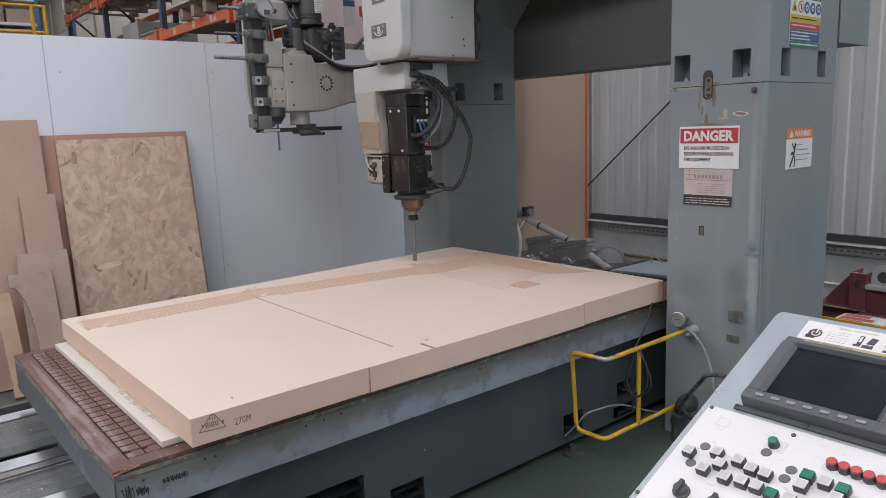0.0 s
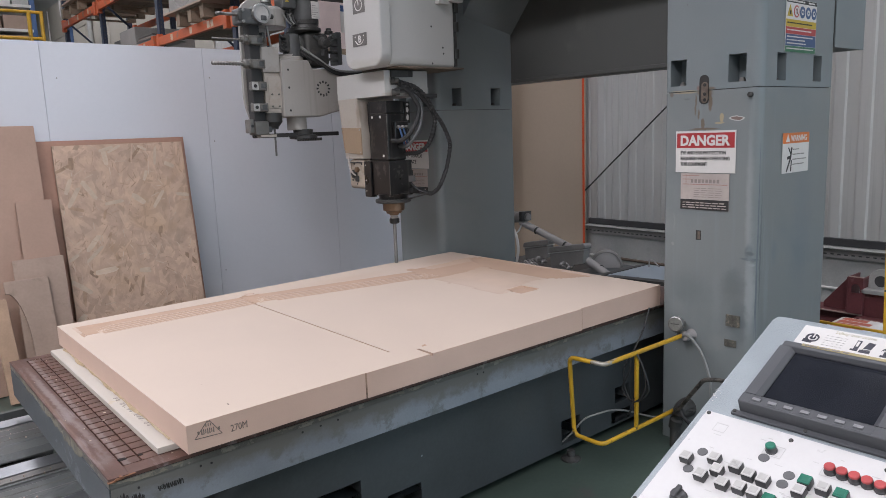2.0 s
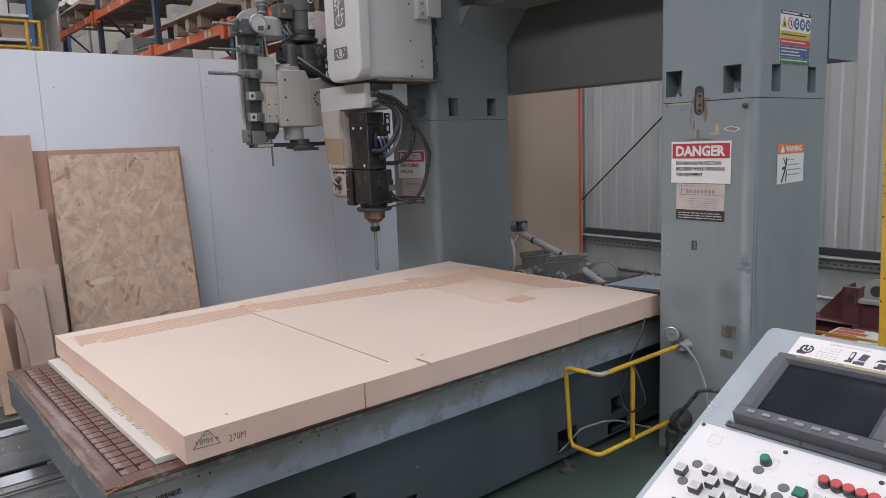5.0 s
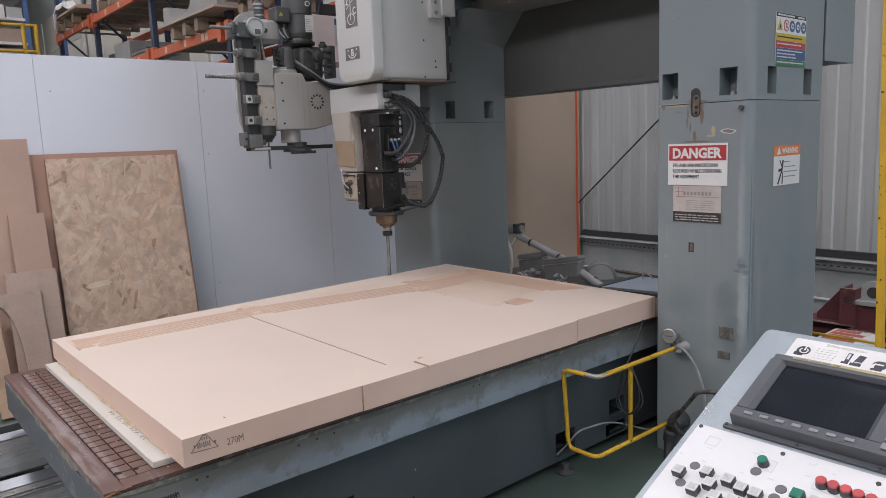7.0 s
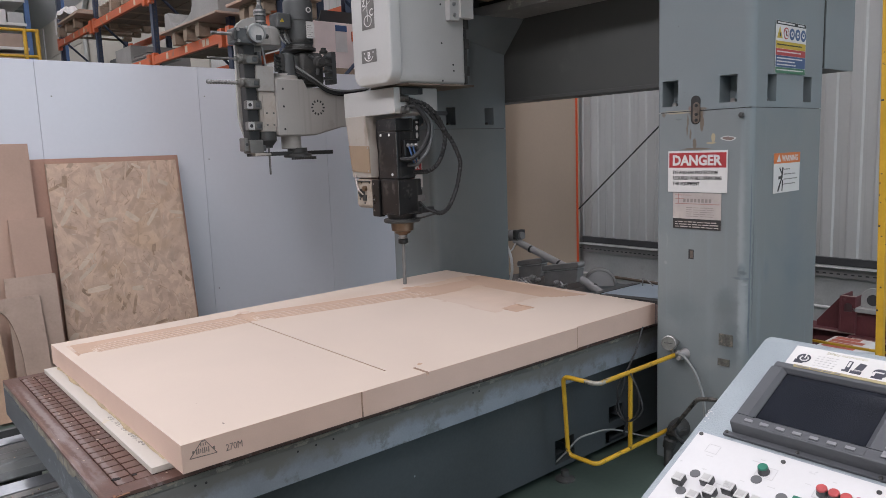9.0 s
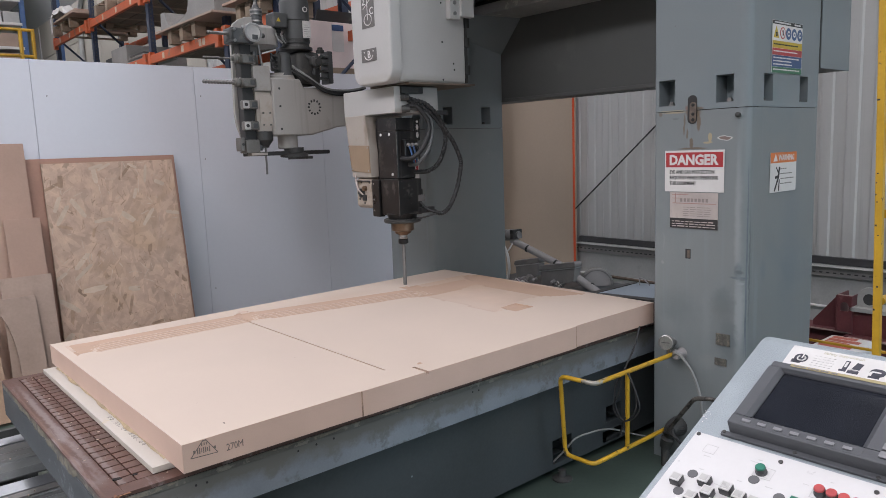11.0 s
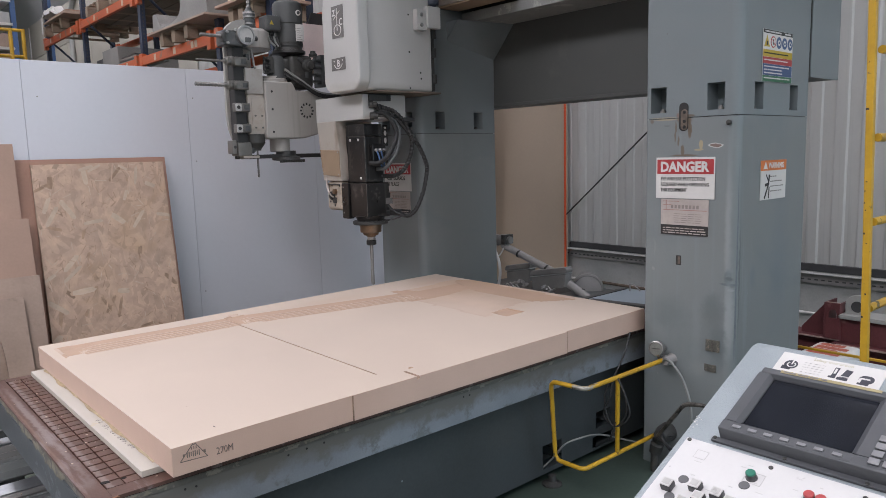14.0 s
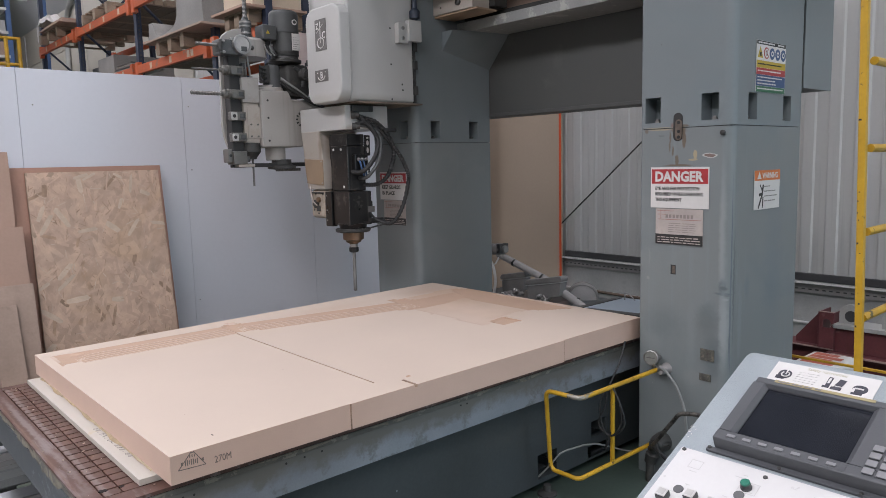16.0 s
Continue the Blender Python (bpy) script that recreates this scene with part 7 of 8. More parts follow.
    part("hose", tube(smooth_path([(X - .04, 2.37, .835), (X - .06, 2.30, .775), (X - .07, 2.255, .70), (X - .07, 2.245, .60), (X - .07, 2.265, .50)], 8), .0125, 8), M["sign_white"], v, "pale hose")
    part("hose", tube(smooth_path([(X - .02, 2.24, .83), (X - .05, 2.27, .76), (X - .05, 2.36, .735)], 8), .007, 8), M["sign_white"], v, "pale hose")
    for k in range(5):
        part("loose_wire", tube(smooth_path([(X - .10, 2.18 - .035 * k, .50), (X - .13, 2.14 - .035 * k, .525 + .012 * (k % 3)), (X - .12, 2.08 - .03 * k, .50)]), .006, 6), M["sign_white"] if k % 2 else M["dusty_grey"], v)
    part("tie_bar", rod((X + .74, 1.98, .470), (X + .74, 1.15, .460), .013, 10), M["rust_brown"], v, "rusty level bar")
    for y in (1.93, 1.83):
        part("bar_joint", lathe((X + .74, y, .470), (0, -1, 0), [(0, .02), (.03, .022), (.035, .014)], 10), M["dark_metal"], v)
    part("bar_stand", rod((X + .74, 1.96, .0), (X + .74, 1.96, .472), .012, 8), M["dark_metal"], v)
    t = thing("sheet_cover", (3.9, 1.0, 0), "pale blue-grey sheet metal cover behind the table", "cover")
    part("lid", prism([(-1.205, .47), (-.60, .47), (-.60, .56), (-1.205, .533)], (3.68, 0, 0), (4.20, 0, 0), (0, -1, 0), Z3, .004), M["pale_blue"], t)
    part("rim", prism([(-1.30, .46), (-1.208, .46), (-1.208, .538), (-1.30, .522)], (3.60, 0, 0), (4.20, 0, 0), (0, -1, 0), Z3, .004), M["dark_metal"], t, "dark channel rim")
    part("rim", prism([(-1.16, .47), (-.60, .47), (-.60, .565), (-1.16, .54)], (3.60, 0, 0), (3.678, 0, 0), (0, -1, 0), Z3, .004), M["dark_metal"], t, "dark channel rim")
    part("body", box(3.60, 4.25, .55, 1.3, .0, .465, .01), M["bed"], t)
    part("crank", tube(round_path([(4.1, 1.12, .54), (4.1, 1.12, .60), (4.05, 1.05, .605), (4.0, .96, .575)], .015), .005, 8), M["dusty_grey"], t)


chip_extractor()


def guard_fence():
    """Yellow ladder-like safety fence that runs away along x."""
    f = thing("guard_fence", (2.63, -1.06, 0), "yellow tubular safety fence with level bars", "fence")
    part("post", prism([(-1.096, 0), (-1.066, 0), (-1.004, 2.6), (-1.034, 2.6)], (2.614, 0, 0), (2.646, 0, 0), Y3, Z3, .005), M["yellow"], f, "scratched yellow post")
    rnd = random.Random(9)
    for z in (1.50, 1.46, 1.41, 1.38, 1.28, 1.24, 1.80, .92, 1.02):
        y_ = -1.078 + .0238 * z + rnd.uniform(-.010, .006)
        part("paint_chip", box(2.6132, 2.6142, y_, y_ + rnd.uniform(.004, .012), z, z + rnd.uniform(.003, .010)), M["ink"], f)
    for z in (.955, 1.33, 1.685, 2.045, 2.4):
        part("bar", rod((2.66, -1.06, z), (4.6, -1.06, z), .0175, 12), M["yellow"], f)
    part("post", box(4.6, 4.66, -1.09, -1.03, 0, 2.6, .006), M["yellow"], f)
    part("base_plate", box(2.55, 2.71, -1.14, -.98, 0, .012, .003), M["yellow"], f)
    g = thing("low_rail", (3.5, -1.0, 0), "low yellow steel rail beside the column", "rail")
    part("rail", box(3.49, 3.506, -1.9, -.30, .493, .507, .003), M["yellow"], g)
    for y in (-.36, -1.80):
        part("leg", box(3.486, 3.522, y, y + .03, 0, .4925, .004), M["yellow"], g)


guard_fence()


def red_frame():
    s = thing("steel_frame", (4.5, -.5, 0), "dark red steel frame with pale lifting lugs", "steel frame")
    part("web", prism([(.04, .0), (-.9, .0), (-.9, .34), (.04, .34)], (4.50, 0, 0), (4.515, 0, 0), Y3, Z3), M["red_steel"], s)
    part("gusset", prism([(-.06, .346), (-.06, .385), (-.222, .586), (-.228, .590), (-.228, .346)], (4.47, 0, 0), (4.485, 0, 0), Y3, Z3), M["red_steel"], s, "sloping red gusset plate")
    # end plate with an arched opening, in two halves that meet on its centre line
    arch = [(.026 * math.sin(radians(a)), .522 + .026 * math.cos(radians(a))) for a in range(0, 91, 15)]
    for sgn in (1, -1):
        half = [(0, .592), (0, .548)] + [(sgn * a, b) for a, b in arch[1:]] + [(sgn * .026, .487), (0, .487), (0, .345), (sgn * .044, .345), (sgn * .044, .592)]
        part("end_plate", prism(half, (4.40, -.286, 0), (4.412, -.286, 0), Y3, Z3), M["red_steel"], s, "red end plate with an arched opening")
    part("worn_edge", box(4.398, 4.4125, -.330, -.242, .5925, .597, .001), M["red_edge"], s, "worn pale edge")
    part("worn_edge", box(4.412, 4.4195, -.330, .05, .332, .343, .001), M["red_edge"], s)
    part("worn_edge", box(4.352, 4.3595, -.95, -.335, .315, .328, .001), M["red_edge"], s)
    part("gusset", box(4.413, 4.60, -.330, -.318, .10, .590, .003), M["red_steel"], s)
    part("gusset", box(4.40, 4.60, -.241, -.229, .345, .592, .003), M["red_steel"], s)
    part("flange", box(4.42, 4.60, -.30, .05, .332, .345, .003), M["red_steel"], s)
    part("upper_beam", box(4.44, 4.60, -.95, -.305, .05, .49, .004), M["red_steel"], s)
    part("shelf", box(4.36, 4.60, -.95, -.30, .315, .328, .003), M["red_steel"], s)
    part("lug_plate", box(4.40, 4.60, -.98, -.315, .491, .52, .004), M["galvanised"], s, "pale grey top plate")
    for y in (-.42, -.68):
        lug = [(.075 * math.cos(radians(a)), .075 * math.sin(radians(a))) for a in range(0, 181, 15)] + [(-.075, -.06), (.075, -.06)]
        l_ = part("lifting_lug", prism(lug, (4.45, y, .58), (4.475, y, .58), Y3, Z3, .003), M["galvanised"], s, "pale grey lifting lug")
        part("lug_hole", lathe((4.449, y, .575), (-1, 0, 0), [(0, .038), (.0012, .038)], 20), M["dark_gap_steel"], l_)
    part("foot", box(4.40, 4.60, -.9, 0.0, 0, .05, .004), M["red_steel"], s)
    k = thing("sack_pallet", (3.75, -.55, 0), "low wooden pallet under printed sacks", "pallet")
    part("deck", box(3.53, 4.05, -.88, -.32, .10, .14, .004), M["pallet"], k)
    for y in (-.87, -.62, -.40):
        part("runner", box(3.53, 4.05, y, y + .07, 0, .099, .004), M["pallet"], k)
    for q in range(3):
        z = .141 + .106 * q
        sk = thing("material_sack", (3.72, -.55, z), "red and white printed sack lying in a stack", "sack", "sacks on the pallet")
        part("sack", box(3.53, 3.88, -.645 - .01 * q, -.42 + .01 * q, z, z + .105, .038, 4), M["sign_white"], sk, "white plastic sack")
        for j in range(4):
            w_ = .175 - .04 * (j % 2)
            part("print_bar", plate(plane_at((3.575 + .068 * j, -.445, z + .1052), (0, -1, 0), (1, 0, 0)), w_, .056, .0008), M["sack_red"], sk)
    h = thing("coiled_hose", (3.6, -.95, 0), "thick dark hose hanging behind the fence", "hose")
    part("hose", tube(smooth_path([(3.55, -1.10, .80), (3.56, -1.00, .78), (3.57, -.955, .68), (3.57, -.96, .55), (3.58, -1.03, .44), (3.6, -1.2, .38), (3.65, -1.5, .25), (3.7, -1.6, .03)], 8), .022, 10), M["grey_motor"], h)


red_frame()


# ---- pallet racking beyond the partition ----
def pallet(name_group, x0, y0, z, lx=1.0, ly=1.2):
    p = thing("pallet", (x0 + lx / 2, y0 + ly / 2, z), "worn wooden pallet on the rack beams", "pallet", name_group)
    n = 7
    for k in range(n):
        y = y0 + k * (ly - .10) / (n - 1)
        part("top_plank", box(x0, x0 + lx, y, y + .095, z + .122, z + .144, .002), M["pallet"], p)
    for y in (y0, y0 + ly / 2 - .05, y0 + ly - .10):
        part("runner", box(x0, x0 + lx, y, y + .10, z + .10, z + .121, .002), M["pallet"], p)
        part("foot_plank", box(x0, x0 + lx, y, y + .10, z, z + .02, .002), M["pallet"], p)
        for x in (x0, x0 + lx / 2 - .06, x0 + lx - .12):
            part("block", box(x, x + .12, y, y + .10, z + .021, z + .099, .002), M["pallet"], p)
    return p


def racking():
    ys = (3.93, 5.03, 7.22, 9.62, 11.75)
    x0, x1 = 2.6, 3.65
    r = thing("pallet_rack", (3.1, 8.4, 0), "pallet racking with navy uprights and orange beams", "rack")
    for y in ys:
        for x in (x0, x1):
            up = part("upright", box(x - .035, x + .03, y - .045, y + .045, 0, 6.2, .004), M["navy"], r, "navy perforated upright")
            if x == x0 and 4 < y < 10:
                me = None
                for k in range(34):
                    z = 2.42 + k * .05
                    if me is None:
                        ob = part("upright_slot", box(x - .012, x + .003, y - .047, y - .044, z, z + .025), M["dark_gap_steel"], up)
                        me = ob.data
                    else:
                        ob = new("upright_slot", me)
                        ob.parent, ob.location = up, (0, 0, k * .05)
        for k in range(5):
            za, zb = 1.0 + k * .9, 1.9 + k * .9
            a, b = ((x0 + .08, x1) if k % 2 else (x1, x0 + .08))
            part("brace", rod((a, y, za), (b, y, zb), .018, 6), M["navy"], r)
    for (ya, yb) in zip(ys, ys[1:]):
        for z in (2.888, 3.672, 5.0):
            for x in (x0 - .066, x1 + .05):
                bm_ = part("beam", box(x - .02, x + .03, ya + .046, yb - .046, z - .052, z + .052, .005), M["orange"], r, "orange rack beam")
                for yy in (ya + .05, yb - .14):
                    part("beam_end", box(x - .024, x + .034, yy, yy + .09, z - .10, z + .09, .003), M["orange"], bm_)
                if x < x1:
                    for yy in (ya + .45, ya + 1.05, ya + 1.65):
                        part("beam_label", plate(plane_at((x - .021, yy, z - .035), (0, -1, 0), (0, 0, 1)), .07, .07, .001), M["pale_paper"], bm_)
    # pallets and moulds stored on it
    grp = "pallets on the rack"
    for x, y, z, ly in ((2.42, 5.42, 2.941, .78), (2.42, 10.15, 3.725, 1.08), (2.50, 8.02, 3.725, 1.15), (2.45, 5.4, 3.725, 1.3), (2.44, 3.98, 2.941, .50)):
        pallet(grp, x, y, z, .55 if y < 4 else 1.15, ly)
    m = thing("stored_mould", (2.7, 5.7, 3.086), "grey curved mould on an overhanging brown board", "mould")
    part("base_board", box(2.37, 3.6, 4.86, 6.46, 3.086, 3.108, .003), M["mdf"], m, "overhanging brown base board")
    prof = [(6.40, 0), (6.38, .205), (6.26, .20), (6.225, .15), (6.19, .085), (6.13, .045), (6.05, .03), (5.93, .035), (5.80, .05), (5.68, .075), (5.61, .11), (5.57, .17), (5.55, .30), (5.545, .60), (4.95, .62), (4.90, 0)]
    part("mould_body", prism(prof, (2.42, 0, 3.109), (3.4, 0, 3.109), Y3, Z3, .008), M["mould"], m, "grey curved mould body")
    b = thing("stored_board", (2.6, 10.6, 3.9), "stack of brown boards on a pallet", "boards")
    for q in range(3):
        part("board", box(2.36 + .03 * q, 3.5, 9.75 + .05 * q, 10.95 - .04 * q, 3.87 + .028 * q, 3.894 + .028 * q, .003), M["ply_pink"] if q == 2 else M["mdf"], b)
    w = thing("plastic_wrap", (2.36, 10.7, 3.95), "crumpled white plastic sheet over the stack", "plastic sheet")
    rw = random.Random(14)
    own = bmesh.new()
    grid = [[own.verts.new((2.33 + .05 * j + rw.uniform(-.02, .02), 10.98 - .07 * k + rw.uniform(-.02, .02), 3.952 + (.10 if 0 < j < 5 and 0 < k < 9 else 0) + rw.uniform(0, .05))) for j in range(6)] for k in range(10)]
    for p, q in zip(grid, grid[1:]):
        for j in range(5):
            own.faces.new((p[j], p[j + 1], q[j + 1], q[j]))
    part("sheet", own, M["sign_white"], w, smooth=0)
    part("hanging_flap", prism([(0, 0), (.09, .02), (.07, -.10), (.055, -.22), (.01, -.24), (.02, -.12)], (2.335, 10.99, 3.955), (2.345, 10.99, 3.955), (0, -1, 0), Z3), M["sign_white"], w)
    c = thing("crate", (2.9, 9.0, 2.941), "low grey steel crates behind the partition", "crate")
    part("crate_body", box(2.66, 3.5, 8.42, 9.10, 2.945, 3.25, .01), M["mould"], c)
    c1 = thing("crate", (2.9, 9.4, 2.941), "low darker grey steel crate on the rack", "crate")
    part("crate_body", box(2.72, 3.5, 9.12, 9.60, 2.945, 3.18, .01), M["grey_motor"], c1)
    c2 = thing("crate", (2.6, 7.7, 2.941), "flat grey stacked trays", "crate")
    for k in range(4):
        part("tray", box(2.55, 2.95, 7.34 + .03 * k, 8.10 - .05 * k, 2.941 + k * .024, 2.960 + k * .024, .004), M["grey_motor"] if k % 2 else M["mould"], c2)
    t = thing("trolley", (2.9, 10.6, 2.941), "dark steel frame on the rack", "trolley")
    part("frame", box(2.7, 3.5, 9.75, 11.6, 2.941, 3.02, .01), M["dark_gap_steel"], t)
    for z0, z1, y0, y1, mt, lb in ((3.726, 3.745, 7.3, 9.55, "tan_dark", "dark brown boards lying on the rack"), (2.942, 2.965, 5.1, 7.15, "tan_dark", "dark brown shelf boards on the rack")):
        d = thing("shelf_board", (3.2, (y0 + y1) / 2, z0), lb, "board")
        for q in range(4):
            part("board", box(2.72 + .23 * q, 2.94 + .23 * q, y0, y1, z0, z1, .003), M[mt], d)
    tm = thing("timber_stack", (3.2, 8.4, 3.746), "brown timber lengths stacked on the rack", "timber")
    for q in range(5):
        part("timber", box(2.75 + .14 * q, 2.86 + .14 * q, 7.35 + .05 * (q % 2), 9.3 + .08 * (q % 3), 3.746, 3.83 + .03 * (q % 2), .004), M["pallet"], tm)
    # plywood box on the near bay's upper pallet, and a clear-wrapped carton beside it
    k = thing("plywood_crate", (2.9, 4.25, 3.086), "pale plywood crate on a pallet", "crate")
    part("crate_body", box(2.45, 2.95, 3.92, 4.50, 3.112, 3.85, .004), M["pale_paper"], k)
    part("crate_base", box(2.36, 3.0, 3.90, 4.60, 3.086, 3.111, .003), M["ply_pink"], k, "thin plywood base board")


def back_rack():
    """Second row of racking, seen through the gap beside the milling head."""
    r = thing("pallet_rack", (4.5, 6.1, 0), "second pallet rack row with navy uprights and an orange beam", "rack")
    for y in (5.03, 7.22):
        for x in (4.02, 5.0):
            part("upright", box(x - .045, x + .045, y - .045, y + .045, 0, 6.2, .004), M["navy"], r, "navy perforated upright")
    for z in (2.63, 3.67):
        for x in (3.96, 5.06):
            part("beam", box(x - .02, x + .02, 5.08, 7.17, z - .05, z + .05, .005), M["orange"], r, "orange rack beam")


M["pale_paper"] = mk("pale_paper", (0.55, 0.45, 0.34), 0.6, var=0.1)
racking()
back_rack()


def wrapped_carton():
    c = thing("wrapped_carton", (3.5, 4.7, 0), "pinkish carton in clear wrap with blue print", "carton")
    part("carton", box(3.22, 3.75, 4.45, 4.95, 2.55, 3.02, .01), M["carton"], c)
    part("print_bar", box(3.48, 3.62, 4.444, 4.449, 2.72, 3.0), M["sign_white"], c)
    part("print_bar", box(3.48, 3.62, 4.440, 4.443, 2.93, 2.99), M["sign_blue"], c)
    part("stand", box(3.2, 3.8, 4.4, 5.0, 0, 2.549, .01), M["pallet"], c)
    t = thing("parts_tray", (3.45, 4.45, 3.021), "dark grey steel tray on a carton", "tray")
    part("tray", prism([(4.40, .10), (4.46, 0), (4.85, 0), (4.90, .10), (4.88, .10), (4.83, .014), (4.48, .014), (4.42, .10)], (3.30, 0, 3.021), (3.75, 0, 3.021), Y3, Z3), M["grey_motor"], t)


M["carton"] = mk("pink_carton", (0.78, 0.66, 0.64), 0.5, var=0.08, scale=4)
wrapped_carton()


def access_tower():
    """Blue access stairs with yellow guard rail, far behind."""
    t = thing("access_tower", (1.3, 10.5, 0), "blue steel access tower with yellow guard rail", "access tower")
    for x, y in ((1.95, 11.0), (0.6, 10.4), (1.83, 12.2), (3.20, 14.0)):
        part("post", box(x - .035, x + .035, y - .035, y + .035, 0, 6.0, .004), M["blue_plastic"], t, "blue post")
    for z in (3.47, 3.84, 4.20, 4.66):
        part("deck", box(.2, 1.93, 10.96, 12.1, z - .022, z + .022, .004), M["sign_white"], t, "white-edged shelf deck")
    for x0, x1, z0, z1, mat in ((.9, 1.50, 3.495, 3.76, "pallet"), (1.53, 1.90, 3.495, 3.70, "mdf"), (1.40, 1.66, 3.865, 4.06, "sign_white"), (1.68, 1.905, 3.865, 4.03, "galvanised"), (1.2, 1.85, 4.225, 4.45, "pallet"), (1.1, 1.88, 3.05, 3.40, "mdf")):
        part("store_box", box(x0, x1, 11.0, 11.7, z0, z1, .008), M[mat], t, "stored carton")
    for z in (3.18, 3.54):
        part("guard", rod((.2, 9.6, z), (1.77, 9.6, z), .022, 10), M["yellow"], t, "yellow guard rail")
    for x in (.6, 1.61, 1.77):
        part("guard_post", rod((x, 9.6, 0), (x, 9.6, 3.56), .026, 10), M["yellow"], t)


access_tower()


# ---- the control console in front ----
PC = Vector((0.766, -1.568, 1.126))
TI = radians(23.5)
PU, PV = Vector((0, -1, 0)), Vector((math.cos(TI), 0, math.sin(TI)))
PN = PU.cross(PV)
PN = PN if PN.z > 0 else -PN


def PP(u, v, n=-.03):
    return PC + PU * u + PV * v + PN * n


def pbox(u0, u1, v0, v1, n0, n1, bevel=0.0, segs=2, bm=None):
    m = Matrix(((PU.x, PV.x, PN.x, PC.x), (PU.y, PV.y, PN.y, PC.y), (PU.z, PV.z, PN.z, PC.z), (0, 0, 0, 1)))
    return box(u0, u1, v0, v1, n0, n1, bevel, segs, bm, m)


def pplane(u, v, n):
    return plane_at(PP(u, v, n), PU, PV)


def console():
    c = thing("control_console", (0.75, -1.75, 0), "grey machine control console with sloping front panel", "control console")
    # desk: sloping top, rounded upper edge, body and foot
    side = [(-.50, -.03), (.212, -.03), (.236, -.038), (.252, -.052), (.258, -.074), (.20, -.42), (-.10, -.42), (-.50, -.10)]
    part("desk", prism(side, PP(-.2235, 0, 0), PP(.62, 0, 0), PV, PN, .008), M["console"], c, "textured grey-blue sheet metal desk")
    part("pedestal", box(.58, .98, -2.05, -1.42, .05, .86, .01), M["console"], c)
    part("plinth", box(.55, 1.0, -2.08, -1.40, 0, .05, .004), M["bezel"], c)
    # white button plate
    pl = part("button_plate", pbox(-.2055, .60, -.46, -.1367, -.0295, -.0265, .001), M["console_plate"], c, "off-white button plate")
    for u, v in ((-.1975, -.143), (-.0195, -.152), (-.2095, -.4137), (.15, -.155)):
        part("screw", lathe(PP(u, v, -.0265), PN, [(0, .0045), (.002, .0045), (.003, .003)], 12), M["dark_metal"], pl)
    # safety strip at the top
    ss = part("safety_strip", pbox(-.1415, .078, .118, .209, -.0295, -.0285), M["sign_white"], c, "white safety instruction strip")
    letters("lettering", "Safety instruction", .0085, pplane(-.072, .1965, -.0284), M["pale_print"], ss, .083)
    def glyph(u0, v0, w_, h_, mat="picto", n0=-.0284):
        part("pictogram", pbox(u0, u0 + w_, v0, v0 + h_, n0, n0 + .0005), M[mat], ss)

    def ring(u, v, r, wd, a0, a1, mat, n0):
        for k in range(12):
            b0, b1 = radians(a0 + (a1 - a0) * k / 12), radians(a0 + (a1 - a0) * (k + 1.15) / 12)
            part("pictogram", rod(PP(u + r * math.cos(b0), v + r * math.sin(b0), n0), PP(u + r * math.cos(b1), v + r * math.sin(b1), n0), wd, 5), M[mat], ss)

    # a head with ear protection, a boot and a face with goggles
    part("pictogram", prism(rounded(.029, .030, .0135), PP(-.1105, .168, -.0284), PP(-.1105, .168, -.0279), PU, PV), M["picto"], ss, "dark pictogram")
    glyph(-.127, .149, .020, .012)
    ring(-.109, .167, .0085, .0017, 130, 410, "sign_white", -.0276)
    glyph(-.1102, .168, .0030, .018, "sign_white", -.0279)
    glyph(-.0205, .150, .0095, .037)
    glyph(-.0185, .165, .0045, .018, "sign_white", -.0279)
    glyph(-.0255, .150, .006, .006)
    part("pictogram", prism([(0, 0), (.016, 0), (.020, .026), (.006, .028)], PP(-.0035, .158, -.0284), PP(-.0035, .158, -.0279), PU, PV), M["picto"], ss)
    glyph(-.008, .148, .022, .009)
    glyph(-.009, .159, .022, .0022, "sign_white", -.0279)
    part("pictogram", prism(rounded(.030, .026, .012), PP(.048, .165, -.0284), PP(.048, .165, -.0279), PU, PV), M["picto"], ss)
    glyph(.034, .146, .022, .010)
    glyph(.037, .164, .018, .0042, "sign_white", -.0279)
    glyph(.034, .152, .005, .014, "sign_white", -.0279)
    ink = random.Random(44)
    for k in range(5):
        for q in range(5):
            bar(ss, pplane(-.085 + q * .0095, .150 + .0085 * k, -.0284), ink.uniform(.004, .008), .0008, M["plate_print"])
    # monitor
    # dark frame with a sloping inner rim round the screen
    mon = part("monitor_bezel", pbox(-.1425, .40, -.1155, -.0865, -.029, .0062, .003, 3), M["bezel"], c, "dark grey monitor bezel")
    part("bezel_bar", pbox(-.139, .40, .0835, .103, -.029, .0066, .0045, 3), M["bezel"], c)
    part("bezel_side", pbox(-.1408, -.1165, -.0862, .0832, -.029, .0056, .0006), M["bezel"], c)
    part("bezel_side", pbox(.1135, .40, -.0862, .0832, -.029, .0056, .0006), M["bezel"], c)
    own = bmesh.new()
    o_ = [own.verts.new(PP(u, v, .0054)) for u, v in ((-.1166, -.0863), (.1136, -.0863), (.1136, .0833), (-.1166, .0833))]
    i_ = [own.verts.new(PP(u, v, -.0035)) for u, v in ((-.1075, -.0775), (.1035, -.0775), (.1035, .0795), (-.1075, .0795))]
    d_ = [own.verts.new(PP(u, v, -.012)) for u, v in ((-.1075, -.0775), (.1035, -.0775), (.1035, .0795), (-.1075, .0795))]
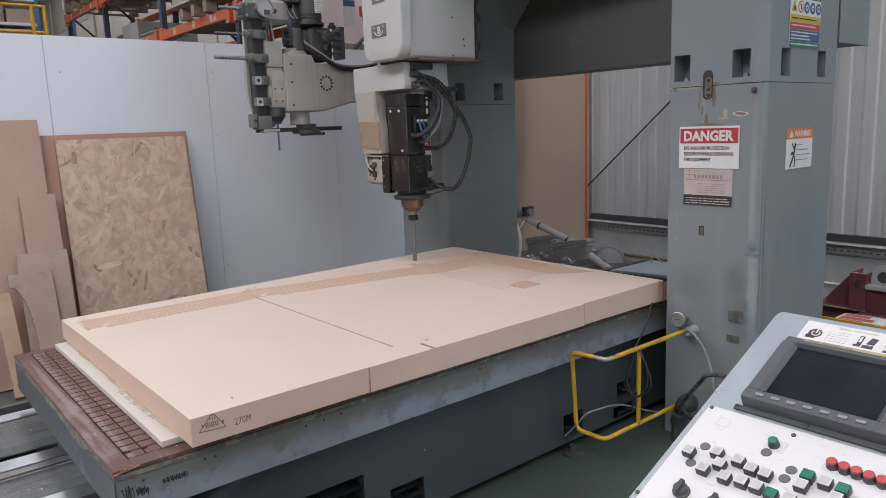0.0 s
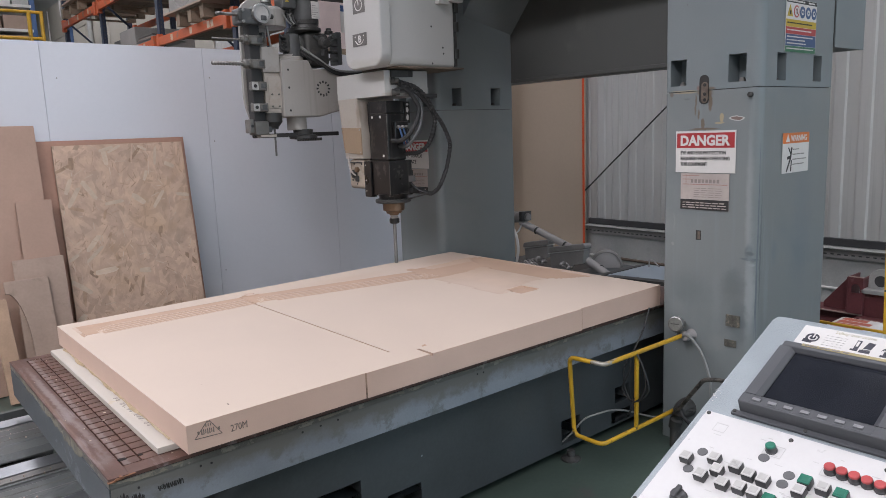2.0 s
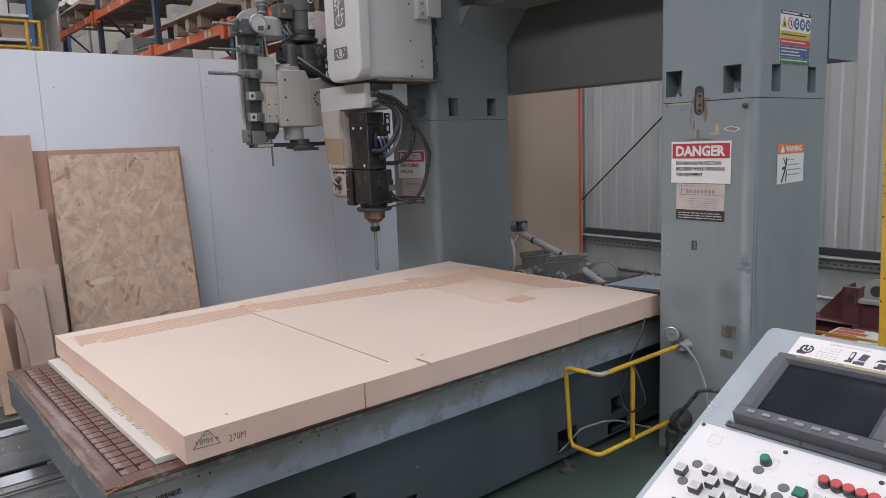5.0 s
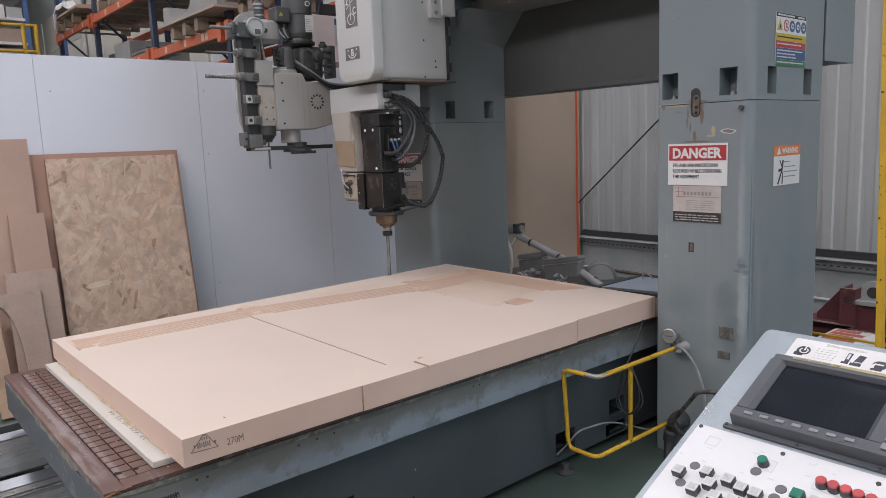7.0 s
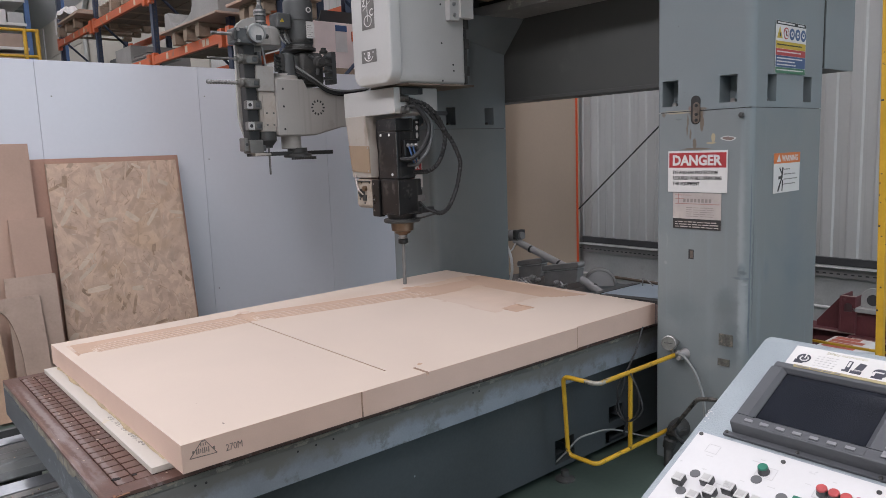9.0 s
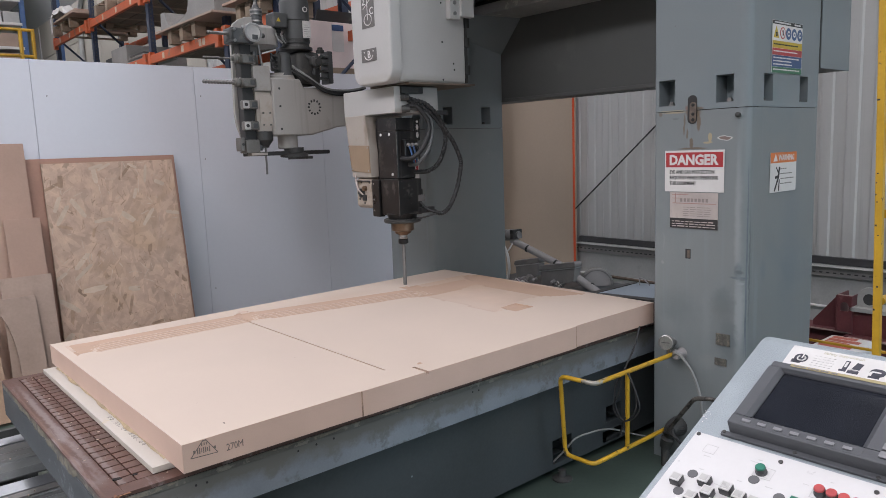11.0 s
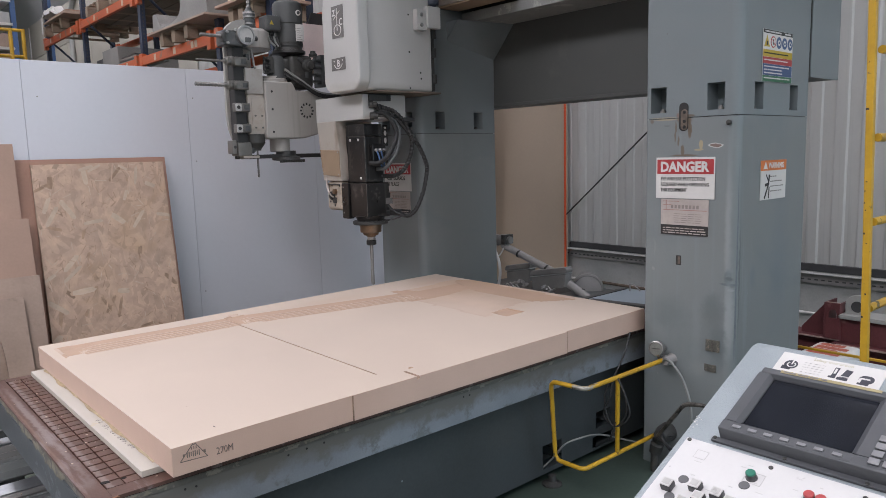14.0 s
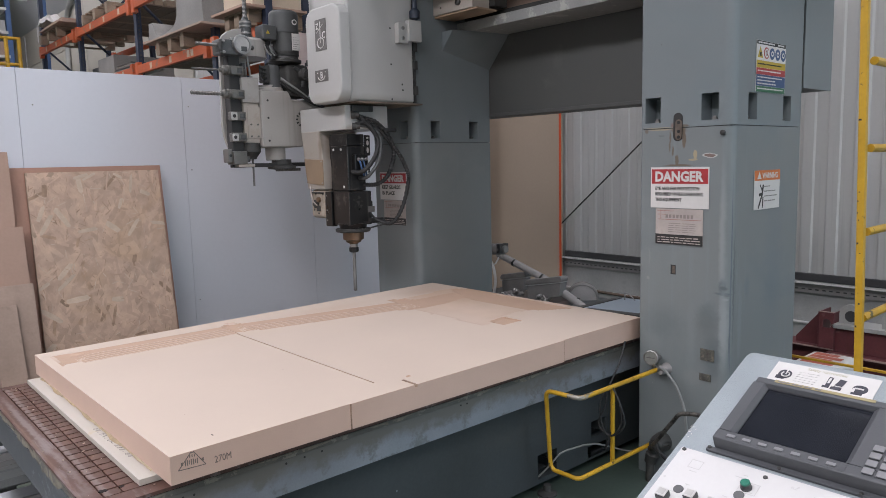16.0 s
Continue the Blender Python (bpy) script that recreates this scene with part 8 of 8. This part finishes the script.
    for k in range(4):
        own.faces.new((o_[k], o_[(k + 1) % 4], i_[(k + 1) % 4], i_[k]))
        own.faces.new((i_[k], i_[(k + 1) % 4], d_[(k + 1) % 4], d_[k]))
    part("inner_rim", own, M["bezel"], c, "sloping dark rim round the screen", smooth=0, recalc=False)
    part("bezel_skirt", pbox(-.1565, .41, -.128, -.1153, -.029, -.022, .002), M["bezel"], c)
    part("key_strip", pbox(-.120, .112, -.1120, -.0930, .0058, .0068, .0004), M["bezel"], mon)
    part("screen", pbox(-.112, .108, -.082, .0835, -.012, -.0065), M["screen"], c, "dark dusty switched-off screen")
    part("brand_strip", pbox(-.0985, .102, .0925, .1005, .0067, .0075), M["pale_label"], c, "pale gold strip with plain bars")
    for u, w_ in ((-.092, .026), (-.062, .022), (-.036, .016), (-.014, .012)):
        bar(c, pplane(u, .0945, .0076), w_, .0032, M["grey_ink"])
    for k in range(7):
        u = -.1066 + k * .0323
        part("soft_key", pbox(u - .0085, u + .0085, -.1065, -.0985, .0068, .0098, .001), M["key_grey"], mon)
    for u, v in ((-.150, -.1205), (-.0045, -.1225), (.143, -.1245)):
        part("bezel_screw", lathe(PP(u, v, -.022), PN, [(0, .004), (.002, .004), (.003, .002)], 10), M["dark_metal"], mon)
    for i in range(4):
        for j in range(3):
            part("data_key", pbox(.138 + j * .024, .157 + j * .024, -.104 + i * .021, -.088 + i * .021, .0075, .0105, .0015), M["key_grey"], c)

    def button(u, v, top, shape="square"):
        if shape == "square":
            b = part("push_button", pbox(u - .0108, u + .0108, v - .0108, v + .0108, -.0265, -.0115, .0012), M["cap_side"], c)
            part("cap", pbox(u - .0105, u + .0105, v - .0105, v + .0105, -.0118, -.0085, .0016), M["cap_rim"] if top == "cap_clear" else M[top], b)
            part("cap_insert", pbox(u - .0075, u + .0075, v - .0072, v + .0072, -.0086, -.0078, .0003), M[top], b)
        else:
            b = part("push_button", lathe(PP(u, v, -.0265), PN, [(0, .0112), (.003, .0112), (.004, .0100), (.011, .0100), (.0125, .0095)], 20), M["cap_side"], c)
            part("cap", lathe(PP(u, v, -.0140), PN, [(0, .0096), (.0028, .0094), (.0040, .0080)], 20), M[top], b)

    for u, v, k in ((-.1701, -.2821, "cap_clear"), (-.1198, -.2622, "cap_clear"), (-.1230, -.3116, "cap_clear"), (-.1010, -.2876, "cap_clear"), (-.0742, -.2640, "cap_clear"), (-.0450, -.2725, "cap_clear"), (-.0169, -.2737, "cap_clear"), (-.0777, -.3130, "cap_clear"), (-.0462, -.3084, "cap_clear"), (-.0180, -.3081, "cap_clear"), (.0116, -.3136, "green"), (.0478, -.2458, "green"), (.1099, -.2496, "green"), (.0469, -.2708, "cap_clear"), (.0791, -.2472, "cap_clear"), (.1069, -.2735, "cap_clear"), (.0420, -.3090, "cap_clear"), (.140, -.268, "cap_clear"), (.140, -.306, "cap_clear")):
        button(u, v, k)
    button(-.0400, -.1915, "green", "round")
    for k in range(6):
        button(.0710 + k * .0212, -.1975 - k * .0012, "red", "round")
    for u, v in ((-.1542, -.2497), (-.1575, -.3012), (-.0445, -.2146), (.0132, -.2365), (.0112, -.2607)):
        part("blank_plug", lathe(PP(u, v, -.0265), PN, [(0, .0105), (.0015, .010)], 20), M["plug"], pl, "grey blank plug")
    for u, v in ((-.1360, -.374), (-.066, -.376)):
        kn = part("rotary_knob", lathe(PP(u, v, -.0265), PN, [(0, .017), (.004, .017), (.006, .0145), (.014, .0135), (.016, .011)], 22), M["cap_side"], c, "black rotary knob")
        part("knob_grip", pbox(u - .0045, u + .0045, v - .017, v + .014, -.013, -.003, .002), M["cap_side"], kn)
    def outline(u0, u1, v0, v1):
        for a_ in ((u0, u1, v0, v0 + .0012), (u0, u1, v1 - .0012, v1), (u0, u0 + .0012, v0, v1), (u1 - .0012, u1, v0, v1)):
            part("print_line", pbox(*a_, -.0265, -.0261), M["plate_print"], pl)

    outline(-.054, -.018, -.206, -.176)
    outline(.056, .20, -.212, -.184)
    outline(-.168, -.142, -.186, -.162)
    rnd = random.Random(6)
    for k in range(34):
        u, v = rnd.uniform(-.19, .14), rnd.uniform(-.335, -.16)
        bar(pl, pplane(u, v, -.0264), .006 + .012 * rnd.random(), .0016, M["plate_print"], t=.0003)
    for k in range(22):
        u, v = -.2225 + abs(rnd.gauss(0, .007)), -.0807 + rnd.gauss(0, .010)
        s = rnd.uniform(.0006, .0022)
        part("paint_chip", pbox(u, u + s, v, v + s * rnd.uniform(.6, 2.0), -.0302, -.0296), M["sign_white"], c)
    part("support_bracket", box(.95, 1.02, -1.9, -1.5, .3, 1.0, .005), M["console"], c)


M["plate_print"] = mk("plate_print", (0.50, 0.49, 0.485), 0.5, var=0.1)
console()


# ---- what moves ----
def motions():
    """The head sweeps across at an even pace; at each turn the table steps on by one cut."""
    hi, lo = 0.379, -0.083
    turn = [(0.0, 0.0), (4.43, hi), (4.68, hi), (10.085, lo), (10.33, lo), (15.735, hi), (16.0, hi)]
    rows = []
    t = 0.0
    marks = sorted({round(k * .25, 3) for k in range(65)} | {a for a, _ in turn})
    for t in marks:
        for (a, p), (b, q) in zip(turn, turn[1:]):
            if a <= t <= b:
                d = p + (q - p) * (t - a) / (b - a)
        rows.append((t, pose(HEAD.x, HEAD.y + d, 1.2)))
    walk(mill, rows)
    steps = [(0, 0), (4.40, 0), (4.70, 1), (10.06, 1), (10.36, 2), (15.70, 2), (15.98, 3), (16.0, 3)]
    for ob in (table, board, block):
        o = ORIGIN[ob]
        walk(ob, [(t, pose(o.x + k * STEP, o.y, o.z)) for t, k in steps])


motions()
